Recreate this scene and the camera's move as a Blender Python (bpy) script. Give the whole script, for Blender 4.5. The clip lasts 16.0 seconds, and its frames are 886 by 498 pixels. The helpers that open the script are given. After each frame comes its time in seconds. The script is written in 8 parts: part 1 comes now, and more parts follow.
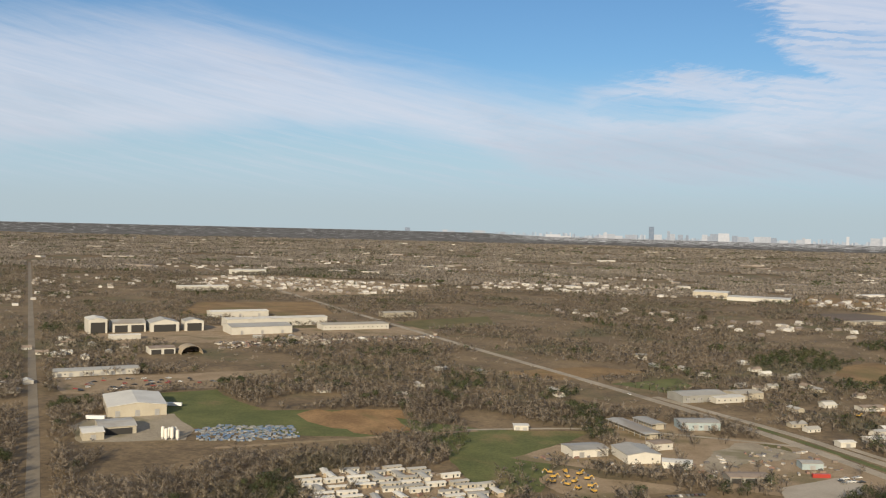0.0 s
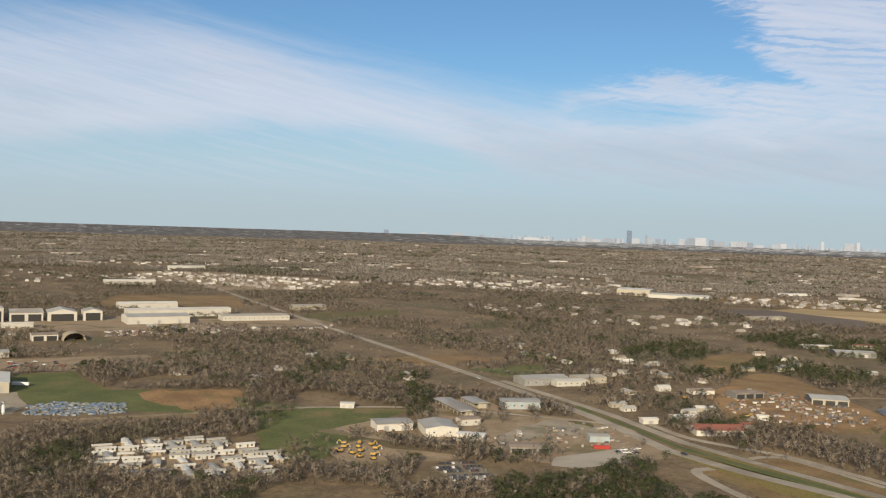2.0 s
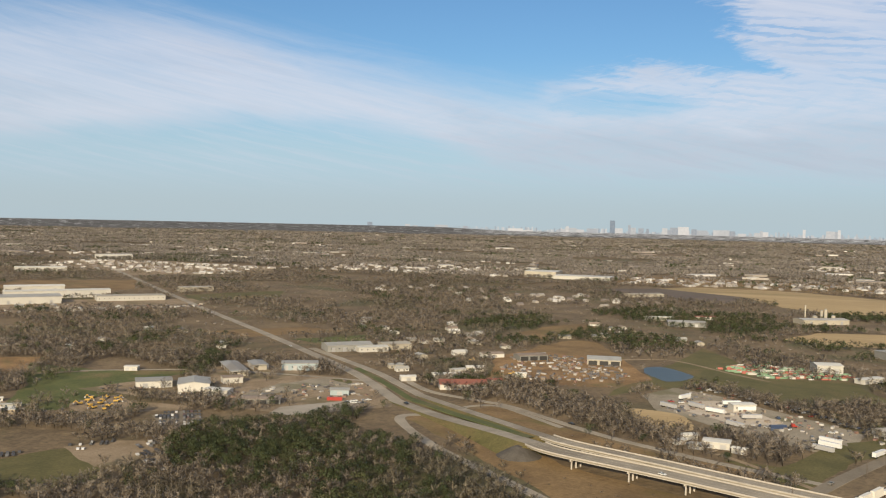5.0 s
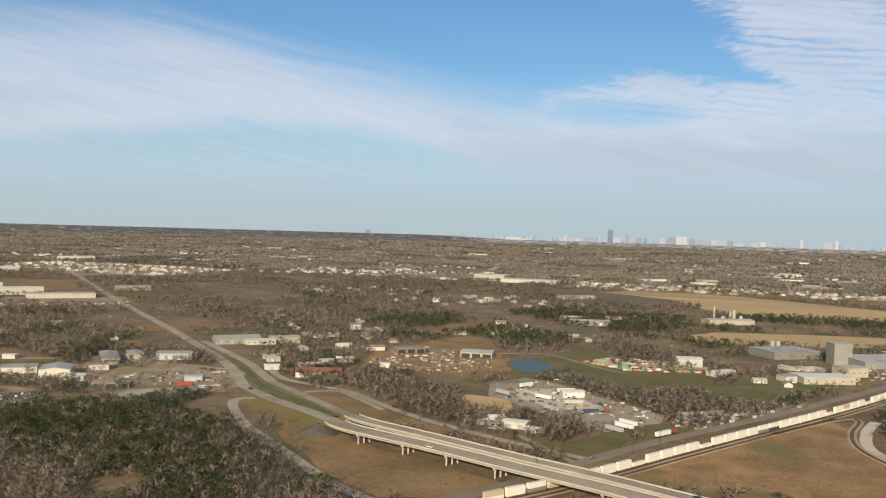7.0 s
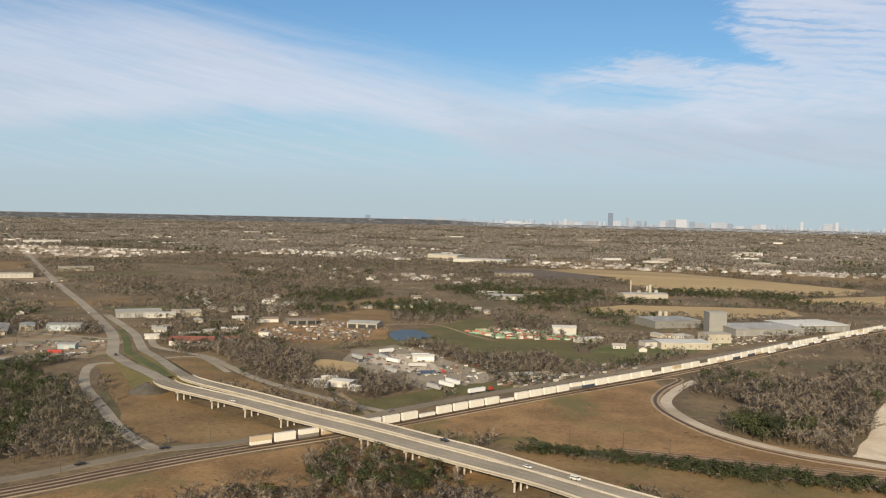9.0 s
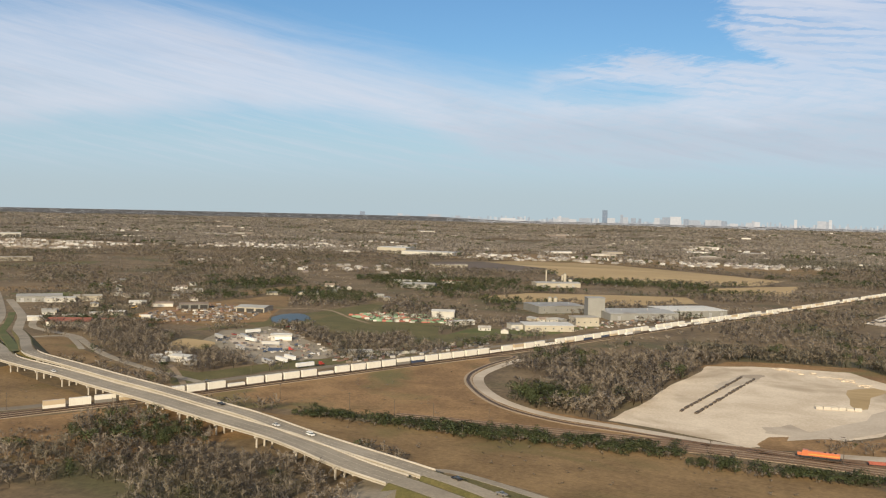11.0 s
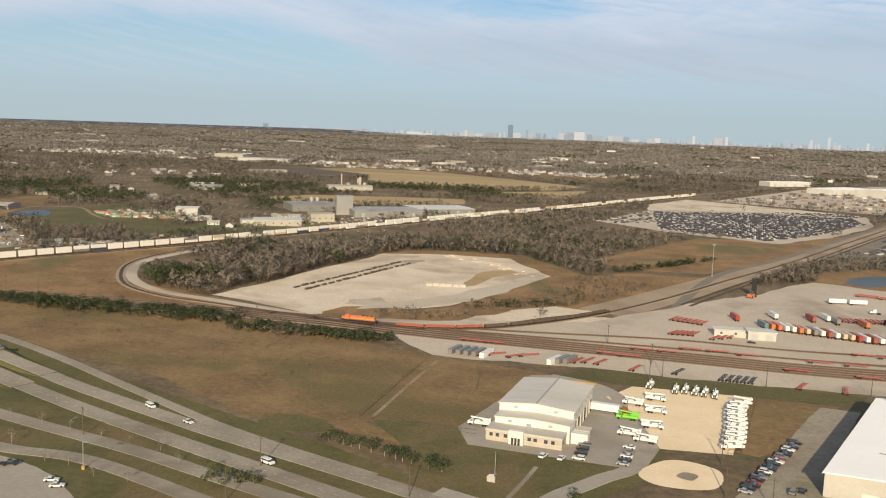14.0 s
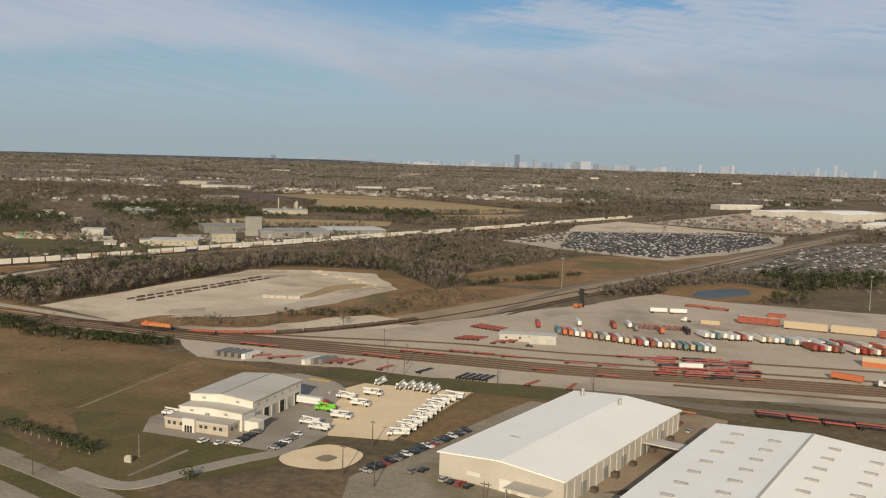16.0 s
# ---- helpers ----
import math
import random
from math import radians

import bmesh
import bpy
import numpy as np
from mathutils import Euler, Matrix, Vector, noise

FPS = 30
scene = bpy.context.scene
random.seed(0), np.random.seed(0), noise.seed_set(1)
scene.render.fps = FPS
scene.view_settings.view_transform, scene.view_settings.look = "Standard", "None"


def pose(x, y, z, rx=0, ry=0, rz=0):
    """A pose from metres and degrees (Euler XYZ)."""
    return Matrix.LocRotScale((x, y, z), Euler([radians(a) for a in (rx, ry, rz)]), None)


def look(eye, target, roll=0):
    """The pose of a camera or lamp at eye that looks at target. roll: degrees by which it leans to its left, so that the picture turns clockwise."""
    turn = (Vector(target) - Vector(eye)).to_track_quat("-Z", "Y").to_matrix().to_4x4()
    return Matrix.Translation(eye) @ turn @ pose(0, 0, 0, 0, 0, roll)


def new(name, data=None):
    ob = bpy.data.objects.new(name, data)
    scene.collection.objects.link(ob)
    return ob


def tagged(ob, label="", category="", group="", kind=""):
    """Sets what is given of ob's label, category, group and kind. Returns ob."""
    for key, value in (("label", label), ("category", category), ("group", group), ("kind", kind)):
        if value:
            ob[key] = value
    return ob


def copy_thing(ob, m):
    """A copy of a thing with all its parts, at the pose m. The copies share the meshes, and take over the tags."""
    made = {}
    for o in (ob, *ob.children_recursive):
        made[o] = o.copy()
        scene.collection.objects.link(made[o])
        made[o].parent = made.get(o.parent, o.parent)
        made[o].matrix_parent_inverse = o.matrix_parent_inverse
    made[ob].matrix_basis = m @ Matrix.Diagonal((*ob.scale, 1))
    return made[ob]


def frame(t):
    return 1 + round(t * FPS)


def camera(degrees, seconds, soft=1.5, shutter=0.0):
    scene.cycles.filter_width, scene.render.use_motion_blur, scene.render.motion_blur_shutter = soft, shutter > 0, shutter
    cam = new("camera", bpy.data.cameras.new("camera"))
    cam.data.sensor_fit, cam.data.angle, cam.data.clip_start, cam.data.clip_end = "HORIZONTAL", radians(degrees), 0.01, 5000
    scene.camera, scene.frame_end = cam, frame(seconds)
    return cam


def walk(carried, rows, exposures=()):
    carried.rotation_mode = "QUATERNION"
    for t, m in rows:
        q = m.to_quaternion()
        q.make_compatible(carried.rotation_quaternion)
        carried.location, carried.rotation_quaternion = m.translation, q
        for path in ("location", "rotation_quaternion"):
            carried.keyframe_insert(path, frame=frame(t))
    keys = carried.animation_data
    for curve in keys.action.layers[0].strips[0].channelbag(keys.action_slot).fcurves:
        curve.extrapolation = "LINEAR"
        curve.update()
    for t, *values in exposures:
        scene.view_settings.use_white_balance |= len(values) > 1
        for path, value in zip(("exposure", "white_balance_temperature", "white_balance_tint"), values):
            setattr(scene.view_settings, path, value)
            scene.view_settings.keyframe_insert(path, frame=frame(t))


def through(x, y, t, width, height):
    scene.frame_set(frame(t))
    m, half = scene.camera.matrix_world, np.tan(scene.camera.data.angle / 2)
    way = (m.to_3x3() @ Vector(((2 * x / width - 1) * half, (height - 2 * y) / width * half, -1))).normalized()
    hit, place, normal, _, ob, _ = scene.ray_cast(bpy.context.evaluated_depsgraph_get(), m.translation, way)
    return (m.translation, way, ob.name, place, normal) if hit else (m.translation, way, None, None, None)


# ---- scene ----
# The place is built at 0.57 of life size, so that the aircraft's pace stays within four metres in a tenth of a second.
K = 0.57

cam = camera(51.5, 16.0, 1.15)
PATH = [
    (0.0, 0.01, -0.00, 99.02, 18.190, -1.513, 1.449),
    (0.5, 19.72, 0.86, 97.55, 17.864, -1.618, 1.436),
    (1.0, 39.43, 1.59, 96.12, 17.467, -1.676, 1.561),
    (1.5, 59.14, 2.18, 94.71, 17.315, -1.614, 1.525),
    (2.0, 78.83, 2.64, 93.33, 16.868, -1.320, 1.852),
    (2.5, 98.52, 2.99, 91.98, 16.706, -0.631, 2.160),
    (3.0, 118.20, 3.23, 90.66, 16.542, -0.399, 2.077),
    (3.5, 137.87, 3.37, 89.36, 16.341, -1.012, 1.638),
    (4.0, 157.52, 3.42, 88.09, 16.020, -1.827, 1.356),
    (6.5, 255.46, 2.62, 82.07, 15.770, -1.720, 1.322),
    (7.0, 274.97, 2.31, 80.93, 15.743, -1.301, 1.646),
    (7.5, 294.45, 1.96, 79.80, 15.721, -1.665, 1.662),
    (8.0, 313.90, 1.60, 78.70, 15.732, -2.360, 1.419),
    (8.5, 333.30, 1.23, 77.61, 15.791, -2.651, 1.192),
    (9.0, 352.67, 0.85, 76.54, 15.727, -2.257, 1.210),
    (11.5, 448.85, -0.80, 71.40, 15.096, -2.633, 1.459),
    (12.0, 467.94, -1.02, 70.41, 14.068, -3.878, 1.422),
    (12.5, 486.97, -1.18, 69.42, 11.345, -7.104, 1.405),
    (13.0, 505.95, -1.28, 68.45, 9.878, -8.771, 1.443),
    (13.5, 524.86, -1.30, 67.48, 9.465, -8.234, 1.856),
    (14.0, 543.71, -1.24, 66.53, 9.353, -7.638, 1.994),
    (14.5, 562.50, -1.09, 65.58, 9.381, -7.151, 1.924),
    (15.0, 581.22, -0.84, 64.63, 9.653, -6.522, 1.832),
    (15.5, 599.88, -0.47, 63.69, 10.066, -6.011, 1.556),
    (16.0, 618.46, 0.00, 62.75, 9.866, -5.796, 1.627),
]
walk(
    cam,
    [(t, pose(x, y, z, 90 + pitch, 0, yaw) @ pose(0, 0, 0, 0, 0, roll)) for t, x, y, z, yaw, pitch, roll in PATH],
    ((0.0, 0.45), (11.5, 0.48), (13.0, 0.45), (14.5, 0.45), (15.5, 0.33), (16.0, 0.01)),
)

# ---- world and sun ----
SUN = Vector((0.055, -0.937, 0.346)).normalized()
sun = new("sun", bpy.data.lights.new("sun", "SUN"))
sun.data.energy, sun.data.angle, sun.data.color = 5.0, radians(0.6), (1.0, 0.85, 0.615)
sun.matrix_world = look((0, 0, 900), Vector((0, 0, 900)) - SUN)


class Nodes:
    """A short way to write a node tree."""

    def __init__(self, tree):
        self.tree = tree
        tree.nodes.clear()

    def math(self, op, a, b=0.0, c=0.0, clamp=False):
        n = self.tree.nodes.new("ShaderNodeMath")
        n.operation, n.use_clamp = op, clamp
        for slot, value in zip(n.inputs, (a, b, c)):
            if isinstance(value, bpy.types.NodeSocket):
                self.tree.links.new(value, slot)
            else:
                slot.default_value = value
        return n.outputs[0]

    def mix(self, fac, a, b):
        n = self.tree.nodes.new("ShaderNodeMix")
        n.data_type = "RGBA"
        for slot, value in zip((n.inputs[0], n.inputs[6], n.inputs[7]), (fac, a, b)):
            if isinstance(value, bpy.types.NodeSocket):
                self.tree.links.new(value, slot)
            else:
                slot.default_value = (*value, 1) if isinstance(value, tuple) and len(value) == 3 else value
        return n.outputs[2]

    def step(self, value, low, high):
        n = self.tree.nodes.new("ShaderNodeMapRange")
        n.interpolation_type = "SMOOTHSTEP"
        for slot, v in zip(n.inputs, (value, low, high)):
            if isinstance(v, bpy.types.NodeSocket):
                self.tree.links.new(v, slot)
            else:
                slot.default_value = v
        return n.outputs[0]

    def noise(self, vector, scale, detail=4.0, rough=0.55, distortion=0.0):
        n = self.tree.nodes.new("ShaderNodeTexNoise")
        self.tree.links.new(vector, n.inputs["Vector"])
        n.inputs["Scale"].default_value, n.inputs["Detail"].default_value = scale, detail
        n.inputs["Roughness"].default_value, n.inputs["Distortion"].default_value = rough, distortion
        return n.outputs[0]

    def xyz(self, x, y, z=0.0):
        n = self.tree.nodes.new("ShaderNodeCombineXYZ")
        for slot, v in zip(n.inputs, (x, y, z)):
            if isinstance(v, bpy.types.NodeSocket):
                self.tree.links.new(v, slot)
            else:
                slot.default_value = v
        return n.outputs[0]

    def ramp(self, fac, stops, constant=False):
        n = self.tree.nodes.new("ShaderNodeValToRGB")
        n.color_ramp.interpolation = "CONSTANT" if constant else "LINEAR"
        while len(n.color_ramp.elements) > 1:
            n.color_ramp.elements.remove(n.color_ramp.elements[-1])
        n.color_ramp.elements[0].position = stops[0][0]
        n.color_ramp.elements[0].color = (*stops[0][1], 1)
        for position, colour in stops[1:]:
            n.color_ramp.elements.new(position).color = (*colour, 1)
        self.tree.links.new(fac, n.inputs[0])
        return n.outputs[0]


def make_world():
    world = bpy.data.worlds.new("world")
    scene.world = world
    world.use_nodes = True
    n = Nodes(world.node_tree)
    sky_node = n.tree.nodes.new("ShaderNodeTexSky")
    sky_node.sky_type, sky_node.sun_disc = "NISHITA", False
    sky_node.sun_elevation, sky_node.sun_rotation = math.asin(SUN.z), math.atan2(SUN.x, SUN.y)
    sky_node.air_density, sky_node.dust_density, sky_node.ozone_density = 1.0, 0.6, 1.5
    where = n.tree.nodes.new("ShaderNodeTexCoord").outputs["Generated"]
    split = n.tree.nodes.new("ShaderNodeSeparateXYZ")
    n.tree.links.new(where, split.inputs[0])
    x, y, z = split.outputs
    az = n.math("MULTIPLY", n.math("ARCTAN2", x, y), 57.2958)
    el = n.math("MULTIPLY", n.math("ARCSINE", z), 57.2958)
    high = n.math("MAXIMUM", el, 0.3)

    def curve(stops):
        """Degrees of height along the horizon, from azimuth -48 to 48."""
        return n.math("MULTIPLY", n.ramp(n.math("DIVIDE", n.math("ADD", az, 48.0), 96.0), [((a + 48) / 96, (h / 20,) * 3) for a, h in stops]), 20.0)

    def grain(along, up, tilt, detail, rough, warp, layer=0.0):
        """Cloud grain drawn out along the layer and tilted by some degrees for each degree of azimuth."""
        return n.noise(n.xyz(n.math("MULTIPLY", az, along), n.math("MULTIPLY", n.math("ADD", el, n.math("MULTIPLY", az, tilt)), up), layer), 1.0, detail, rough, warp)

    # a deck of high cloud between two ragged edges, seen in perspective
    soft = grain(0.07, 0.22, 0.10, 4, 0.55, 0.3)
    wisp = grain(0.10, 0.85, 0.19, 6, 0.62, 0.5, 2.0)
    hair = grain(0.16, 3.0, 0.19, 6, 0.66, 0.35, 5.0)
    tuft = grain(0.55, 2.6, -0.12, 7, 0.68, 0.5, 8.0)
    east = n.step(az, -13.0, -5.0)
    top = curve(((-48, 11.6), (-34, 12.4), (-29, 12.0), (-22.5, 10.7), (-15.5, 9.2), (-10.5, 8.2), (-7.8, 9.2), (-4, 9.5), (1.0, 9.4), (4, 9.9), (12, 10.5), (48, 12.0)))
    ragged = n.math("ADD", n.math("MULTIPLY", n.math("SUBTRACT", wisp, 0.5), 3.4), n.math("MULTIPLY", n.math("SUBTRACT", tuft, 0.5), n.math("ADD", 0.5, n.math("MULTIPLY", east, 2.2))))
    depth = n.math("SUBTRACT", n.math("ADD", top, ragged), el)
    upper = n.mix(east, n.step(depth, -1.0, 3.2), n.step(depth, -0.35, 1.0))
    lobe = n.math("ADD", n.math("ADD", az, n.math("MULTIPLY", n.math("SUBTRACT", tuft, 0.5), 7.0)), n.math("ADD", n.math("MULTIPLY", n.math("SUBTRACT", el, 11.0), 0.5), n.math("MULTIPLY", n.math("SUBTRACT", wisp, 0.5), 6.0)))
    upper = n.math("MAXIMUM", upper, n.step(lobe, 0.6, 3.4))
    foot = curve(((-48, 3.6), (-40, 4.4), (-33, 5.4), (-28, 5.9), (-21, 5.7), (-16.5, 4.8), (-13, 3.6), (-6, 3.0), (3, 3.2), (12, 2.9), (48, 2.8)))
    lower = n.step(n.math("SUBTRACT", n.math("ADD", el, n.math("MULTIPLY", n.math("SUBTRACT", wisp, 0.5), 2.6)), foot), -1.0, 1.0)
    deck = n.math("MULTIPLY", upper, lower)
    body = n.math("ADD", n.math("ADD", 0.50, n.math("MULTIPLY", n.math("SUBTRACT", hair, 0.5), 0.55)), n.math("MULTIPLY", soft, 0.5), clamp=True)
    # thin blue gaps, and ripples where the deck is thinnest
    gap_x, gap_y = n.math("DIVIDE", n.math("ADD", az, 5.2), 4.6), n.math("DIVIDE", n.math("SUBTRACT", el, 7.3), 0.85)
    gap = n.step(n.math("ADD", n.math("ADD", n.math("MULTIPLY", gap_x, gap_x), n.math("MULTIPLY", gap_y, gap_y)), n.math("MULTIPLY", n.math("SUBTRACT", tuft, 0.5), 3.0)), 1.5, 0.2)
    body = n.math("SUBTRACT", body, n.math("MULTIPLY", gap, 0.48), clamp=True)
    phase = n.math("ADD", n.math("MULTIPLY", el, 14.0), n.math("ADD", n.math("MULTIPLY", az, 1.3), n.math("ADD", n.math("MULTIPLY", wisp, 13.0), n.math("MULTIPLY", tuft, 8.0))))
    ripple = n.math("MULTIPLY", n.step(n.math("SINE", phase), -0.3, 0.9), n.math("MULTIPLY", n.step(az, -11.0, -6.0), n.step(el, 6.2, 7.6)))
    patchy = n.step(grain(0.22, 0.5, 0.0, 3, 0.5, 0.2, 11.0), 0.38, 0.60)
    thinner = n.math("ADD", 0.22, n.math("MULTIPLY", n.step(el, 9.6, 11.6), 0.2))
    body = n.math("SUBTRACT", body, n.math("MULTIPLY", n.math("MULTIPLY", ripple, patchy), thinner), clamp=True)
    scales = n.math("MULTIPLY", n.step(tuft, 0.42, 0.68), n.math("MULTIPLY", n.step(az, -24.0, -12.0), n.step(el, 9.0, 7.0)))
    body = n.math("SUBTRACT", body, n.math("MULTIPLY", scales, 0.16), clamp=True)
    cover = n.math("MULTIPLY", deck, body, clamp=True)
    veil = n.math("MULTIPLY", n.math("MULTIPLY", n.step(hair, 0.40, 0.75), n.step(el, 1.0, 3.5)), n.math("MULTIPLY", upper, 0.38))
    cover = n.math("MAXIMUM", cover, veil)
    # overhead and behind, out of view, a broken cloud sheet added to whiten the fill light
    flat = n.math("DIVIDE", 60.0, n.math("ADD", high, 4.0))
    sheet = n.xyz(n.math("MULTIPLY", n.math("MULTIPLY", az, 0.05), flat), flat)
    above = n.math("MULTIPLY", n.step(el, 14.0, 26.0), n.step(n.noise(sheet, 1.3, 5, 0.6), 0.42, 0.62))
    cover = n.math("MAXIMUM", cover, n.math("MULTIPLY", above, 0.6))
    grey = n.math("MULTIPLY", n.step(n.math("ADD", el, n.math("MULTIPLY", n.math("SUBTRACT", soft, 0.5), 5.0)), 7.2, 4.4), n.math("ADD", 0.35, n.math("MULTIPLY", n.step(az, -22.0, -10.0), 0.65)))
    grey = n.math("ADD", n.math("MULTIPLY", grey, 0.75), n.math("MULTIPLY", n.step(wisp, 0.45, 0.7), 0.3), clamp=True)
    shade = n.mix(grey, (6.7, 6.95, 7.8), (4.9, 5.3, 6.2))
    haze = n.step(el, 10.5, 0.5)
    tint = n.tree.nodes.new("ShaderNodeMix")
    tint.data_type, tint.blend_type = "RGBA", "MULTIPLY"
    tint.inputs[0].default_value = 1.0
    n.tree.links.new(sky_node.outputs[0], tint.inputs[6])
    tint.inputs[7].default_value = (*(0.56, 0.79, 1.0), 1)
    murk = n.mix(n.step(el, 3.4, 0.4), (4.6, 5.85, 6.85), (4.5, 5.45, 5.95))
    air = n.mix(n.math("MULTIPLY", haze, 0.95), tint.outputs[2], murk)
    air = n.mix(n.math("MULTIPLY", cover, 0.94), air, shade)
    # the far city on the horizon, painted into the sky with daylight and haze in its colours: azimuth, width and top in
    # degrees, paleness
    city_west = (
        (-20.7, 0.27, -0.22, 0.2), (-18.4, 0.41, -0.3, 0.7), (-17.8, 0.27, -0.36, 0.5), (-16.4, 0.69, -0.3, 0.6), (-14.7, 0.28, -0.34, 0.4),
        (-11.95, 0.93, -0.42, 1.0), (-11.02, 0.65, -0.5, 0.9), (-8.9, 0.31, -0.48, 0.5), (-8.59, 0.3, -0.4, 0.7), (-8.29, 0.14, -0.21, 0.85), (-8.12, 0.47, -0.31, 0.6),
        (-7.64, 0.34, -0.4, 0.8), (-7.03, 0.5, -0.32, 0.45),
    )
    city_middle = (
        (-6.2, 0.09, -0.02, 0.3), (-5.61, 0.19, 0.2, 0.12), (-5.36, 0.4, -0.27, 0.8), (-4.64, 0.2, -0.05, 0.4), (-4.43, 0.26, -0.21, 0.6), (-3.97, 0.33, -0.24, 0.35), (-3.55, 0.29, -0.26, 0.25),
        (-2.54, 0.29, -0.2, 0.75), (-2.24, 0.19, -0.29, 0.4), (-2.05, 0.48, -0.15, 0.35), (-1.57, 0.64, -0.1, 0.95), (-0.87, 0.38, -0.22, 0.3), (-0.48, 0.63, -0.28, 0.5), (0.4, 0.37, -0.25, 0.75),
    )
    city_east = (
        (0.77, 0.56, -0.24, 0.65), (1.34, 0.37, -0.29, 0.3), (1.87, 0.46, -0.42, 0.8), (2.56, 0.12, -0.25, 0.9), (2.84, 0.3, -0.35, 0.7), (3.14, 0.15, -0.24, 0.6), (3.29, 0.3, -0.3, 0.95), (5.39, 0.18, -0.1, 0.95),
    )
    city_coast = (
        (6.71, 0.36, -0.16, 0.7), (7.07, 0.19, -0.18, 0.5), (7.26, 0.23, -0.08, 0.95), (8.81, 0.11, -0.22, 0.9), (10.69, 0.19, -0.14, 0.6), (12.05, 0.12, -0.1, 0.85), (12.95, 0.18, 0.1, 0.85), (13.24, 0.15, -0.15, 0.7), (14.95, 0.12, -0.16, 0.9), (15.82, 0.2, -0.14, 0.4),
    )
    place = n.math("DIVIDE", n.math("ADD", az, 22.0), 40.0)
    city = n.math("MULTIPLY", n.step(az, -17.0, -11.0), n.step(az, 22.0, 14.0))
    level = n.math("SUBTRACT", -0.43, n.math("MULTIPLY", city, 0.15))
    land_top = n.math("ADD", level, n.math("MULTIPLY", n.math("SUBTRACT", n.noise(n.xyz(n.math("MULTIPLY", az, 6.0), 0.0), 1.0, 4), 0.5), 0.06))
    land = n.step(n.math("SUBTRACT", land_top, el), -0.01, 0.02)
    streak = n.noise(n.xyz(n.math("MULTIPLY", az, 1.6), n.math("MULTIPLY", el, 22.0)), 1.0, 5, 0.65)
    blocks = n.noise(n.xyz(n.math("MULTIPLY", az, 1.5), n.math("MULTIPLY", el, 52.0), 7.0), 1.0, 4, 0.72)
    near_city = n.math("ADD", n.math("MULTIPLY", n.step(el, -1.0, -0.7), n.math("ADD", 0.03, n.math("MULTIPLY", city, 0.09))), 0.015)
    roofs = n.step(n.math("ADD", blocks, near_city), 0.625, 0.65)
    # far land and roofs glow with the sky, their daylight set by colour
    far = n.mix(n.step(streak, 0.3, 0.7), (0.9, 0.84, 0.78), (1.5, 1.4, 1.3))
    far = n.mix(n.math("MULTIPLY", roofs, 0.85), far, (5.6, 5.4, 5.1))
    out = air
    # low blocks between the towers, their daylight painted in as well
    cell = n.math("SNAP", az, 0.085)
    chance = n.tree.nodes.new("ShaderNodeTexWhiteNoise")
    chance.noise_dimensions = "1D"
    n.tree.links.new(cell, chance.inputs["W"])
    reach = n.math("SUBTRACT", el, level)
    tall = n.math("MULTIPLY", n.math("POWER", chance.outputs[0], 2.2), n.math("ADD", 0.05, n.math("MULTIPLY", city, 0.21)))
    low = n.math("LESS_THAN", reach, n.math("ADD", tall, n.math("ADD", 0.01, n.math("MULTIPLY", city, 0.04))))
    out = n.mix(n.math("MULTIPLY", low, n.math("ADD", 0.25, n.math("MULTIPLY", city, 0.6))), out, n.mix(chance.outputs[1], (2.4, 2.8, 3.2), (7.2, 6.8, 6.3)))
    face = n.math("MULTIPLY", n.math("SUBTRACT", n.noise(n.xyz(n.math("MULTIPLY", az, 9.0), n.math("MULTIPLY", el, 9.0)), 1.0, 2), 0.5), 0.5)
    for group in (city_west, city_middle, city_east, city_coast):
        stops, tones = [(0.0, (0, 0, 0))], [(0.0, (0.5, 0.5, 0.5))]
        for a, w, h, tone in group:
            stops += [((a + 22) / 40, (h + 1,) * 3), ((a + w + 22) / 40, (0, 0, 0))]
            tones += [((a + 22) / 40, (tone,) * 3)]
        height = n.ramp(place, stops, True)
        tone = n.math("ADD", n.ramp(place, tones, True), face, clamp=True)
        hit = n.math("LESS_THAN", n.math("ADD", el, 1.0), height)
        # tower tones carry daylight and haze; a tenth of the sky shows through
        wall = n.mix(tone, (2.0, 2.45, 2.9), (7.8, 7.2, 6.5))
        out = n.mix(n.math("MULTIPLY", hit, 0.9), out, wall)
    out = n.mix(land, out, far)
    back = n.tree.nodes.new("ShaderNodeBackground")
    back.inputs[1].default_value = 0.075
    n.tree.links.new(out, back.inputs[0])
    done = n.tree.nodes.new("ShaderNodeOutputWorld")
    n.tree.links.new(back.outputs[0], done.inputs[0])


make_world()


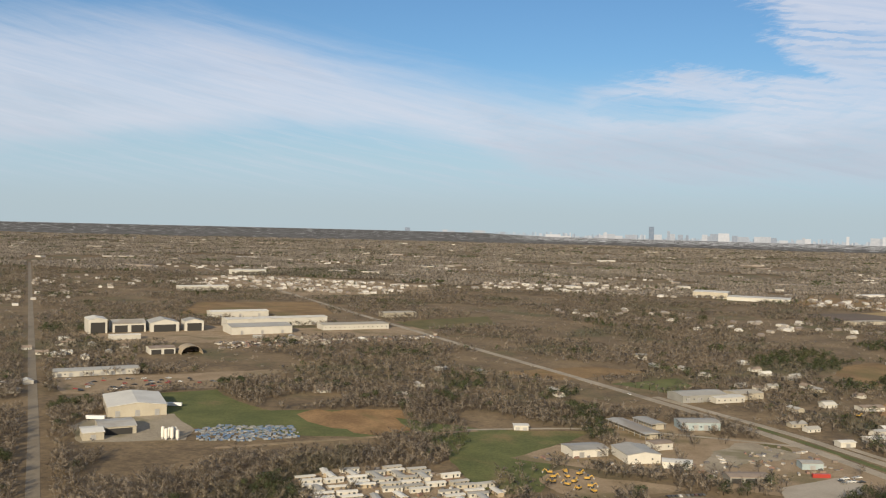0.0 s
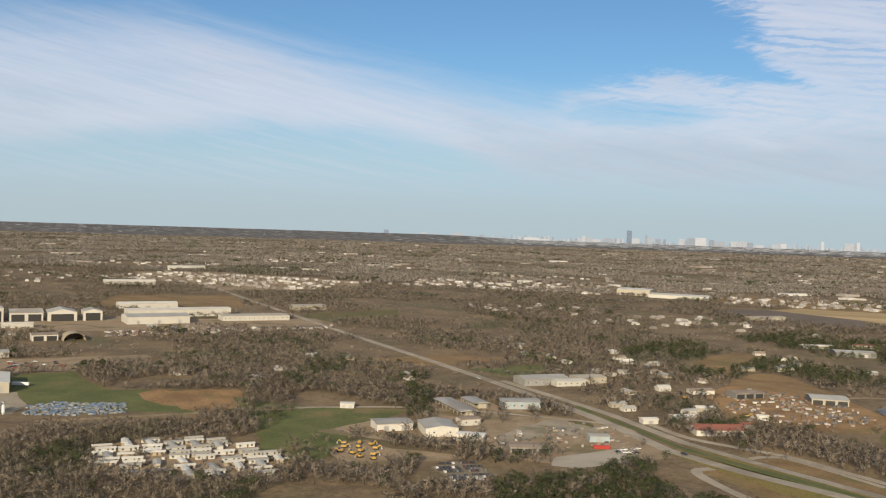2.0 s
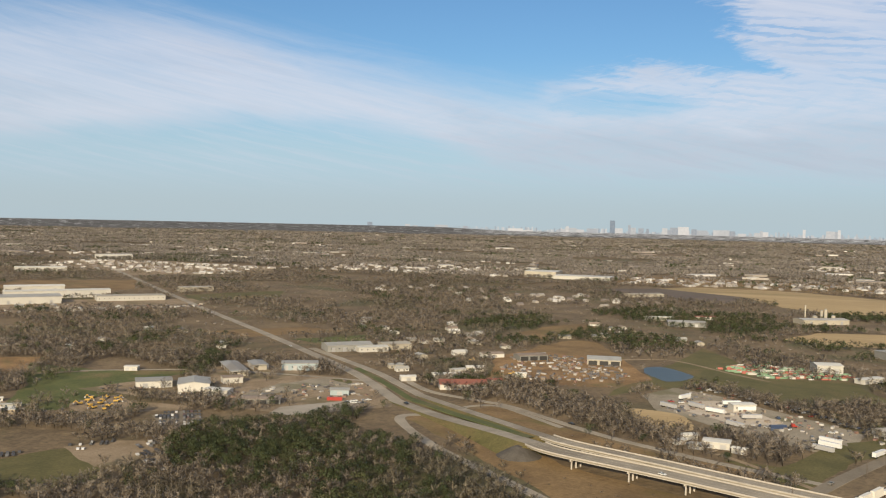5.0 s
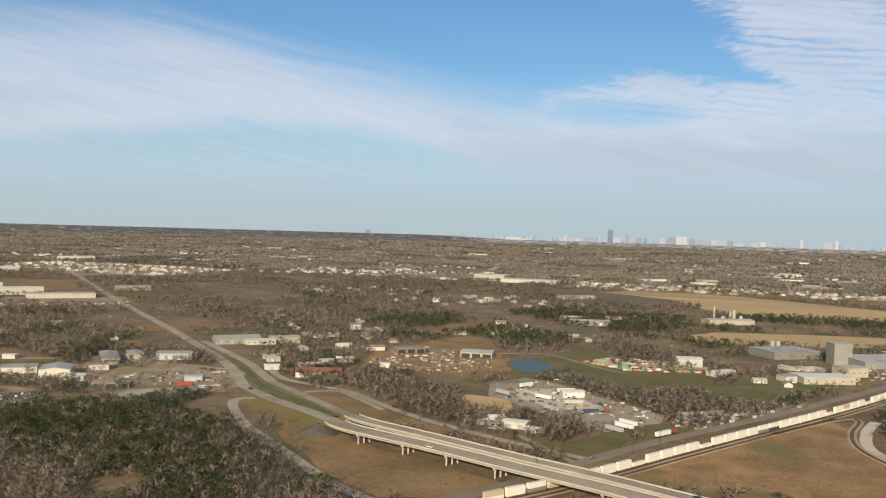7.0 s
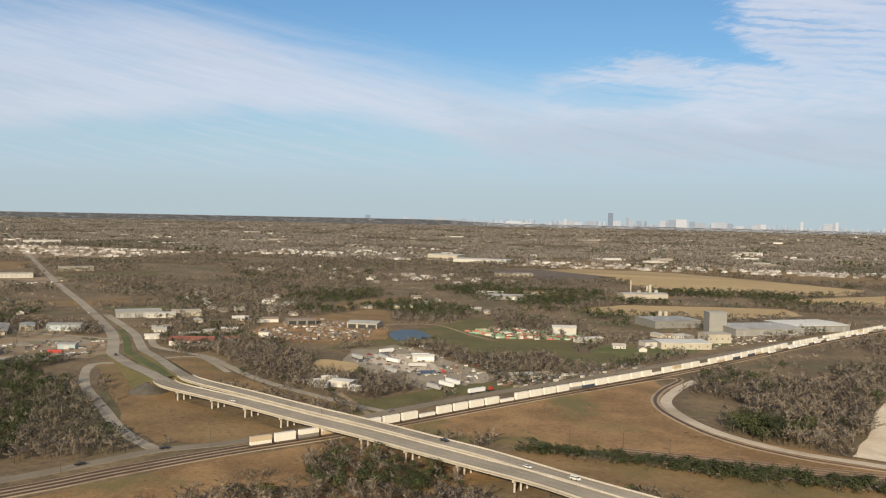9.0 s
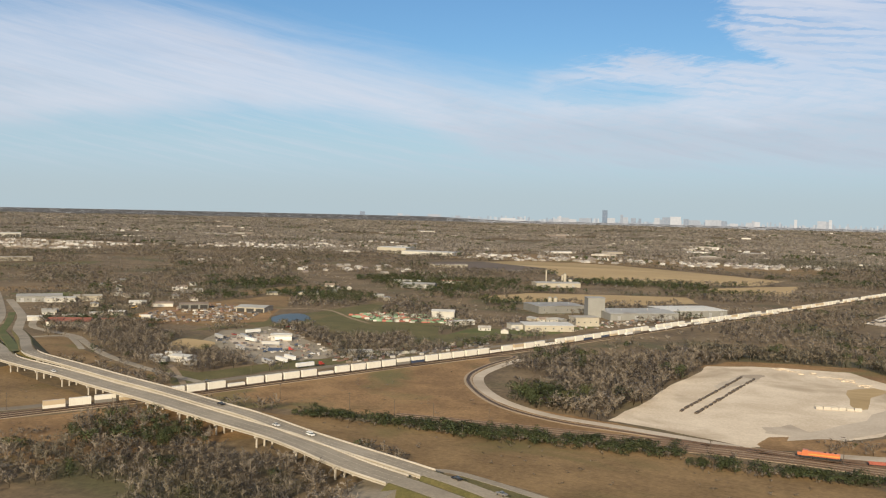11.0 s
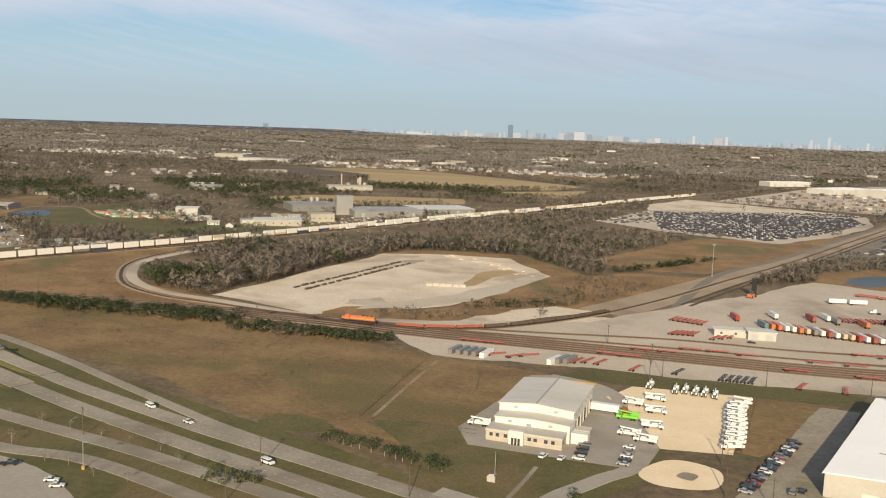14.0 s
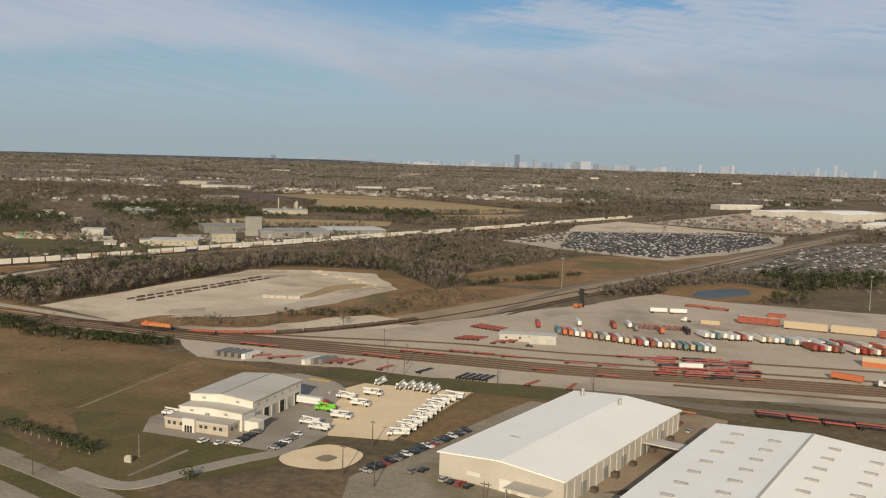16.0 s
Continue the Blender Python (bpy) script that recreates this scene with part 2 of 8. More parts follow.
# ---- materials ----
def surface(name, a, b, c=None, scale=0.25, fine=4.0, rough=0.85, metal=0.0, bump=0.0, contrast=0.2, island=0.0, ob_random=0.0, spec=0.3, stretch=None, speck=0.0, thin=0.0, through=0.0, lace=0.0):
    """A surface of two or three colours: broad patches, then fine grain, then relief."""
    m = bpy.data.materials.new(name)
    m.use_nodes = True
    n = Nodes(m.node_tree)
    where = n.tree.nodes.new("ShaderNodeNewGeometry").outputs["Position"]
    if stretch:
        turn = n.tree.nodes.new("ShaderNodeMapping")
        turn.inputs["Rotation"].default_value = (0, 0, radians(stretch[0]))
        turn.inputs["Scale"].default_value = (stretch[1], 1, 1)
        n.tree.links.new(where, turn.inputs[0])
        where = turn.outputs[0]
    broad = n.noise(where, scale, 5, 0.6, 0.3)
    grain = n.noise(where, fine, 4, 0.65)
    fac = n.step(n.math("ADD", n.math("MULTIPLY", broad, 0.58), n.math("MULTIPLY", grain, 0.42)), 0.5 - contrast, 0.5 + contrast)
    colour = n.mix(fac, a, b)
    if c:
        third = n.step(n.noise(where, scale * 0.37, 4, 0.6, 0.5), 0.52, 0.66)
        colour = n.mix(n.math("MULTIPLY", third, n.math("ADD", 0.35, grain, clamp=True)), colour, c)
    if island or ob_random:
        r = n.tree.nodes.new("ShaderNodeNewGeometry").outputs["Random Per Island"] if island else n.tree.nodes.new("ShaderNodeObjectInfo").outputs["Random"]
        amount = island or ob_random
        hsv = n.tree.nodes.new("ShaderNodeHueSaturation")
        n.tree.links.new(colour, hsv.inputs["Color"])
        n.tree.links.new(n.math("ADD", 1.0 - amount, n.math("MULTIPLY", r, 2 * amount)), hsv.inputs["Value"])
        colour = hsv.outputs[0]
    if speck:
        dots = n.tree.nodes.new("ShaderNodeHueSaturation")
        n.tree.links.new(colour, dots.inputs["Color"])
        n.tree.links.new(n.math("ADD", 1.0 - 1.5 * speck, n.math("MULTIPLY", n.noise(where, fine * 2.2, 4, 0.75), 3.0 * speck)), dots.inputs["Value"])
        colour = dots.outputs[0]
    shader = n.tree.nodes.new("ShaderNodeBsdfPrincipled")
    n.tree.links.new(colour, shader.inputs["Base Color"])
    shader.inputs["Roughness"].default_value, shader.inputs["Metallic"].default_value = rough, metal
    shader.inputs["Specular IOR Level"].default_value = spec
    if bump:
        b_node = n.tree.nodes.new("ShaderNodeBump")
        b_node.inputs["Strength"].default_value, b_node.inputs["Distance"].default_value = bump, 0.3
        n.tree.links.new(grain, b_node.inputs["Height"])
        n.tree.links.new(b_node.outputs[0], shader.inputs["Normal"])
    result = shader.outputs[0]
    for share, kind in ((thin, "ShaderNodeBsdfTranslucent"), (through, "ShaderNodeBsdfTransparent")):
        if share:
            other, both = n.tree.nodes.new(kind), n.tree.nodes.new("ShaderNodeMixShader")
            if kind == "ShaderNodeBsdfTranslucent":
                n.tree.links.new(colour, other.inputs[0])
            both.inputs[0].default_value = share
            if lace and kind == "ShaderNodeBsdfTransparent":
                n.tree.links.new(n.step(n.noise(where, lace, 3, 0.7), 0.34 + 0.3 * (0.5 - share), 0.66 + 0.3 * (0.5 - share)), both.inputs[0])
            n.tree.links.new(result, both.inputs[1])
            n.tree.links.new(other.outputs[0], both.inputs[2])
            result = both.outputs[0]
    done = n.tree.nodes.new("ShaderNodeOutputMaterial")
    n.tree.links.new(result, done.inputs[0])
    return m


def plain(name, colour, rough=0.6, metal=0.0, spread=0.12, scale=0.8):
    dark = tuple(v * (1 - spread) for v in colour)
    pale = tuple(min(1.0, v * (1 + spread)) for v in colour)
    return surface(name, dark, pale, scale=scale, fine=5.0, rough=rough, metal=metal, contrast=0.25)


GROUND = surface("winter ground", (0.09, 0.064, 0.036), (0.185, 0.132, 0.072), (0.085, 0.078, 0.034), 0.03, 0.22, 0.95, bump=0.3, contrast=0.15, speck=0.5)
DRY = surface("dry grass", (0.128, 0.08, 0.034), (0.232, 0.15, 0.067), (0.118, 0.095, 0.033), 0.045, 0.55, 0.95, bump=0.3, stretch=(20, 0.8), contrast=0.15, speck=0.4)
TAN = surface("harvested field", (0.295, 0.207, 0.098), (0.41, 0.298, 0.152), (0.24, 0.175, 0.08), 0.012, 0.12, 0.95, stretch=(-35, 0.3), speck=0.2)
GREEN = surface("olive grass", (0.074, 0.068, 0.022), (0.118, 0.10, 0.036), (0.15, 0.104, 0.046), 0.06, 0.6, 0.95, contrast=0.14, speck=0.4)
LUSH = surface("fresh grass", (0.062, 0.074, 0.02), (0.112, 0.116, 0.036), (0.18, 0.128, 0.058), 0.05, 0.5, 0.95, contrast=0.15, speck=0.45)
VIVID = surface("mown green grass", (0.06, 0.072, 0.02), (0.10, 0.106, 0.036), (0.13, 0.108, 0.045), 0.08, 0.7, 0.95, speck=0.3)
RUBBLE = surface("dark slope stone", (0.06, 0.052, 0.043), (0.10, 0.088, 0.072), None, 0.3, 2.0, 0.95, speck=0.4)
RUST = surface("reddish brush", (0.15, 0.087, 0.036), (0.28, 0.17, 0.075), (0.12, 0.105, 0.038), 0.05, 0.55, 0.95, bump=0.4, contrast=0.14, speck=0.5)
SOIL = surface("dark ploughed soil", (0.085, 0.065, 0.05), (0.13, 0.10, 0.075), None, 0.02, 0.2, 0.95)
DIRT = surface("worn dirt", (0.185, 0.132, 0.075), (0.29, 0.218, 0.14), (0.13, 0.105, 0.052), 0.08, 0.7, 0.95, speck=0.4)
SANDY = surface("grey sandy dirt", (0.20, 0.165, 0.115), (0.31, 0.265, 0.195), (0.14, 0.125, 0.065), 0.06, 0.6, 0.95, speck=0.3)
GRAVEL = surface("pale gravel", (0.46, 0.37, 0.262), (0.64, 0.54, 0.405), (0.34, 0.266, 0.18), 0.05, 0.8, 0.95, contrast=0.17, speck=0.14)
YELLOW_GRAVEL = surface("yellow gravel", (0.64, 0.49, 0.30), (0.76, 0.61, 0.40), None, 0.08, 1.2, 0.95)
YARD = surface("yard paving", (0.385, 0.318, 0.235), (0.50, 0.422, 0.325), (0.29, 0.235, 0.17), 0.04, 0.6, 0.9, speck=0.14)
CONCRETE = surface("road concrete", (0.215, 0.182, 0.134), (0.315, 0.27, 0.203), (0.18, 0.15, 0.108), 0.06, 1.1, 0.85, contrast=0.14, speck=0.14)
ASPHALT = surface("worn asphalt", (0.15, 0.122, 0.085), (0.215, 0.18, 0.13), None, 0.05, 0.9, 0.9, speck=0.12)
PAVING = surface("grey lot concrete", (0.265, 0.232, 0.183), (0.35, 0.308, 0.247), (0.225, 0.192, 0.148), 0.05, 0.8, 0.9, speck=0.12)
BALLAST = surface("track ballast", (0.245, 0.18, 0.112), (0.35, 0.268, 0.178), (0.175, 0.124, 0.078), 0.05, 0.9, 0.95, speck=0.25)
RAIL = plain("rusted rail", (0.12, 0.075, 0.05), 0.5, 0.6)
PAINT_LINE = plain("road paint", (0.42, 0.385, 0.30), 0.7)
WATER = surface("pond water", (0.042, 0.055, 0.056), (0.055, 0.07, 0.07), None, 0.1, 1.0, 0.3, spec=0.06, bump=0.02)
TWIG = surface("bare twigs", (0.182, 0.15, 0.115), (0.295, 0.248, 0.198), (0.17, 0.15, 0.105), 0.03, 0.35, 0.95, island=0.22, thin=0.35, through=0.5, lace=4.0)
BARK = surface("pale bark", (0.17, 0.135, 0.095), (0.29, 0.24, 0.18), None, 0.3, 2.0, 0.9)
LEAF = surface("evergreen leaves", (0.044, 0.056, 0.024), (0.082, 0.095, 0.039), (0.10, 0.10, 0.046), 0.04, 0.4, 0.85, island=0.2, thin=0.35, through=0.38, lace=2.8)
WOODFAR = surface("far wood", (0.15, 0.13, 0.112), (0.255, 0.224, 0.192), (0.105, 0.098, 0.074), 0.006, 0.05, 0.95, island=0.25, thin=0.25, through=0.3, lace=0.9)

# ---- shapes ----


class Shape:
    """Collects verts and faces of one mesh."""

    def __init__(self):
        self.v, self.f = [], []

    def add(self, verts, faces):
        n = len(self.v)
        self.v += [tuple(p) for p in verts]
        self.f += [tuple(i + n for i in q) for q in faces]
        return self

    def box(self, x, y, z, sx, sy, sz, turn=0.0):
        """Centre x, y; bottom z; sizes."""
        c, s = math.cos(radians(turn)), math.sin(radians(turn))
        out = []
        for dz in (0, sz):
            for dx, dy in ((-1, -1), (1, -1), (1, 1), (-1, 1)):
                px, py = dx * sx / 2, dy * sy / 2
                out.append((x + c * px - s * py, y + s * px + c * py, z + dz))
        return self.add(out, [(3, 2, 1, 0), (4, 5, 6, 7), (0, 1, 5, 4), (1, 2, 6, 5), (2, 3, 7, 6), (3, 0, 4, 7)])

    def prism(self, outline, z0, z1):
        n = len(outline)
        low, top = [(x, y, z0) for x, y in outline], [(x, y, z1) for x, y in outline]
        sides = [(i, (i + 1) % n, n + (i + 1) % n, n + i) for i in range(n)]
        return self.add(low + top, [tuple(range(n - 1, -1, -1)), tuple(range(n, 2 * n))] + sides)

    def profile(self, outline, y0, y1):
        """An outline in x, z drawn out along y."""
        n = len(outline)
        a, b = [(x, y0, z) for x, z in outline], [(x, y1, z) for x, z in outline]
        sides = [(i, (i + 1) % n, n + (i + 1) % n, n + i) for i in range(n)]
        return self.add(a + b, [tuple(range(n)), tuple(range(2 * n - 1, n - 1, -1))] + [tuple(reversed(q)) for q in sides])

    def tube(self, x, y, z, r, h, n=8, r2=None, cap=True):
        r2 = r if r2 is None else r2
        ring = [(math.cos(2 * math.pi * i / n), math.sin(2 * math.pi * i / n)) for i in range(n)]
        verts = [(x + r * c, y + r * s, z) for c, s in ring] + [(x + r2 * c, y + r2 * s, z + h) for c, s in ring]
        faces = [(i, (i + 1) % n, n + (i + 1) % n, n + i) for i in range(n)]
        if cap:
            faces += [tuple(range(n, 2 * n)), tuple(range(n - 1, -1, -1))]
        return self.add(verts, faces)

    def wheel(self, x, y, z, r, w, n=10):
        ring = [(math.cos(2 * math.pi * i / n), math.sin(2 * math.pi * i / n)) for i in range(n)]
        verts = [(x + r * c, y - w / 2, z + r * s) for c, s in ring] + [(x + r * c, y + w / 2, z + r * s) for c, s in ring]
        faces = [(n + i, n + (i + 1) % n, (i + 1) % n, i) for i in range(n)]
        return self.add(verts, faces + [tuple(range(n)), tuple(range(2 * n - 1, n - 1, -1))])

    def beam(self, p, q, w, h=None):
        """A square bar from p to q."""
        p, q = Vector(p), Vector(q)
        h = h or w
        d = (q - p).normalized()
        side = d.cross(Vector((0, 0, 1)))
        side = side.normalized() if side.length > 1e-4 else Vector((1, 0, 0))
        up = side.cross(d).normalized()
        verts = [e + side * a * w / 2 + up * b * h / 2 for e in (p, q) for a, b in ((-1, -1), (1, -1), (1, 1), (-1, 1))]
        return self.add(verts, [(3, 2, 1, 0), (4, 5, 6, 7), (0, 1, 5, 4), (1, 2, 6, 5), (2, 3, 7, 6), (3, 0, 4, 7)])

    def mesh(self, name, *materials):
        me = bpy.data.meshes.new(name)
        me.from_pydata(self.v, [], self.f)
        for m in materials:
            me.materials.append(m)
        return me

    def make(self, name, material, parent=None, label=""):
        ob = new(name, self.mesh(name, material))
        if parent:
            ob.parent = parent
        if label:
            ob["label"] = label
        return ob


def thing(name, m, label, category, group="", kind=""):
    """An empty at a thing's base."""
    ob = new(name)
    ob.empty_display_size = 0.5
    ob.matrix_world = m
    return tagged(ob, label, category, group, kind)


def smooth(points, closed=False, steps=8):
    """A rounded line through the points."""
    pts = [Vector((*p, 0.0)[:3]) for p in points]
    n, out = len(pts), []
    spans = n if closed else n - 1
    for i in range(spans):
        if closed:
            a, b, c, d = (pts[(i + k - 1) % n] for k in range(4))
        else:
            a, b, c, d = (pts[min(max(i + k - 1, 0), n - 1)] for k in range(4))
        for s in range(steps):
            t = s / steps
            out.append(0.5 * (2 * b + (c - a) * t + (2 * a - 5 * b + 4 * c - d) * t**2 + (3 * b - a - 3 * c + d) * t**3))
    if not closed:
        out.append(pts[-1])
    return out


def rise(x, y):
    """The plain swells very gently towards the horizon."""
    d = max(0.0, math.hypot(x - 300, y) - 2200.0)
    return 3.0 * min(1.0, d / 2800.0) ** 1.3


CLEAR, LINES = [], []  # open ground with no wood, and roads with a verge
LAID = []  # tracts laid so far: their bounds and height


def ribbon(name, points, width, z, material, label, category, verge=1.5, steps=8, thick=0.25, wobble=0.0):
    """A road or bed along a rounded line, with edges of its own."""
    line = smooth(points, False, steps)
    verts, faces = [], []
    for i, p in enumerate(line):
        d = (line[min(i + 1, len(line) - 1)] - line[max(i - 1, 0)]).normalized()
        side = Vector((-d.y, d.x, 0))
        w = width / 2 * (1 + wobble * noise.noise(Vector((p.x * 0.1, p.y * 0.1, 3))))
        zz = p.z + z
        for k in (1, -1):
            q = p + side * w * k
            verts += [(q.x, q.y, zz), (q.x + side.x * 0.3 * k, q.y + side.y * 0.3 * k, zz - thick)]
        if i:
            n = 4 * i
            faces += [(n - 4, n - 2, n + 2, n), (n - 3, n - 4, n, n + 1), (n - 2, n - 1, n + 3, n + 2)]
    ob = Shape().add(verts, faces).make(name, material)
    LINES.append((np.array([(p.x, p.y) for p in line]), width / 2 + verge))
    return tagged(ob, label, category, "", "structure")


def patch(name, points, z, material, label, category, clear=True, ragged=1.5, kind="structure", rounded=False):
    """A tract of ground with a slightly ragged outline."""
    pts = smooth(points, True, 6) if rounded else [Vector((*p, 0)) for p in points]
    outline = []
    for p, q in zip(pts, pts[1:] + pts[:1]):
        n = max(2, int((q - p).length / (1.2 + 3.0 * ragged)))
        for k in range(n):
            m = p.lerp(q, k / n)
            a = noise.noise_vector(Vector((m.x * 0.06, m.y * 0.06, 1.7))) * ragged * 1.6 + noise.noise_vector(Vector((m.x * 0.3, m.y * 0.3, 4.1))) * ragged * 0.6
            outline.append((m.x + a.x, m.y + a.y))
    box = (min(p[0] for p in outline), max(p[0] for p in outline), min(p[1] for p in outline), max(p[1] for p in outline))
    while any(abs(z - h) < 0.0035 and box[0] < b[1] and b[0] < box[1] and box[2] < b[3] and b[2] < box[3] for b, h in LAID):
        z += 0.004
    LAID.append((box, z))
    ob = new(name, Shape().add([(x, y, z) for x, y in outline], [tuple(range(len(outline)))]).mesh(name, material))
    if ob.data.polygons[0].normal.z < 0:
        ob.data.flip_normals()
    if clear:
        CLEAR.append(np.array(outline))
    return tagged(ob, label, category, "", kind)


# ---- ground ----


def make_ground():
    xs = [-7000, -5000, -4000, -3000, -2200, -1500, -1000, -500, 0, 500, 1000, 1500, 2200, 3000, 4000, 5000, 7000]
    ys = [-2500, -1000, 0, 600, 1200, 1800, 2200, 2600, 3000, 3400, 3800, 4200, 4600, 5000, 5500, 6500]
    verts = [(x, y, rise(x, y)) for y in ys for x in xs]
    n = len(xs)
    faces = [(r * n + c, r * n + c + 1, (r + 1) * n + c + 1, (r + 1) * n + c) for r in range(len(ys) - 1) for c in range(n - 1)]
    ob = Shape().add(verts, faces).make("ground", GROUND)
    tagged(ob, "brown winter plain of dry grass and scrub", "ground", "", "structure")


make_ground()

# open tracts
patch("field", [(247, 1158), (330, 1298), (475, 1163), (528, 1105), (492, 1009), (404, 996), (330, 992), (280, 1047)], 0.03, TAN, "wide tan harvested field between tree lines", "field")
patch("field", [(256, 750), (288, 807), (382, 830), (424, 835), (432, 783), (379, 735), (294, 723)], 0.03, TAN, "tan harvested field beside the factory", "field")
patch("field", [(438, 946), (537, 1034), (513, 897), (457, 895)], 0.03, TAN, "small tan field by the railway", "field")
patch("field", [(57, 1210), (140, 1268), (242, 1178), (228, 1062), (126, 1104)], 0.03, SOIL, "dark bare ploughed field", "field")
patch("field", [(242, 1178), (140, 1268), (200, 1340), (330, 1298), (255, 1160)], 0.035, TAN, "pale field with patchy green strips", "field")
patch("meadow", [(-313.3, 438.8), (-288.9, 464.0), (-262.1, 438.6), (-231.0, 425.0), (-193.0, 446.5), (-167.4, 447.6), (-148.8, 407.7), (-165.5, 389.4), (-191.2, 379.9), (-253.6, 373.3), (-283.4, 402.2)], 0.03, LUSH, "green mown meadow beside the factory", "meadow")
patch("bare_patch", [(-209.9, 414.9), (-212.4, 437.3), (-199.3, 447.2), (-170.6, 455.2), (-148.2, 408.0), (-172.3, 392.7), (-190.2, 405.4)], 0.034, RUST, "brown rough corner of a green meadow", "bare patch", ragged=7.0)
patch("meadow", [(-166, 435), (-117, 430), (-67, 446), (-79, 409), (-69, 337), (-90, 322), (-121, 379)], 0.03, LUSH, "green and brown meadow near the trailer park", "meadow", clear=False)
patch("meadow", [(-79, 589), (-40, 632), (-27, 603), (-42, 574)], 0.03, LUSH, "green field beside the highway", "meadow")
patch("field", [(-554, 820), (-614, 941), (-498, 1022), (-421, 906), (-437, 797)], 0.03, DRY, "dry olive field behind long warehouses", "field")
patch("field", [(-332, 862), (-267, 969), (-234, 892), (-287, 804)], 0.03, GREEN, "olive field beside a school", "field")
patch("meadow", [(240, 286), (262, 330), (300, 390), (334, 444), (340, 400), (344, 368), (361, 336), (406, 319), (430, 302), (350, 300.5), (293, 300), (255, 288)], 0.03, RUST, "reddish brush meadow beside the railway", "meadow")
patch("meadow", [(362, 243), (325, 260), (290, 276), (262, 287), (300, 291), (350, 289), (430, 287), (500, 256), (541, 242), (545, 236), (516, 222), (493, 195), (510, 176), (470, 190), (420, 222)], 0.03, DRY, "broad dry brown meadow beside the highway", "meadow")
patch("meadow", [(71, 383), (90, 385), (120, 362), (150, 325), (190, 303), (225, 285), (205, 268), (185, 260), (160, 278), (120, 325)], 0.03, DRY, "dry brown embankment meadow below the bridge", "meadow")
patch("meadow", [(95, 402), (105, 416), (125, 402), (170, 362), (215, 338), (225, 322), (190, 335), (150, 357), (120, 380)], 0.03, DRY, "dry brown grass island between ramp and highway", "meadow")
patch("meadow", [(152, 463), (169, 548), (180, 585), (199, 668), (218, 620), (227, 547), (277, 560), (290, 500), (240, 470), (200, 520)], 0.03, GREEN, "rough green and brown meadow with a pond", "meadow")
patch("dirt_yard", [(86, 482), (73, 568), (87, 612), (151, 588), (171, 521), (152, 487), (115, 483)], 0.04, RUST, "bare red-brown dirt yard strewn with scrap", "yard")
patch("dirt_yard", [(169, 471), (183, 501), (203, 488), (226, 459), (244, 441), (264, 418), (257, 391), (240, 378), (222, 392), (199, 416), (179, 436)], 0.04, SANDY, "worn dirt lot of parked trailers and scrap", "yard")
patch("bare_patch", [(186, 448), (205, 470), (222, 448), (232, 428), (214, 420)], 0.046, YARD, "paler worn middle of a dirt lot", "bare patch", clear=False, ragged=3.0, rounded=True)
patch("field", [(166, 433), (187, 432), (195, 402), (180, 396)], 0.052, TAN, "small tan grass plot beside a lot", "field", ragged=2.0, rounded=True)
patch("lawn", [(271, 497), (307, 521), (320, 488), (308, 459), (284, 470)], 0.044, GREEN, "green lawn beside the frontage road", "lawn", ragged=2.0)
patch("lawn", [(254, 399), (270, 411), (279, 399), (268, 377), (252, 372)], 0.05, GREEN, "green mown lawn at a lot's edge", "lawn", ragged=1.0)
patch("meadow", [(285, 470), (300, 545), (345, 560), (395, 640), (352, 545), (310, 480)], 0.03, LUSH, "green grass beside the frontage road", "meadow")
patch("meadow", [(232, 322), (250, 362), (266, 385), (250, 395), (225, 350), (205, 352)], 0.033, GREEN, "green verge beside the frontage road", "meadow")
patch("gravel_lot", [(402, 323), (438, 457), (457, 466), (502, 466), (525, 415), (511, 377), (491, 331), (468, 312), (447, 301), (438, 306)], 0.05, GRAVEL, "wide pale gravel lot, bare and levelled", "gravel lot")
patch("bare_patch", [(487.6, 385.2), (494.3, 416.2), (505.6, 427.5), (510.4, 422.9), (501.6, 401.6), (494.1, 380.1), (488.8, 375.7)], 0.056, TAN, "tan weedy patch in a gravel lot", "bare patch", clear=False, ragged=2.5)
patch("bare_patch", [(451.7, 332.0), (462.9, 341.5), (471.3, 330.5), (469.6, 322.2), (457.3, 320.9)], 0.056, YARD, "grey damp stain on a gravel lot", "bare patch", clear=False, ragged=3.0)
patch("brush_bank", [(432, 450), (446, 474), (480, 482), (508, 480), (540, 424), (526, 372), (505, 326), (488, 320), (508, 376), (520, 412), (500, 462), (455, 462)], 0.045, RUST, "reddish bare rim round a gravel lot", "bank", ragged=2.5)
patch("brush_bank", [(449.8, 306.8), (457.2, 316.2), (467.2, 322.4), (481.4, 318.9), (494.7, 330.7), (513.7, 366.4), (520.5, 365.7), (512.1, 321.1), (480.4, 308.0), (452.2, 298.3)], 0.06, RUST, "reddish brush bank in front of a gravel lot", "bank", clear=False, ragged=2.0)
patch("bare_patch", [(462, 313), (480, 322), (497, 345), (513, 378), (522, 412), (516, 415), (503, 380), (484, 345), (466, 325)], 0.057, YARD, "greyer worn edge of a gravel lot", "bare patch", clear=False, ragged=3.0)
patch("bare_patch", [(440, 400), (452, 410), (462, 440), (450, 436)], 0.057, YARD, "greyer churned patch in a gravel lot", "bare patch", clear=False, ragged=2.5, rounded=True)
patch("brush_bank", [(178, 185), (214, 252), (240, 283), (262, 286), (300, 256), (262, 215), (222, 178)], 0.03, RUST, "reddish brush bank beside the railway", "bank", clear=False)
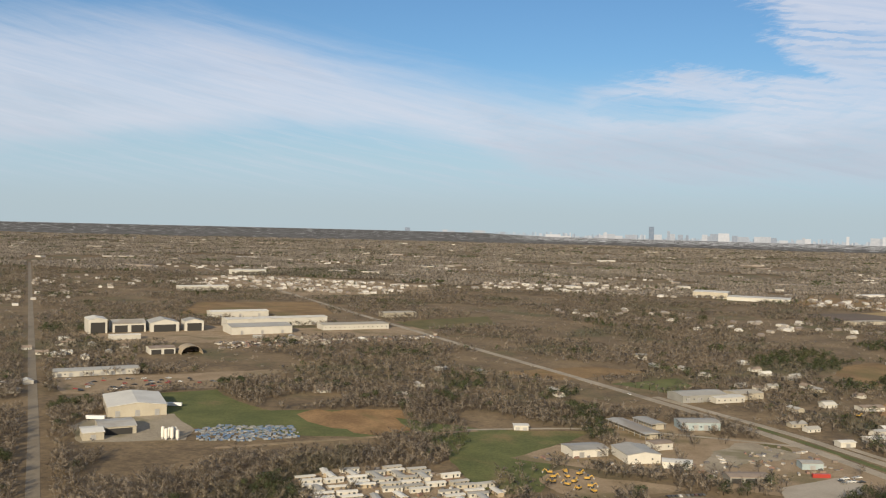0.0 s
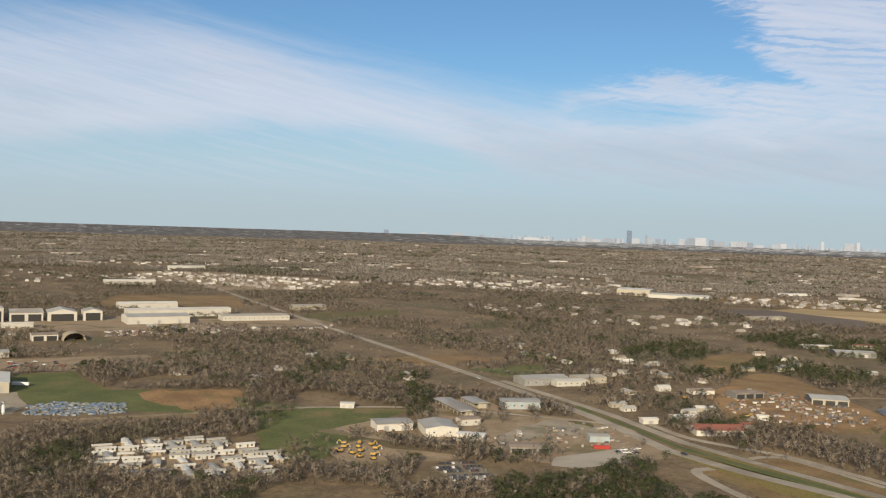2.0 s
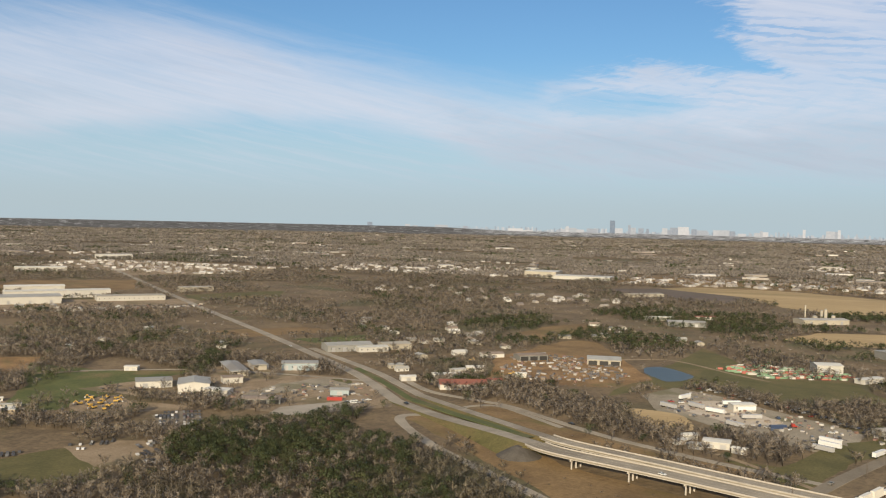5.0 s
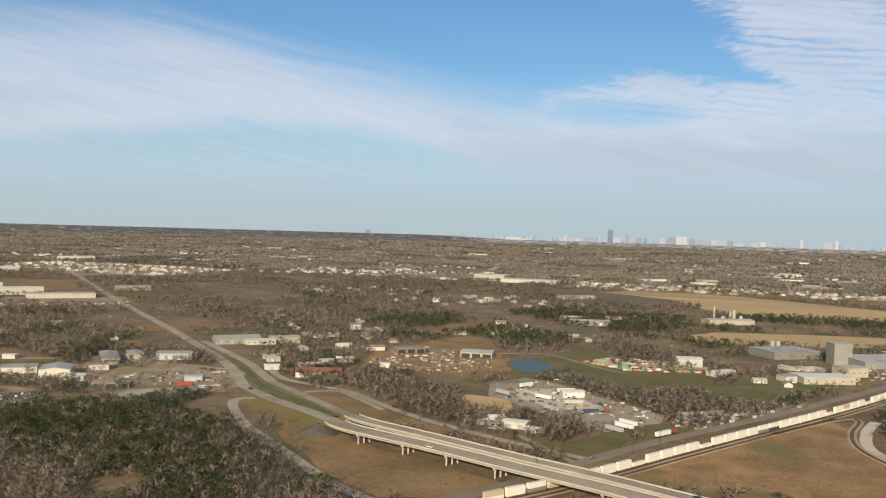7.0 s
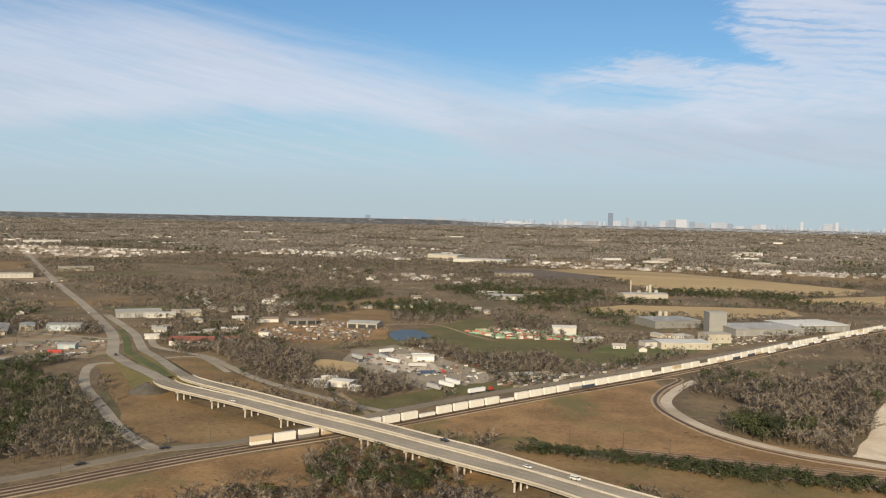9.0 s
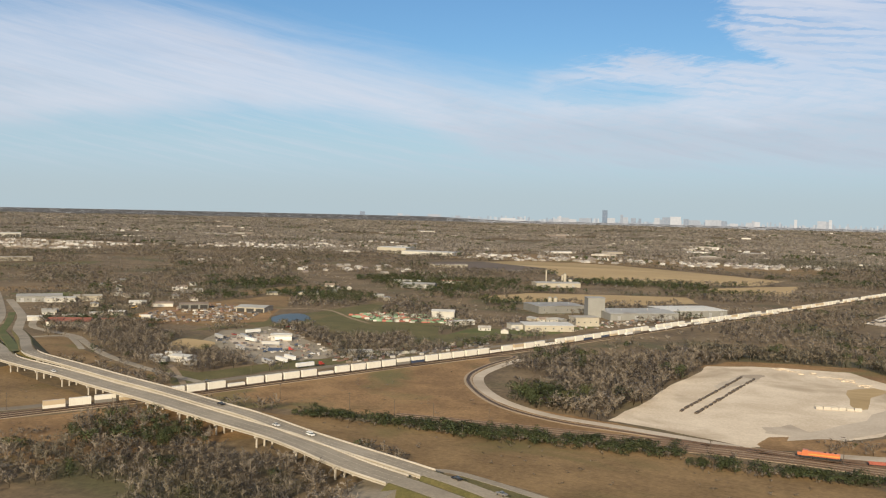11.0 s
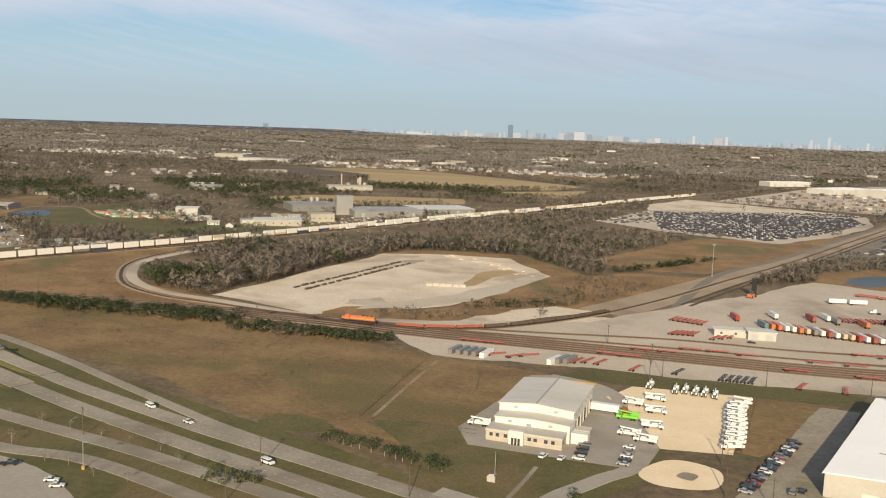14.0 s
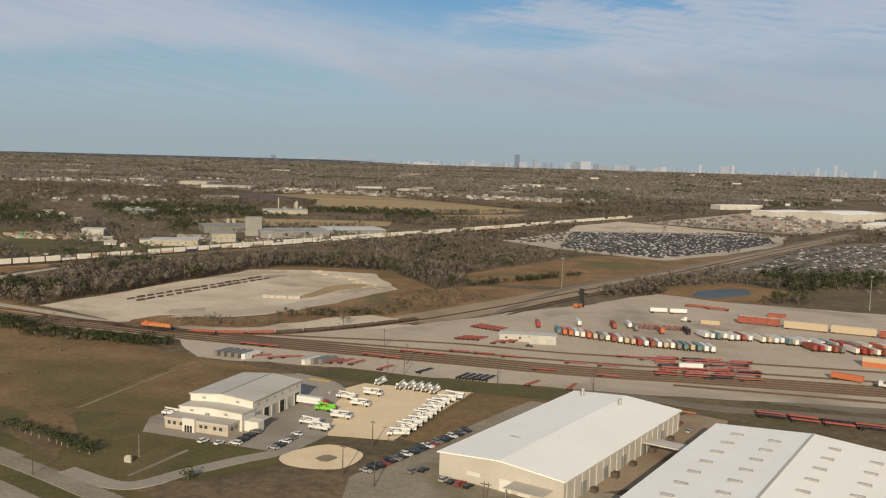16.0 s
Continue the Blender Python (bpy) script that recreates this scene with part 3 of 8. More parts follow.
patch("brush_bank", [(461, 303), (487, 300), (515, 312), (546, 343), (575, 390), (602, 440), (560, 440), (526, 410), (513, 374), (492, 326)], 0.04, RUST, "reddish brush bank between gravel and railway", "bank", clear=False)
patch("gravel_lot", [(500, 306), (520, 313), (545, 340), (530, 345), (505, 322)], 0.055, GRAVEL, "strip of pale spoil beside the railway", "gravel lot")
patch("container_yard", [(470, 300), (543, 318), (570, 352), (597, 385), (611, 398), (644, 446), (678, 428), (760, 415), (860, 400), (840, 255), (700, 252), (655, 250), (612, 249), (560, 254), (545, 255), (498, 256), (485, 278)], 0.04, YARD, "wide paved container yard with rail tracks", "yard")
patch("verge", [(536, 243), (545, 254), (590, 251), (618, 248), (612, 240), (600, 236)], 0.034, GREEN, "green grass verge beside the rail yard", "verge")
patch("car_lot", [(545, 690), (584, 800), (592, 815), (690, 846), (776, 842), (757, 750), (704, 655), (657, 600), (590, 640)], 0.04, YARD, "large pale lot filled with stored cars", "car lot")
patch("gravel_lot", [(590, 815), (594, 882), (636, 968), (756, 875), (778, 845), (692, 848)], 0.06, GRAVEL, "long pale unpaved lot behind stored cars", "gravel lot")
patch("car_lot", [(675, 537), (760, 732), (855, 829), (950, 800), (860, 600), (791, 580)], 0.04, ASPHALT, "worn lot with rows of parked cars", "car lot")
patch("field", [(540, 470), (610, 610), (670, 615), (745, 700), (690, 600), (640, 515), (600, 452), (570, 450)], 0.03, RUST, "brown grass field beside the railway", "field")
patch("yard", [(660, 960), (800, 1240), (960, 1440), (1060, 1400), (880, 1010), (800, 880)], 0.03, YARD, "pale dirt storage yard by warehouses", "yard")
patch("meadow", [(640, 430), (655, 475), (690, 500), (720, 470), (690, 430)], 0.03, RUST, "brown bank around a pond", "meadow")
patch("pond", [(661, 449), (670, 466), (688, 479), (690, 462), (682, 451), (670, 440)], 0.045, WATER, "small blue pond by the container yard", "pond", rounded=True)
patch("pond", [(167, 540), (166, 562), (176, 570), (187, 556), (194, 538), (181, 519), (173, 526)], 0.045, WATER, "small dark blue pond in rough meadow", "pond", rounded=True)
patch("lawn", [(496, 194), (545, 236), (552, 222), (560, 190), (556, 170), (545, 160), (525, 152), (512, 168)], 0.036, GREEN, "green and brown lawn around offices", "lawn")
patch("field", [(498, 252), (541, 240), (522, 196), (494, 195)], 0.04, DRY, "fenced brown grass field beside a depot", "field")
patch("gravel_lot", [(560, 192), (575, 192), (586, 238), (556, 240), (549, 228), (556, 215)], 0.06, YELLOW_GRAVEL, "yellow gravel lot of utility trucks", "gravel lot", ragged=0.3)
patch("gravel_lot", [(555, 177), (562, 186), (571, 182), (569, 172), (559, 171)], 0.07, YELLOW_GRAVEL, "round yellow gravel turning circle", "gravel lot", ragged=0.15, rounded=True)
patch("car_park", [(572, 168), (580, 185), (592, 213), (602, 234), (611, 232), (600, 205), (590, 178), (640, 168), (640, 150), (575, 150)], 0.05, SANDY, "gravel car park beside a warehouse", "car park", ragged=0.3)
patch("depot_paving", [(520, 184), (545, 180), (556, 178), (560, 192), (556, 215), (549, 232), (536, 245), (529, 243), (524, 222), (516, 195)], 0.055, PAVING, "grey depot paving round a metal hall", "paving", ragged=0.2)
patch("bare_patch", [(562.3, 177), (564, 179.6), (566.6, 178.3), (565, 175.4)], 0.078, SANDY, "dark worn spot inside a turning circle", "bare patch", clear=False, ragged=0.4, rounded=True)
patch("paving", [(642, 234), (651, 229), (648, 219), (628, 176), (617, 170), (612, 176), (636, 226)], 0.05, BALLAST, "dusty paved lane between two warehouses", "paving", ragged=0.3)
patch("paving", [(672.6, 315.2), (719.8, 345.6), (697.4, 247.4), (684.0, 245.6), (663.8, 249.2), (663.7, 263.3)], 0.05, ASPHALT, "dark worn asphalt part of a container yard", "paving", ragged=0.8)
patch("bare_patch", [(532.1, 308.3), (543.5, 328.3), (563.2, 326.4), (558.6, 299.7), (541.0, 294.1)], 0.048, GRAVEL, "pale bare ground between yard tracks", "bare patch", clear=False, ragged=2.0, rounded=True)
patch("bare_patch", [(592.2, 344.4), (601.6, 356.6), (611.2, 356.1), (604.7, 339.9), (595.6, 335.3)], 0.048, YELLOW_GRAVEL, "yellowish sand spilled on yard paving", "bare patch", clear=False, ragged=2.0, rounded=True)
patch("bare_patch", [(628.1, 294.9), (670.1, 314.1), (669.4, 304.4), (629.9, 286.5)], 0.048, SANDY, "oil-stained strip beside yard tracks", "bare patch", clear=False, ragged=1.5, rounded=True)
patch("bare_patch", [(607.1, 294.7), (623.4, 303.0), (666.7, 297.6), (668.0, 281.4), (649.6, 270.9), (620.6, 278.1)], 0.046, ASPHALT, "dark worn paving under stacked chassis", "bare patch", clear=False, ragged=2.0, rounded=True)
ribbon("track", [(530.9, 300.3), (555.3, 322.2), (574.5, 347.5), (591.7, 362.8), (625.0, 376.0), (656.5, 378.8), (682.8, 374.4)], 2.2, 0.062, BALLAST, "brown wheel-worn lane across yard paving", "track", 0.2, wobble=0.5)
ribbon("track", [(610.8, 339.4), (631.4, 334.0), (653.3, 325.9), (672.9, 320.9), (693.5, 323.2)], 3.0, 0.058, ASPHALT, "dark wheel-worn lane across yard paving", "track", 0.2, wobble=0.4)
ribbon("track", [(627.1, 411.6), (646.9, 395.9), (669.9, 391.2), (706.5, 370.6)], 2.6, 0.058, ASPHALT, "grey wheel-worn lane across yard paving", "track", 0.2, wobble=0.4)
ribbon("road", [(612, 254), (630, 246.5), (642, 242), (653, 240), (672, 240), (720, 238)], 5.0, 0.06, ASPHALT, "dark asphalt yard road", "road", 0.5)
ribbon("footpath", [(531, 158), (533, 166), (535, 175)], 0.9, 0.06, CONCRETE, "narrow concrete footpath across a lawn", "path", 0.2)
patch("lot", [(330, 150), (365, 157), (372, 169), (386, 168.5), (418.2, 158.8), (429.5, 154.9), (436.5, 152.6), (442.3, 150.2), (448.2, 147.2), (455.2, 141.4), (463.4, 132.5), (476.1, 122.1), (440.9, 113.7), (330, 120)], 0.05, PAVING, "pale concrete truck lot", "truck lot", ragged=0.4)
patch("field", [(586, 238), (607, 236), (597, 208), (580, 192), (576, 194)], 0.036, DRY, "brown grass strip between two lots", "field", ragged=0.3)
patch("trailer_park", [(-163, 315), (-154, 334), (-138, 347), (-112, 348), (-81, 335), (-70, 302), (-93, 290), (-122, 285), (-148, 294)], 0.033, DIRT, "trailer park of pale mobile homes", "trailer park", clear=False)
patch("yard", [(-92, 380), (-78, 412), (-50, 425), (-66, 462), (-55, 486), (-22, 478), (-10, 462), (8, 461), (40, 453), (50, 424), (62, 398), (24, 368), (-5, 370), (-22, 388), (-40, 376)], 0.035, DIRT, "dusty yards round white sheds", "yard", clear=False)
patch("yard", [(-74, 352), (-68, 372), (-50, 366), (-20, 364), (-28, 352), (-46, 338), (-58, 336)], 0.034, DIRT, "bare dirt round parked machines", "yard", rounded=True)
patch("car_park", [(15.9, 378.5), (39.2, 404.3), (47.8, 400.4), (45.5, 381.8), (27.8, 364.2), (17.3, 364.9)], 0.05, PAVING, "grey paved lot beside parked wrecks", "car park", ragged=0.5)
patch("dirt_yard", [(-15.1, 405.4), (-7.5, 435.1), (8.3, 453.5), (24.2, 438.9), (21.5, 427.3), (3.1, 415.1), (-6.9, 390.8)], 0.045, SANDY, "bare tan dirt yard with a worn lane", "yard", ragged=2.0, rounded=True)
patch("meadow", [(1.8, 440.5), (15.2, 456.6), (23.5, 448.8), (20.9, 436.2), (6.4, 428.6)], 0.05, GREEN, "small green plot in a dirt yard", "meadow", ragged=1.0, rounded=True)
patch("yard", [(-27, 342), (-21, 356), (-9, 354), (2, 336), (-9, 325)], 0.036, ASPHALT, "small paved lot of parked cars", "yard")
patch("yard", [(-540, 640), (-470, 740), (-400, 760), (-300, 830), (-260, 790), (-330, 720), (-400, 640), (-470, 600)], 0.03, DIRT, "dusty industrial yard with scrap rows", "yard")
patch("yard", [(-396.9, 453.8), (-346.0, 495.3), (-292.6, 543.9), (-284.8, 530.5), (-303.1, 491.8), (-291.2, 467.4), (-313.4, 454.2), (-314.9, 442.4), (-355.8, 416.1)], 0.036, DIRT, "long dirt lot of parked cars behind a factory", "yard")
patch("yard", [(-299.3, 353.9), (-300.4, 381.2), (-272.3, 398.6), (-243.3, 372.1), (-235.0, 351.4), (-271.4, 328.6)], 0.036, SANDY, "factory yard with tanks and parked cars", "yard")
patch("yard", [(-40, 240), (-32, 270), (-22, 284), (-8, 274), (14, 258), (4, 236)], 0.03, GREEN, "grassy lot beside parked wrecks", "yard")
patch("yard", [(-24, 284), (-12, 300), (-2, 303), (16, 286), (14, 272), (2, 266), (-10, 272)], 0.034, DIRT, "bare lot of parked wrecks", "yard")
patch("yard", [(-160, 600), (-100, 660), (-60, 650), (-110, 590)], 0.03, DRY, "clearing in the woods", "clearing")
patch("field", [(-900, 1380), (-800, 1480), (-500, 1420), (-420, 1250), (-560, 1100), (-760, 1200)], 0.03, DIRT, "bare ground of a housing estate", "estate", clear=False)
patch("field", [(-420, 1330), (-420, 1560), (-130, 1700), (-60, 1560), (-250, 1380)], 0.03, GROUND, "streets of a housing estate", "estate", clear=False)
patch("field", [(60, 1330), (100, 1560), (420, 1500), (620, 1350), (560, 1220), (330, 1310)], 0.03, DRY, "grass round a row of small houses", "estate", clear=False)

patch("verge", [(350, 232), (372, 240), (400, 224), (440, 203), (492, 176), (518, 160), (560, 140), (640, 105), (640, 70), (480, 120), (430, 152), (396, 166), (372, 172), (350, 190)], 0.022, GREEN, "rough olive-green grass between highway carriageways", "verge", clear=False, ragged=0.5)
patch("field", [(84, 600), (100, 655), (117, 674), (135, 640), (148, 600), (143, 579), (120, 590)], 0.03, DRY, "small brown field behind a scrap yard", "field", ragged=3.0, rounded=True)
patch("field", [(62, 700), (72, 742), (96, 784), (115, 764), (95, 697), (86, 660)], 0.03, DRY, "brown clearing in the woods", "clearing")
patch("green_flush", [(471, 186), (475, 195), (484, 192), (487, 186), (479, 183)], 0.042, GREEN, "fresh green flush in dry grass", "grass", clear=False, ragged=2.6, rounded=True)
# ---- roads ----
for pts in ([(-2200, 2890), (-942, 1509), (-532, 1064), (-258, 767), (-119, 621), (-50, 547), (5, 486), (31, 453), (60, 411)],):
    ribbon("road", pts, 6.2, 0.09, CONCRETE, "worn grey carriageway of a divided highway", "road", 3.0)
ribbon("road", [(-48, 556), (21, 486), (46, 455), (67, 428)], 5.2, 0.085, CONCRETE, "worn grey carriageway beside a green median", "road", 3.0)
ribbon("median", [(8, 493), (38, 455), (63.5, 419.5)], 4.0, 0.07, VIVID, "green mown median strip", "median", 1.0)
ribbon("road", [(408, 197.5), (432, 184.5), (467, 167.5), (484, 159.5), (508, 148), (560, 122), (620, 95)], 5.0, 0.09, CONCRETE, "grey concrete carriageway of a divided highway", "road", 2.0)
ribbon("road", [(408, 208), (422.5, 199.5), (461, 180), (479.5, 171.5), (503, 161), (520, 153), (560, 133), (620, 105)], 4.8, 0.085, CONCRETE, "grey concrete carriageway with a grass median", "road", 2.0)
ribbon("road", [(360, 241.5), (370, 241.5), (400, 224.5), (424.5, 208.5), (452, 190.5), (467, 181), (486, 171), (505, 162)], 3.0, 0.08, CONCRETE, "narrow curving concrete slip road", "road", 1.0)
ribbon("road", [(364, 195), (380, 190), (402, 182), (427, 173), (456, 163), (480, 153), (520, 137)], 4.2, 0.08, CONCRETE, "patched concrete frontage road", "road", 1.0)
ribbon("road", [(300, 110), (340, 153), (358, 168), (371, 174), (380, 174), (396, 169), (411, 163), (431, 158), (450, 156), (480, 143), (520, 125)], 4.0, 0.085, CONCRETE, "pale worn access road beside a truck lot", "road", 1.0)
ribbon("road", [(46, 467), (67, 441), (91, 429), (111, 420), (132, 401), (160, 376), (190, 356), (219, 340), (240, 330)], 4.0, 0.073, CONCRETE, "concrete slip road curving beside the highway", "road", 1.5)
ribbon("road", [(90, 396), (95, 412), (107, 418), (122, 405), (142, 384)], 3.0, 0.075, CONCRETE, "small curving concrete slip road", "road", 0.5)
ribbon("road", [(115, 364), (93, 386), (78, 386), (74, 374), (100, 336), (135, 300), (166, 269), (192, 251)], 4.2, 0.073, CONCRETE, "narrow worn slip road down to the frontage road", "road", 2.6, wobble=0.2)
ribbon("road", [(120, 165), (150, 190), (168, 210), (180, 232), (190, 252), (206, 268), (219, 290), (233, 318), (247, 345), (266, 378), (299, 429), (342, 500), (404, 605), (499, 770), (640, 1030), (900, 1500)], 5.4, 0.08, ASPHALT, "asphalt frontage road beside the railway", "road", 2.0)
ribbon("road", [(-170, 190), (-233, 258), (-309, 342), (-453, 499), (-739, 811), (-1690, 1848)], 4.8, 0.07, ASPHALT, "straight worn concrete road through woods", "road", 4.0)
ribbon("road", [(-215, 345), (-156, 396), (-120, 425)], 3.2, 0.06, DIRT, "narrow lane beside a meadow", "road", 1.0)
ribbon("road", [(-125, 425), (-60, 455), (28, 456)], 3.0, 0.06, CONCRETE, "narrow concrete side road", "road", 1.0)
ribbon("road", [(204, 362), (216, 348), (235, 323)], 2.6, 0.06, DIRT, "narrow dirt drive", "road", 1.0)
ribbon("road", [(352, 447), (344, 420), (341, 385), (356, 348), (380, 324), (412, 312), (445, 300)], 4.6, 0.06, YARD, "pale gravel track curving along the spur", "road", 1.5)
ribbon("road", [(518, 158), (533, 153), (541, 163), (548, 172), (554, 180), (554, 195), (552, 215), (552, 228), (546, 238), (534, 244)], 4.0, 0.09, PAVING, "paved drive into a depot", "road", 0.5)
ribbon("road", [(575, 352), (603, 449), (646, 525), (707, 646), (765, 758), (845, 915), (1000, 1200)], 4.5, 0.06, ASPHALT, "asphalt road beside the rail corridor", "road", 2.0)
ribbon("road", [(120, 560), (150, 590), (180, 600), (215, 560), (235, 540)], 2.4, 0.06, DIRT, "narrow dirt lane past sheds", "road", 1.0)

# railway beds
BEDS = (
    ([(60, 8), (120, 110), (177, 200), (192, 227), (211, 258), (238, 296), (271, 351), (298, 395), (333, 452), (369, 515), (421, 612), (500, 748), (604, 942), (700, 1115), (900, 1480)], 9.0),
    ([(306, 402), (336, 446), (345, 446), (338, 418), (336, 390), (343, 364), (361, 333), (385, 315), (412, 307), (442, 298), (465, 293), (490, 291), (515, 301), (546, 333), (576, 380), (603, 430), (646, 507), (707, 628), (765, 742), (845, 900)], 3.4),
    ([(330, 300), (442, 294), (487, 286), (536, 280), (574, 276), (610, 272), (660, 272), (740, 270), (850, 266)], 14.0),
)
for (pts, wide), verge in zip(BEDS, (11.0, 5.0, 5.0)):
    ribbon("rail_bed", pts, wide, 0.12, BALLAST, "brown ballast bed of a railway", "railway", verge)
ribbon("rail_bed", [(548, 338), (572, 378), (606, 438), (650, 515), (711, 634), (769, 748), (849, 905)], 20.0, 0.052, BALLAST, "wide tan bed of a rail corridor", "railway", 2.0)

# ---- highway bridge ----
NEAR_LINE = [(60, 411, 0.1), (90, 382, 1), (118, 356, 3), (137, 337, 4.4), (150, 326, 4.5), (188, 309, 4.5), (220, 293, 4.5), (248, 280, 4.5), (271, 268, 4.5), (292, 257, 4.5), (312, 247, 4.5), (326, 238, 4.5), (345, 225, 4.3), (365, 216, 3.4), (385, 208, 1.6), (408, 197.5, 0.1)]
FAR_LINE_B = [(67, 428, 0.1), (95, 400, 1), (120, 371, 3), (140, 349, 4.4), (153, 339, 4.5), (185, 323, 4.5), (218, 306, 4.5), (245, 293, 4.5), (277, 276, 4.5), (294, 267, 4.5), (322, 249, 4.5), (356, 230, 4.3), (375, 223, 2.8), (393, 215, 1), (408, 208, 0.1)]


def along(line, a, b):
    """The stretch of a line whose x lies between a and b."""
    return [p for p in line if a <= p.x <= b]


def strip(shape, line, left, right, top, bottom):
    """A solid bar along a line, between two offsets and two heights above it."""
    verts, faces = [], []
    for i, p in enumerate(line):
        d = (line[min(i + 1, len(line) - 1)] - line[max(i - 1, 0)]).normalized()
        side = Vector((-d.y, d.x, 0)).normalized()
        for off, h in ((left, bottom), (right, bottom), (right, top), (left, top)):
            verts.append(p + side * off + Vector((0, 0, h)))
        if i:
            n = 4 * i
            faces += [(n - 4 + k, n - 4 + (k + 1) % 4, n + (k + 1) % 4, n + k) for k in range(4)]
    n = len(verts)
    return shape.add(verts, faces + [(3, 2, 1, 0), (n - 4, n - 3, n - 2, n - 1)])


def embankment(line, width, label):
    """A rising earth bank with a road on top."""
    verts, faces = [], []
    for i, p in enumerate(line):
        d = (line[min(i + 1, len(line) - 1)] - line[max(i - 1, 0)]).normalized()
        side = Vector((-d.y, d.x, 0)).normalized()
        for k in (1, -1):
            a, b = p + side * k * (width / 2 + 0.6), p + side * k * (width / 2 + 0.6 + 1.8 * p.z)
            verts += [(a.x, a.y, p.z), (b.x, b.y, 0.0)]
        if i:
            n = 4 * i
            faces += [(n - 4, n - 2, n + 2, n), (n - 3, n - 4, n, n + 1), (n - 2, n - 1, n + 3, n + 2)]
    n = len(verts)
    faces += [(0, 1, 3, 2), (n - 4, n - 2, n - 1, n - 3)]
    tagged(Shape().add(verts, faces).make("embankment", GREEN), label, "embankment", "", "structure")
    road = [(p.x, p.y, p.z) for p in line]
    ribbon("road", road, width, 0.06, CONCRETE, "grey concrete road ramp on an embankment", "road", 1.0, 1)
    LINES.append((np.array([(p.x, p.y) for p in line]), width / 2 + 8))


BRIDGE_WALL = surface("bridge concrete", (0.30, 0.27, 0.225), (0.43, 0.39, 0.33), None, 0.15, 1.5, 0.85)


def bridge(points, width, x0, x1, label, rows):
    line = smooth(points, False, 10)
    deck_line = along(line, x0, x1)
    a, b = [p for p in line if p.x <= x0 + 1.5], [p for p in line if p.x >= x1 - 1.5]
    embankment(a, width * 0.72, "grassed embankment rising to the bridge")
    embankment(b, width * 0.72, "grassed embankment falling from the bridge")
    LINES.append((np.array([(p.x, p.y) for p in deck_line]), width / 2 + 2.5))
    top = thing("road_bridge", Matrix(), label, "bridge", "highway bridges")
    strip(Shape(), deck_line, -width / 2, width / 2, 0.0, -0.35).make("deck", CONCRETE, top)
    for k in (-1, 1):
        side = k * width / 2
        strip(Shape(), deck_line, side - 0.09, side + 0.09, 0.45, -0.02).make("parapet", BRIDGE_WALL, top, "pale concrete parapet")
        strip(Shape(), deck_line, side - 0.9 * k - 0.15, side - 0.9 * k + 0.15, -0.352, -1.0).make("girder", BRIDGE_WALL, top)
    strip(Shape(), deck_line, -0.2, 0.2, -0.352, -1.0).make("girder", BRIDGE_WALL, top)
    for off in (-width * 0.17, width * 0.17):
        strip(Shape(), deck_line, off - 0.05, off + 0.05, 0.012, 0.004).make("lane_line", PAINT_LINE, top)
    gone, last = 0.0, deck_line[0]
    spots = []
    for p in deck_line[1:]:
        gone += (p - last).length
        last = p
        if gone > rows:
            spots.append(p)
            gone = 0.0
    for p in spots:
        i = deck_line.index(p)
        d = (deck_line[min(i + 1, len(deck_line) - 1)] - deck_line[i - 1]).normalized()
        side = Vector((-d.y, d.x, 0)).normalized()
        s = Shape()
        q1, q2 = p + side * width * 0.42, p - side * width * 0.42
        s.beam(q1 + Vector((0, 0, -1.3)), q2 + Vector((0, 0, -1.3)), 0.7, 0.6).make("pier_cap", BRIDGE_WALL, top)
        for k in (-0.33, 0.0, 0.33):
            c = p + side * width * k
            Shape().tube(c.x, c.y, 0, 0.32, c.z - 1.6, 10).make("column", BRIDGE_WALL, top)
    return top


ribbon("median", [(63.5, 419.5, 0.12), (92.5, 391, 1.02), (106, 377, 2.0), (119, 363.5, 3.0), (136, 345, 4.2)], 4.6, -0.03, VIVID, "green grass strip between rising carriageways", "median", 1.0)
bridge(NEAR_LINE, 8.8, 139, 360, "pale concrete road bridge on round columns", 19.5)
bridge(FAR_LINE_B, 6.8, 141, 366, "pale concrete road bridge over the railway", 19.5)
cone = [(134 + r * math.cos(a * 0.3491), 332 + r * math.sin(a * 0.3491), z) for r, z in ((8.5, 0.0), (5.0, 2.0), (1.5, 3.7)) for a in range(18)]
slope = Shape().add(cone, [(k * 18 + a, k * 18 + (a + 1) % 18, k * 18 + 18 + (a + 1) % 18, k * 18 + 18 + a) for k in range(2) for a in range(18)] + [tuple(range(36, 54))])
tagged(slope.make("slope_paving", RUBBLE), "grey paved cone under the bridge end", "paving", "", "structure")


ramp = Shape().add([(347, 231, 0.04), (344, 207, 0.04), (359.5, 203, 3.0), (362, 225, 3.2), (362, 203, -0.2), (364, 225, -0.2)], [(0, 1, 2, 3), (1, 4, 2), (0, 3, 5), (2, 4, 5, 3)])
tagged(ramp.make("slope_paving", SANDY), "tan bare slope under the bridge end", "slope", "", "structure")


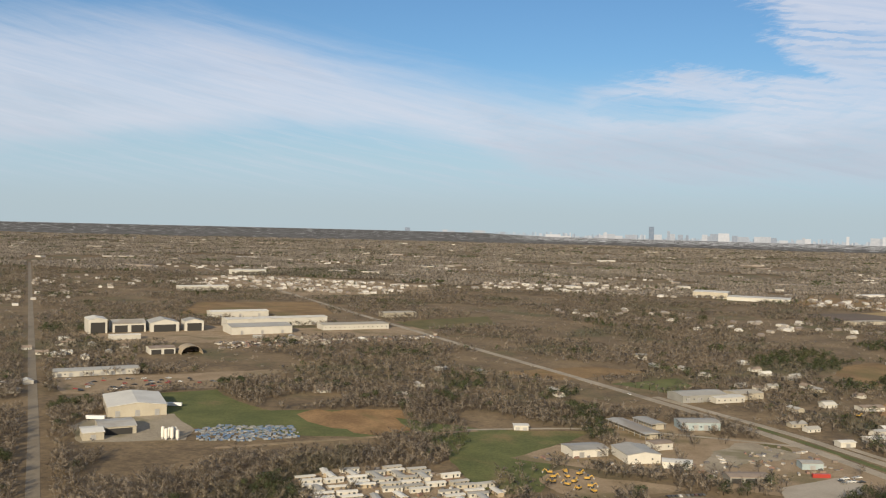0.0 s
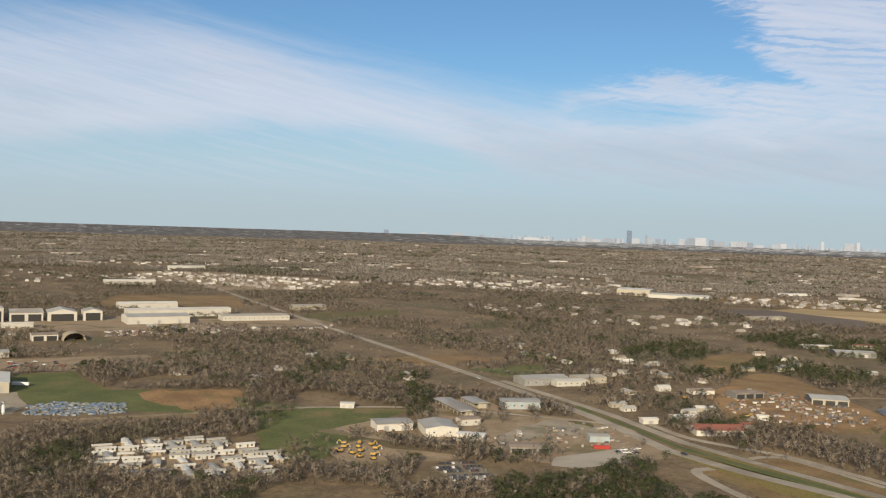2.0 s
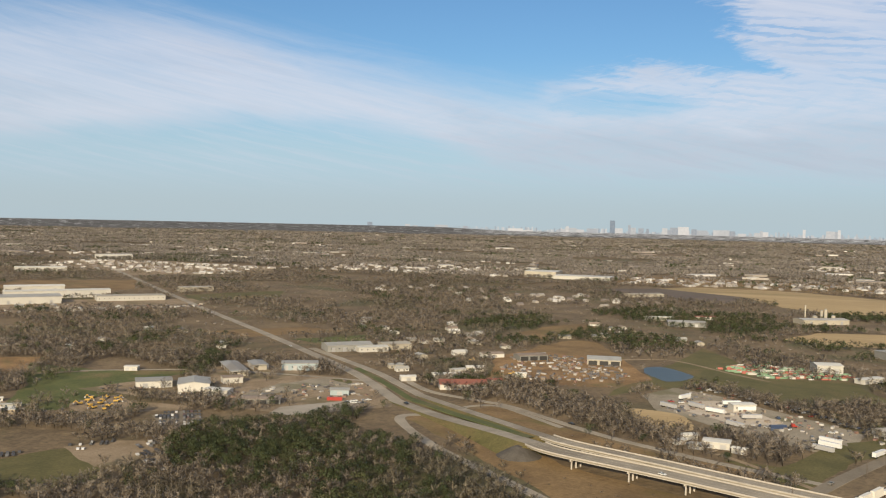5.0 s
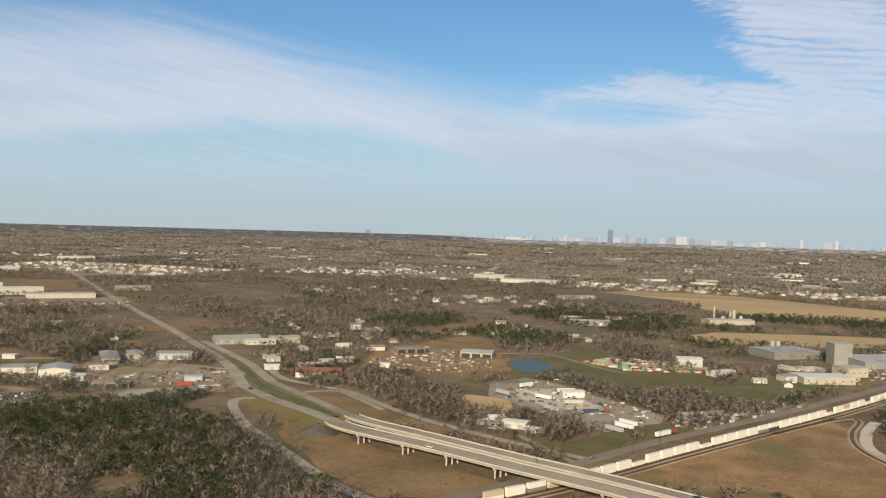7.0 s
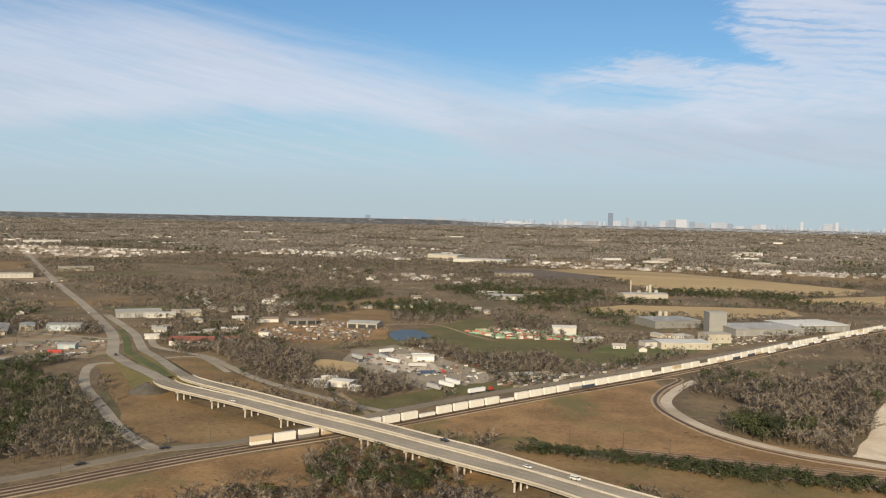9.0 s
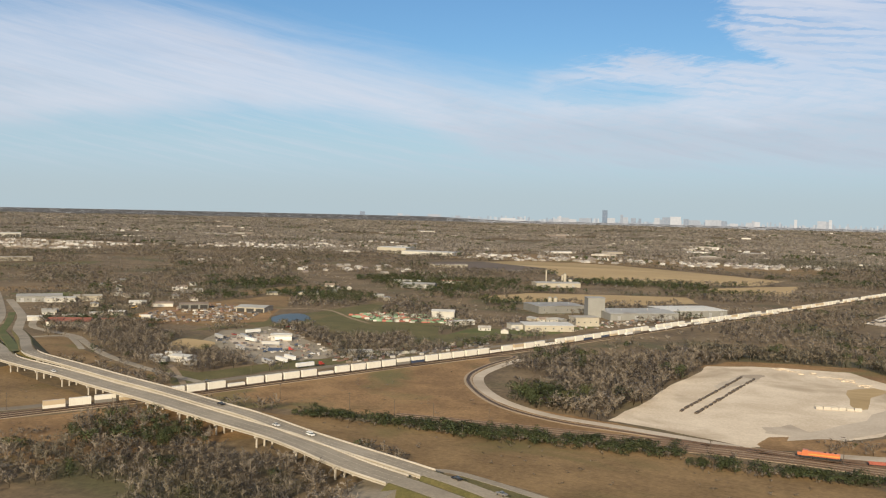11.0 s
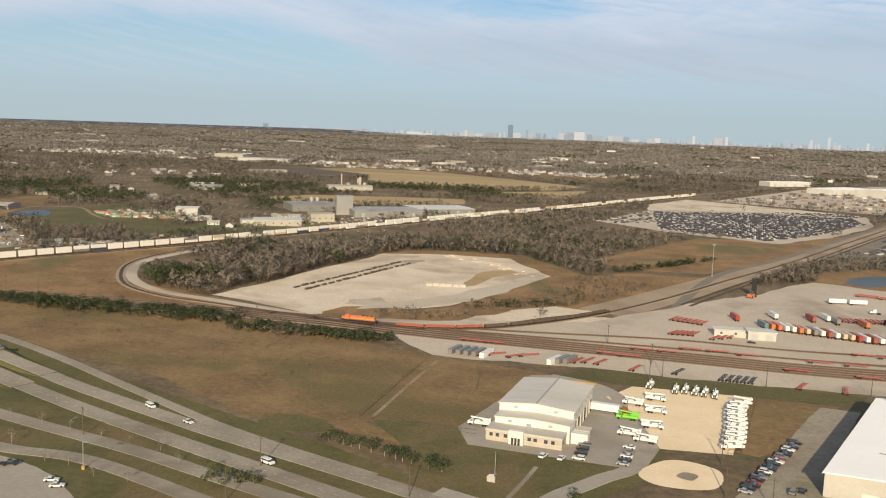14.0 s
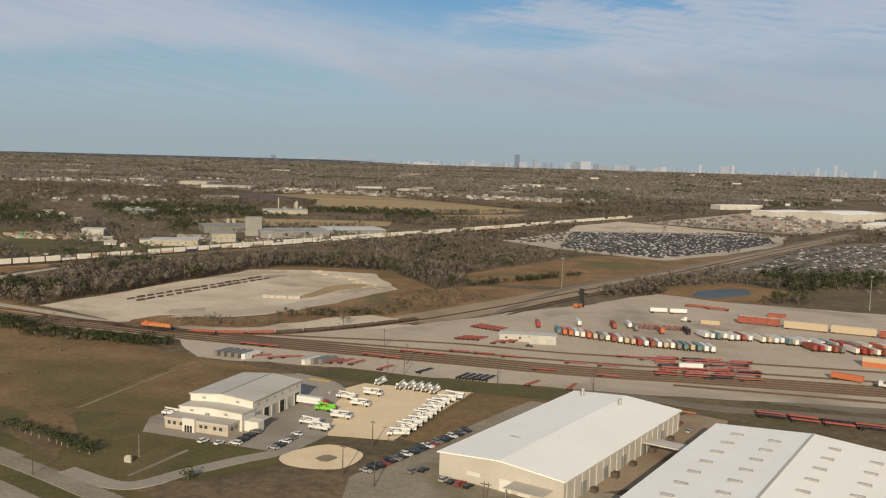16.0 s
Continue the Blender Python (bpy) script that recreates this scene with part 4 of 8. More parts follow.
def lane_marks(points, offsets, name="lane_line"):
    """Painted dashes along a road."""
    for off in offsets:
        side = offset(points, off)
        s = Shape()
        for p, q in zip(side, side[1:]):
            d = (q - p).length
            n = max(1, int(d / 6.9))
            for k in range(n):
                a, c = p.lerp(q, k / n), p.lerp(q, (k + 0.3) / n)
                w = Vector((-(q - p).y, (q - p).x, 0)).normalized() * 0.07
                s.add([(e.x, e.y, 0.1) for e in (a - w, c - w, c + w, a + w)], [(0, 1, 2, 3)])
        tagged(s.make(name, PAINT_LINE), "worn painted lane dashes on concrete", "lane line", "", "structure")


# ---- tracks ----


def offset(points, off, steps=8):
    line = smooth(points, False, steps)
    out = []
    for i, p in enumerate(line):
        d = (line[min(i + 1, len(line) - 1)] - line[max(i - 1, 0)]).normalized()
        out.append(p + Vector((-d.y, d.x, 0)) * off)
    return out


GAUGE = 1.435 * K


def track(points, off, label="steel railway track on ballast"):
    top = thing("railway_track", Matrix(), label, "railway track", "railway tracks", "structure")
    for k in (-0.5, 0.5):
        line = [p + Vector((0, 0, 0.12)) for p in offset(points, off + k * GAUGE)]
        strip(Shape(), line, -0.06, 0.06, 0.16, 0.0).make("rail", RAIL, top)
    s = Shape()
    line = [p + Vector((0, 0, 0.12)) for p in offset(points, off, 4)]
    strip(s, line, -0.75, 0.75, 0.04, 0.0).make("sleeper_bed", SLEEPERS, top, "dark sleepers in ballast")
    return line


SLEEPERS = surface("sleepers and ballast", (0.06, 0.044, 0.034), (0.12, 0.09, 0.07), None, 0.8, 6.0, 0.95)
for off in (-3.0, 0.0, 3.0):
    track(BEDS[0][0], off)
track(BEDS[1][0], 0.0)
for off in (-5.6, -3.0, -0.2, 2.6, 5.4):
    track(BEDS[2][0], off)
YARD_TRACKS = ([(470, 295), (520, 296), (570, 300), (610, 296), (660, 298), (760, 296), (850, 292)], [(640, 262), (700, 258), (780, 252), (860, 246)], [(500, 291), (560, 288), (620, 284), (670, 284), (760, 282), (850, 278)])
lane_marks([(408, 197.5), (432, 184.5), (467, 167.5), (484, 159.5), (508, 148), (560, 122)], (0.0,))
lane_marks([(408, 208), (422.5, 199.5), (461, 180), (479.5, 171.5), (503, 161), (520, 153)], (0.0,))
for pts in YARD_TRACKS:
    ribbon("rail_bed", pts, 3.0, 0.115, BALLAST, "brown ballast bed of a yard track", "railway", 0.5)
    track(pts, 0.0)
for off in (3.5, 7.0):
    CORR = [(576, 366), (603, 420), (646, 500), (707, 621), (765, 735), (845, 893)]
    track(CORR, -off)

# ---- buildings ----
WHITE_WALL = surface("white sheet metal", (0.50, 0.47, 0.41), (0.62, 0.59, 0.525), None, 0.1, 2.0, 0.6)
CREAM_WALL = surface("cream sheet metal", (0.38, 0.345, 0.285), (0.47, 0.43, 0.365), None, 0.1, 2.0, 0.65)
TAN_WALL = surface("tan brick wall", (0.33, 0.275, 0.215), (0.42, 0.36, 0.29), None, 0.4, 6.0, 0.85)
GREY_WALL = surface("grey sheet metal", (0.36, 0.35, 0.33), (0.46, 0.45, 0.43), None, 0.1, 2.0, 0.6)
BLUE_WALL = surface("pale blue sheet metal", (0.36, 0.42, 0.44), (0.48, 0.55, 0.57), None, 0.1, 2.0, 0.6)
WHITE_ROOF = surface("white roof sheet", (0.88, 0.845, 0.75), (0.94, 0.905, 0.82), None, 0.06, 1.0, 0.5)
GREY_ROOF = surface("weathered roof sheet", (0.43, 0.395, 0.325), (0.55, 0.51, 0.43), (0.37, 0.325, 0.25), 0.08, 1.5, 0.55, stretch=(70, 0.2))
BROWN_ROOF = surface("brown shingle roof", (0.17, 0.13, 0.10), (0.26, 0.21, 0.165), None, 0.2, 4.0, 0.85)
RED_ROOF = surface("dull red roof", (0.17, 0.06, 0.04), (0.24, 0.095, 0.065), None, 0.2, 3.0, 0.7)
# near black, for dark doors and for painted shade inside open fronts
DARK = plain("dark door and inside shade", (0.03, 0.028, 0.026), 0.7)
GLASS = surface("window glass", (0.035, 0.045, 0.055), (0.06, 0.07, 0.08), None, 0.5, 3.0, 0.08, spec=0.7)
STEEL = plain("grey steel", (0.36, 0.355, 0.345), 0.45, 0.5)
SHED_WHITE = surface("dusty white sheet", (0.37, 0.35, 0.305), (0.46, 0.435, 0.385), None, 0.1, 2.0, 0.6, ob_random=0.12)
SHED_CREAM = surface("dusty cream sheet", (0.28, 0.25, 0.195), (0.35, 0.315, 0.25), None, 0.1, 2.0, 0.65, ob_random=0.1)
SHED_TAN = surface("dusty tan wall", (0.25, 0.20, 0.14), (0.32, 0.265, 0.19), None, 0.3, 4.0, 0.8, ob_random=0.1)
SHED_GREY = surface("dull grey sheet", (0.165, 0.16, 0.145), (0.225, 0.22, 0.20), None, 0.1, 2.0, 0.6, ob_random=0.15)
SHED_BLUE = surface("dull blue sheet", (0.22, 0.265, 0.27), (0.29, 0.335, 0.345), None, 0.1, 2.0, 0.6)
PALE_ROOF = surface("pale roof sheet", (0.44, 0.42, 0.365), (0.56, 0.535, 0.475), None, 0.08, 1.2, 0.55, ob_random=0.12)
DULL_ROOF = surface("dull grey roof sheet", (0.25, 0.24, 0.21), (0.34, 0.325, 0.29), (0.21, 0.18, 0.14), 0.08, 1.5, 0.55, ob_random=0.15)
WHITES = {"white": SHED_WHITE, "cream": SHED_CREAM, "tan": SHED_TAN, "grey": SHED_GREY, "blue": SHED_BLUE, "clean": CREAM_WALL}
ROOFS = {"white": PALE_ROOF, "clean": WHITE_ROOF, "grey": DULL_ROOF, "brown": BROWN_ROOF, "red": RED_ROOF, "cream": SHED_CREAM, "blue": SHED_BLUE}


def hall(name, x, y, w, d, h, turn, wall, roof, label, category="warehouse", slope=0.1, along_x=True, doors=0, side_doors=0, windows=0, vents=0, group="", open_front=False):
    """A shed with a pitched roof. Front is its -y side, w wide; the ridge runs along x or along y."""
    top = thing(name, pose(x, y, 0, 0, 0, turn), label, category, group)
    span = d if along_x else w
    r = h + span / 2 * slope
    if along_x:
        body = [(-d / 2, 0), (d / 2, 0), (d / 2, h), (0, r), (-d / 2, h)]
        s = Shape().profile(body, -w / 2, w / 2)
        s.v = [(-py, px, pz) for px, py, pz in s.v]
    else:
        s = Shape().profile([(-w / 2, 0), (w / 2, 0), (w / 2, h), (0, r), (-w / 2, h)], -d / 2, d / 2)
    s.make("wall", WHITES[wall], top)
    o, t = 0.35, 0.22
    ex = span / 2 + o
    he = h - slope * o
    out = [(-ex, he + 0.03), (0, r + 0.03), (ex, he + 0.03), (ex, he + t), (0, r + t), (-ex, he + t)]
    length = (w if along_x else d) / 2 + o
    s = Shape().profile(out, -length, length)
    if along_x:
        s.v = [(-py, px, pz) for px, py, pz in s.v]
    s.make("roof", ROOFS[roof], top)
    dh = h * 0.8 if open_front else min(h * 0.72, 4.5 * K + 0.6)
    for i in range(doors):
        cx = -w / 2 + w * (i + 0.5) / doors
        dw = w / doors * 0.78 if open_front else min(4.0 * K, w / doors * 0.6)
        # an open front gets a near-black panel in place of its shaded inside
        Shape().box(cx, -d / 2 - 0.03, 0.02, dw, 0.1, dh).make("door", DARK if open_front else STEEL, top)
    for i in range(side_doors):
        cy = -d / 2 + d * (i + 0.5) / side_doors
        dw = min(4.2 * K, d / side_doors * 0.55)
        Shape().box(w / 2 + 0.03, cy, 0.02, 0.1, dw, dh).make("door", STEEL, top, "closed grey roller door")
    for i in range(windows):
        cx = -w / 2 + w * (i + 0.5) / windows
        Shape().box(cx, -d / 2 - 0.02, h * 0.42, min(1.3 * K, w / windows * 0.5), 0.08, min(1.3 * K, h * 0.3)).make("window", GLASS, top)
    for i in range(vents):
        cx, cy = -w / 2 + w * (i + 0.5) / vents, (0 if along_x else d * 0.1)
        zz = r + 0.2 if along_x else r - abs(cx) * slope + 0.2
        Shape().tube(cx, cy, zz - 0.3, 0.4, 1.0, 8).make("vent", STEEL, top)
    c, sn = math.cos(radians(turn)), math.sin(radians(turn))
    m = 1.5
    CLEAR.append(np.array([(x + c * a - sn * b, y + sn * a + c * b) for a, b in ((-w / 2 - m, -d / 2 - 3), (w / 2 + m, -d / 2 - 3), (w / 2 + m, d / 2 + m), (-w / 2 - m, d / 2 + m))]))
    return top


hall("warehouse", -493, 830, 59, 20, 5.4, 45, "white", "white", "long white metal warehouse at a field's edge", doors=3)
hall("warehouse", -421, 777, 98, 18, 7.2, 47, "white", "white", "very long white metal warehouse with roof vents", doors=4, vents=3)
hall("warehouse", -407, 719, 54, 30, 6.5, 46, "white", "grey", "white warehouse with a grey pitched roof", doors=3)
hall("hangar", -525, 652, 15, 25, 11.5, 47, "white", "white", "tall white hangar with a dark open front", "hangar", doors=1, open_front=True, along_x=False, slope=0.2)
hall("warehouse", -508, 672, 27, 25, 7.5, 45, "white", "grey", "white metal hall with a dark doorway", slope=0.2, doors=2, open_front=True)
hall("warehouse", -485, 690, 24, 25, 7.8, 45, "white", "grey", "white gabled metal hall with dark doorway", slope=0.25, along_x=False, doors=1, open_front=True)
hall("warehouse", -465, 706, 16, 18, 8.5, 45, "white", "grey", "white gabled metal shed with dark doorway", slope=0.25, along_x=False, doors=1, open_front=True)
hall("shed", -475, 625, 24, 8, 3.6, 47, "white", "white", "low white shed beside dusty yards", "shed")
hall("barn", -404, 573, 18, 15, 4.4, 47, "white", "brown", "pale open-fronted barn on dusty ground", "barn", doors=2, open_front=True)
hall("warehouse", -384, 478, 50, 13, 3.4, 46, "white", "grey", "long low white storage building", doors=8, windows=4)
hall("factory", -296, 398, 28, 36, 5.2, 42, "cream", "white", "large cream factory hall with a white roof", "factory", slope=0.12, along_x=False, doors=3, windows=3)
hall("factory_annex", -274, 355, 16, 18, 3.6, 45, "cream", "grey", "cream factory annex with a dark doorway", "factory", doors=1, open_front=True)
hall("shed", -275, 340, 9, 13, 3.4, 45, "cream", "white", "small cream shed beside a factory", "shed", doors=1)
hall("warehouse", -864, 1486, 64, 20, 7.5, 50, "white", "white", "long white building on red earth", doors=4)
hall("warehouse", -716, 1110, 68, 20, 5.6, 45, "white", "white", "long white shed with grey trim", doors=4)
hall("school", -346, 789, 64, 20, 4.6, 43, "white", "cream", "long tan flat-roofed school", "school", slope=0.02, windows=14)
hall("school", -350, 916, 37, 16, 4.6, 48, "cream", "cream", "low cream school building", "school", slope=0.02, windows=8)
hall("shed", -64, 401, 17, 12, 3.3, 36, "white", "grey", "white shed with a grey roof", "shed", doors=2)
hall("shed", -42, 402, 15, 18, 3.8, 30, "white", "grey", "white gabled workshop with a grey roof", "workshop", along_x=False, slope=0.15, windows=2)
hall("shed", -24, 394, 12, 7, 2.6, 5, "white", "white", "small white workshop in a dusty yard", "shed", doors=2)
hall("shed", -34, 425, 10, 7, 3.0, 40, "white", "brown", "small white house-like shed", "shed", windows=2)
hall("shop", -20, 477, 20, 11, 3.8, 24, "blue", "grey", "pale blue metal shop with a grey roof", "shop", doors=4, side_doors=2, windows=5)
hall("shop", -24, 558, 30, 16, 4.0, 38, "grey", "grey", "long pale blue-grey shop building", "shop", slope=0.15, doors=4, windows=6)
hall("shop", -8, 560, 20, 10, 3.0, 38, "white", "white", "low white shop front", "shop", windows=5)
hall("shop", 2, 577, 19, 13, 3.6, 40, "cream", "cream", "low yellow building beside the road", "shop", windows=3)
hall("shed", 29.1, 416.1, 9, 6, 2.6, 20, "blue", "grey", "small dull blue shed by a paved lot", "shed", slope=0.15, doors=1)
hall("shed", 3.9, 384.1, 17, 8, 2.4, 22, "grey", "brown", "low open shed with a brown roof", "shed", slope=0.1, doors=3, open_front=True)
hall("shop", -101.2, 436.8, 7, 5, 2.2, 20, "white", "white", "small white shop beside a lane", "shop", slope=0.02, doors=2)
hall("shop", 80, 456, 24, 11, 2.8, 22, "white", "red", "white building with a dull red roof", "shop", slope=0.3, doors=3, windows=5)
hall("shed", 95, 567, 19, 10, 3.2, 35, "grey", "brown", "dark open-sided shed in a scrap yard", "shed", doors=3, open_front=True)
hall("shed", 140, 570, 20, 17, 3.2, 6, "cream", "grey", "open shed with a pale grey roof", "shed", doors=3, open_front=True)
hall("warehouse", -45, 1438, 50, 46, 9.0, -4, "cream", "white", "large cream warehouse with stepped roofs", slope=0.02, windows=9, doors=4)
hall("warehouse", 22, 1410, 86, 40, 5.0, -4, "white", "white", "low pale wing of a large warehouse", slope=0.02, doors=6)
hall("shed", 130, 1118, 46, 16, 3.2, 40, "cream", "cream", "low yellow building by a dark field", "shed", windows=5)
hall("factory", 331, 668, 36, 28, 5.0, 33, "grey", "grey", "grey flat-roofed factory block", "factory", slope=0.02, windows=4, vents=3)
hall("factory_tower", 363, 646, 12, 11, 13.5, 20, "grey", "grey", "tall grey windowless factory tower block", "factory", slope=0.02)
hall("factory", 390, 654, 50, 34, 4.6, 28, "grey", "grey", "broad grey factory hall", "factory", slope=0.03, doors=4, vents=5)
hall("factory", 425, 692, 46, 34, 4.4, 31, "grey", "white", "low grey factory wing", "factory", slope=0.02, doors=5, vents=3)
hall("shop", 343, 560, 30, 18, 3.6, 20, "cream", "white", "cream office block with white annexes", "office", slope=0.02, windows=6)
hall("shop", 362, 592, 16, 12, 5.6, 30, "cream", "cream", "taller cream office block", "office", slope=0.02, windows=4)
hall("shed", 330, 560, 22, 9, 3.0, 30, "white", "grey", "white shed among parked trailers", "shed", doors=3)
hall("workshop", 269, 589, 15, 13, 5.0, 12, "white", "white", "pale green-white metal workshop", "workshop", slope=0.12, doors=2)
hall("shed", 288, 560, 18, 6, 2.5, 45, "white", "white", "long low white shed beside a workshop", "shed", doors=3)
hall("cement_works", 300, 889, 44, 18, 4.0, 25, "cream", "grey", "dusty low works building", "works", doors=3)
hall("office", 216, 452, 11, 6, 3.0, 24, "white", "white", "white portable office in a lot", "office", windows=3)
hall("warehouse", 900, 1170, 90, 60, 8.0, 45, "white", "clean", "very large cream warehouse with white roofs", slope=0.06, doors=6)
hall("warehouse", 840, 1205, 80, 36, 6.0, 45, "white", "clean", "long cream warehouse with a flat roof", slope=0.03, doors=6)
hall("warehouse", 905, 1020, 70, 24, 5.0, 62, "white", "clean", "long white loading shed", slope=0.03, doors=6)
hall("gatehouse", 592, 313, 14, 5, 2.3, 2, "white", "white", "low white yard gatehouse", "gatehouse", slope=0.02, windows=3)
hall("gatehouse", 600, 311, 9, 6, 2.8, 2, "white", "white", "white gate canopy building", "gatehouse", slope=0.02, doors=2)
hall("shed", 184, 812, 31, 18, 3.6, 8, "grey", "grey", "grey roofed shed among dark trees", "shed", doors=2)
hall("shed", 160, 850, 26, 8, 2.8, 20, "white", "white", "low white school wing in trees", "building", windows=6)
hall("shed", 200, 875, 22, 7, 2.8, 20, "white", "red", "low red-trimmed building in trees", "building", windows=6)

for x, y, w, d, turn, wall, roof in ((47.5, 466, 8, 5, 30, "white", "white"), (63, 481, 12, 6, 28, "white", "white"), (66, 499, 8, 5, 40, "white", "grey"), (73, 511, 10, 6, 20, "cream", "white"), (70, 568, 14, 8, 30, "white", "brown"), (102, 500, 6, 4, 10, "white", "white"), (92, 474, 9, 5, 25, "white", "red"), (273, 421, 11, 6, 30, "grey", "grey"), (283, 429, 8, 5, 40, "grey", "brown")):
    hall("shed", x, y, w, d, 2.3, turn, wall, roof, f"small {wall} shed with a {roof} roof", "shed", slope=0.2, doors=1, windows=1, group="small sheds")
hall("shed", 204, 373, 10, 7, 2.5, -6, "white", "white", "white metal shed beside a trailer lot", "shed", slope=0.12, doors=2)
for x, y, w, d, turn, roof in ((193, 383, 7, 4, 30, "white"), (196, 368, 6, 4, 10, "grey"), (212, 366, 5, 3.5, -20, "white"), (190, 373, 5, 3, 50, "white")):
    hall("shed", x, y, w, d, 1.9, turn, "white", roof, f"small white cabin with a {roof} roof", "shed", slope=0.2, doors=1, windows=1, group="small sheds")
hall("warehouse", 800, 1330, 70, 22, 6.0, 30, "white", "clean", "long pale warehouse at a yard's far end", slope=0.03, doors=4)


# ---- woods ----
rng = np.random.default_rng(7)


def crown_bare(seed, limbs, twigs, fat, broad=1.0):
    """A leafless tree of unit height: tapered trunk, limbs, and a haze of twigs."""
    r = random.Random(seed)
    s = Shape()
    s.tube(0, 0, -0.02, 0.016, 0.86, 3, 0.006, False)
    tips = []
    for i in range(limbs):
        a, z0 = r.uniform(0, 6.28), r.uniform(0.12, 0.45)
        reach = r.uniform(0.14, 0.30) * fat
        q = Vector((reach * math.cos(a), reach * math.sin(a), min(0.86, z0 + r.uniform(0.2, 0.45))))
        p = Vector((0, 0, z0))
        w = Vector((-math.sin(a), math.cos(a), 0.3)) * 0.009
        s.add([p - w, p + w, q], [(0, 1, 2)])
        tips += [p.lerp(q, k) for k in (0.35, 0.6, 0.8, 1.0)]
    bark = len(s.f)
    for i in range(twigs):
        p = r.choice(tips)
        d = Vector((p.x * 0.7 + r.gauss(0, 0.11), p.y * 0.7 + r.gauss(0, 0.11), r.uniform(0.02, 0.28)))
        q = p + d * r.uniform(0.5, 1.1)
        q.z = min(q.z, 1.05)
        w = Vector((r.gauss(0, 1), r.gauss(0, 1), r.gauss(0, 0.7))).normalized() * r.uniform(0.018, 0.045) * broad
        s.add([p, q + w * 1.3, q - w * 1.3], [(0, 1, 2)])
    return outward(s, bark)


def crown_leafy(seed, leaves, size, tall=1.0):
    """An evergreen of unit height: trunk and lobes of leaf clumps with gaps between."""
    r = random.Random(seed)
    s = Shape()
    s.tube(0, 0, -0.02, 0.025, 0.35, 3, 0.015, False)
    bark = len(s.f)
    lobes = [(Vector((r.gauss(0, 0.17), r.gauss(0, 0.17), r.uniform(0.24, 0.74) * tall)), r.uniform(0.17, 0.27)) for _ in range(7)]
    for i in range(leaves):
        c, rad = r.choice(lobes)
        d = Vector((r.gauss(0, 1), r.gauss(0, 1), r.gauss(0.2, 0.9))).normalized()
        p = c + d * rad * r.uniform(0.72, 1.05)
        t = d.cross(Vector((r.gauss(0, 1), r.gauss(0, 1), r.gauss(0, 1)))).normalized()
        u = (d.cross(t) + d * r.uniform(-0.5, 0.5)).normalized()
        k = size * r.uniform(0.6, 1.3)
        s.add([p + t * k, p - t * k * 0.5 + u * k * 0.8, p - t * k * 0.5 - u * k * 0.8], [(0, 1, 2)])
    return outward(s, bark)


def outward(s, bark):
    """Turns every leaf or twig to face away from the heart of the crown."""
    for i in range(bark, len(s.f)):
        a, b, c = (Vector(s.v[k]) for k in s.f[i][:3])
        mid = (a + b + c) / 3
        if (b - a).cross(c - a).dot(Vector((mid.x * 2.6, mid.y * 2.6, (mid.z - 0.42) * 1.5))) < 0:
            s.f[i] = s.f[i][::-1]
    return s, bark


def lump(seed, wide, rings=5):
    """A far crown: an uneven mound with a ragged top."""
    r = random.Random(seed)
    s = Shape()
    n = rings
    base = [(wide * math.cos(6.283 * i / n) * r.uniform(0.7, 1.2), wide * math.sin(6.283 * i / n) * r.uniform(0.7, 1.2), 0.0) for i in range(n)]
    mid = [(p[0] * r.uniform(0.8, 1.25), p[1] * r.uniform(0.8, 1.25), r.uniform(0.45, 0.75)) for p in base]
    s.add(base + mid + [(r.gauss(0, 0.1), r.gauss(0, 0.1), 1.0)], [(i, (i + 1) % n, n + (i + 1) % n, n + i) for i in range(n)] + [(n + i, n + (i + 1) % n, 2 * n) for i in range(n)])
    return s, 0


def tuft(seed, wide, cards):
    """A far crown: a loose bunch of leaning sprays with gaps between."""
    r = random.Random(seed)
    s = Shape()
    for k in range(cards):
        a = 6.283 * k / cards + r.uniform(-0.5, 0.5)
        root = Vector((wide * 0.25 * math.cos(a), wide * 0.25 * math.sin(a), r.uniform(0.0, 0.25)))
        tip = Vector((wide * r.uniform(0.35, 0.8) * math.cos(a), wide * r.uniform(0.35, 0.8) * math.sin(a), r.uniform(0.65, 1.05)))
        side = Vector((-math.sin(a), math.cos(a), r.uniform(-0.3, 0.3))) * wide * r.uniform(0.35, 0.6)
        s.add([root, tip + side, tip - side * r.uniform(0.6, 1.0)], [(0, 1, 2)])
    s.add([(wide * 0.5, 0, 0.8), (-wide * 0.3, wide * 0.45, 0.85), (-wide * 0.3, -wide * 0.45, 0.9)], [(0, 1, 2)])
    return outward(s, 0)


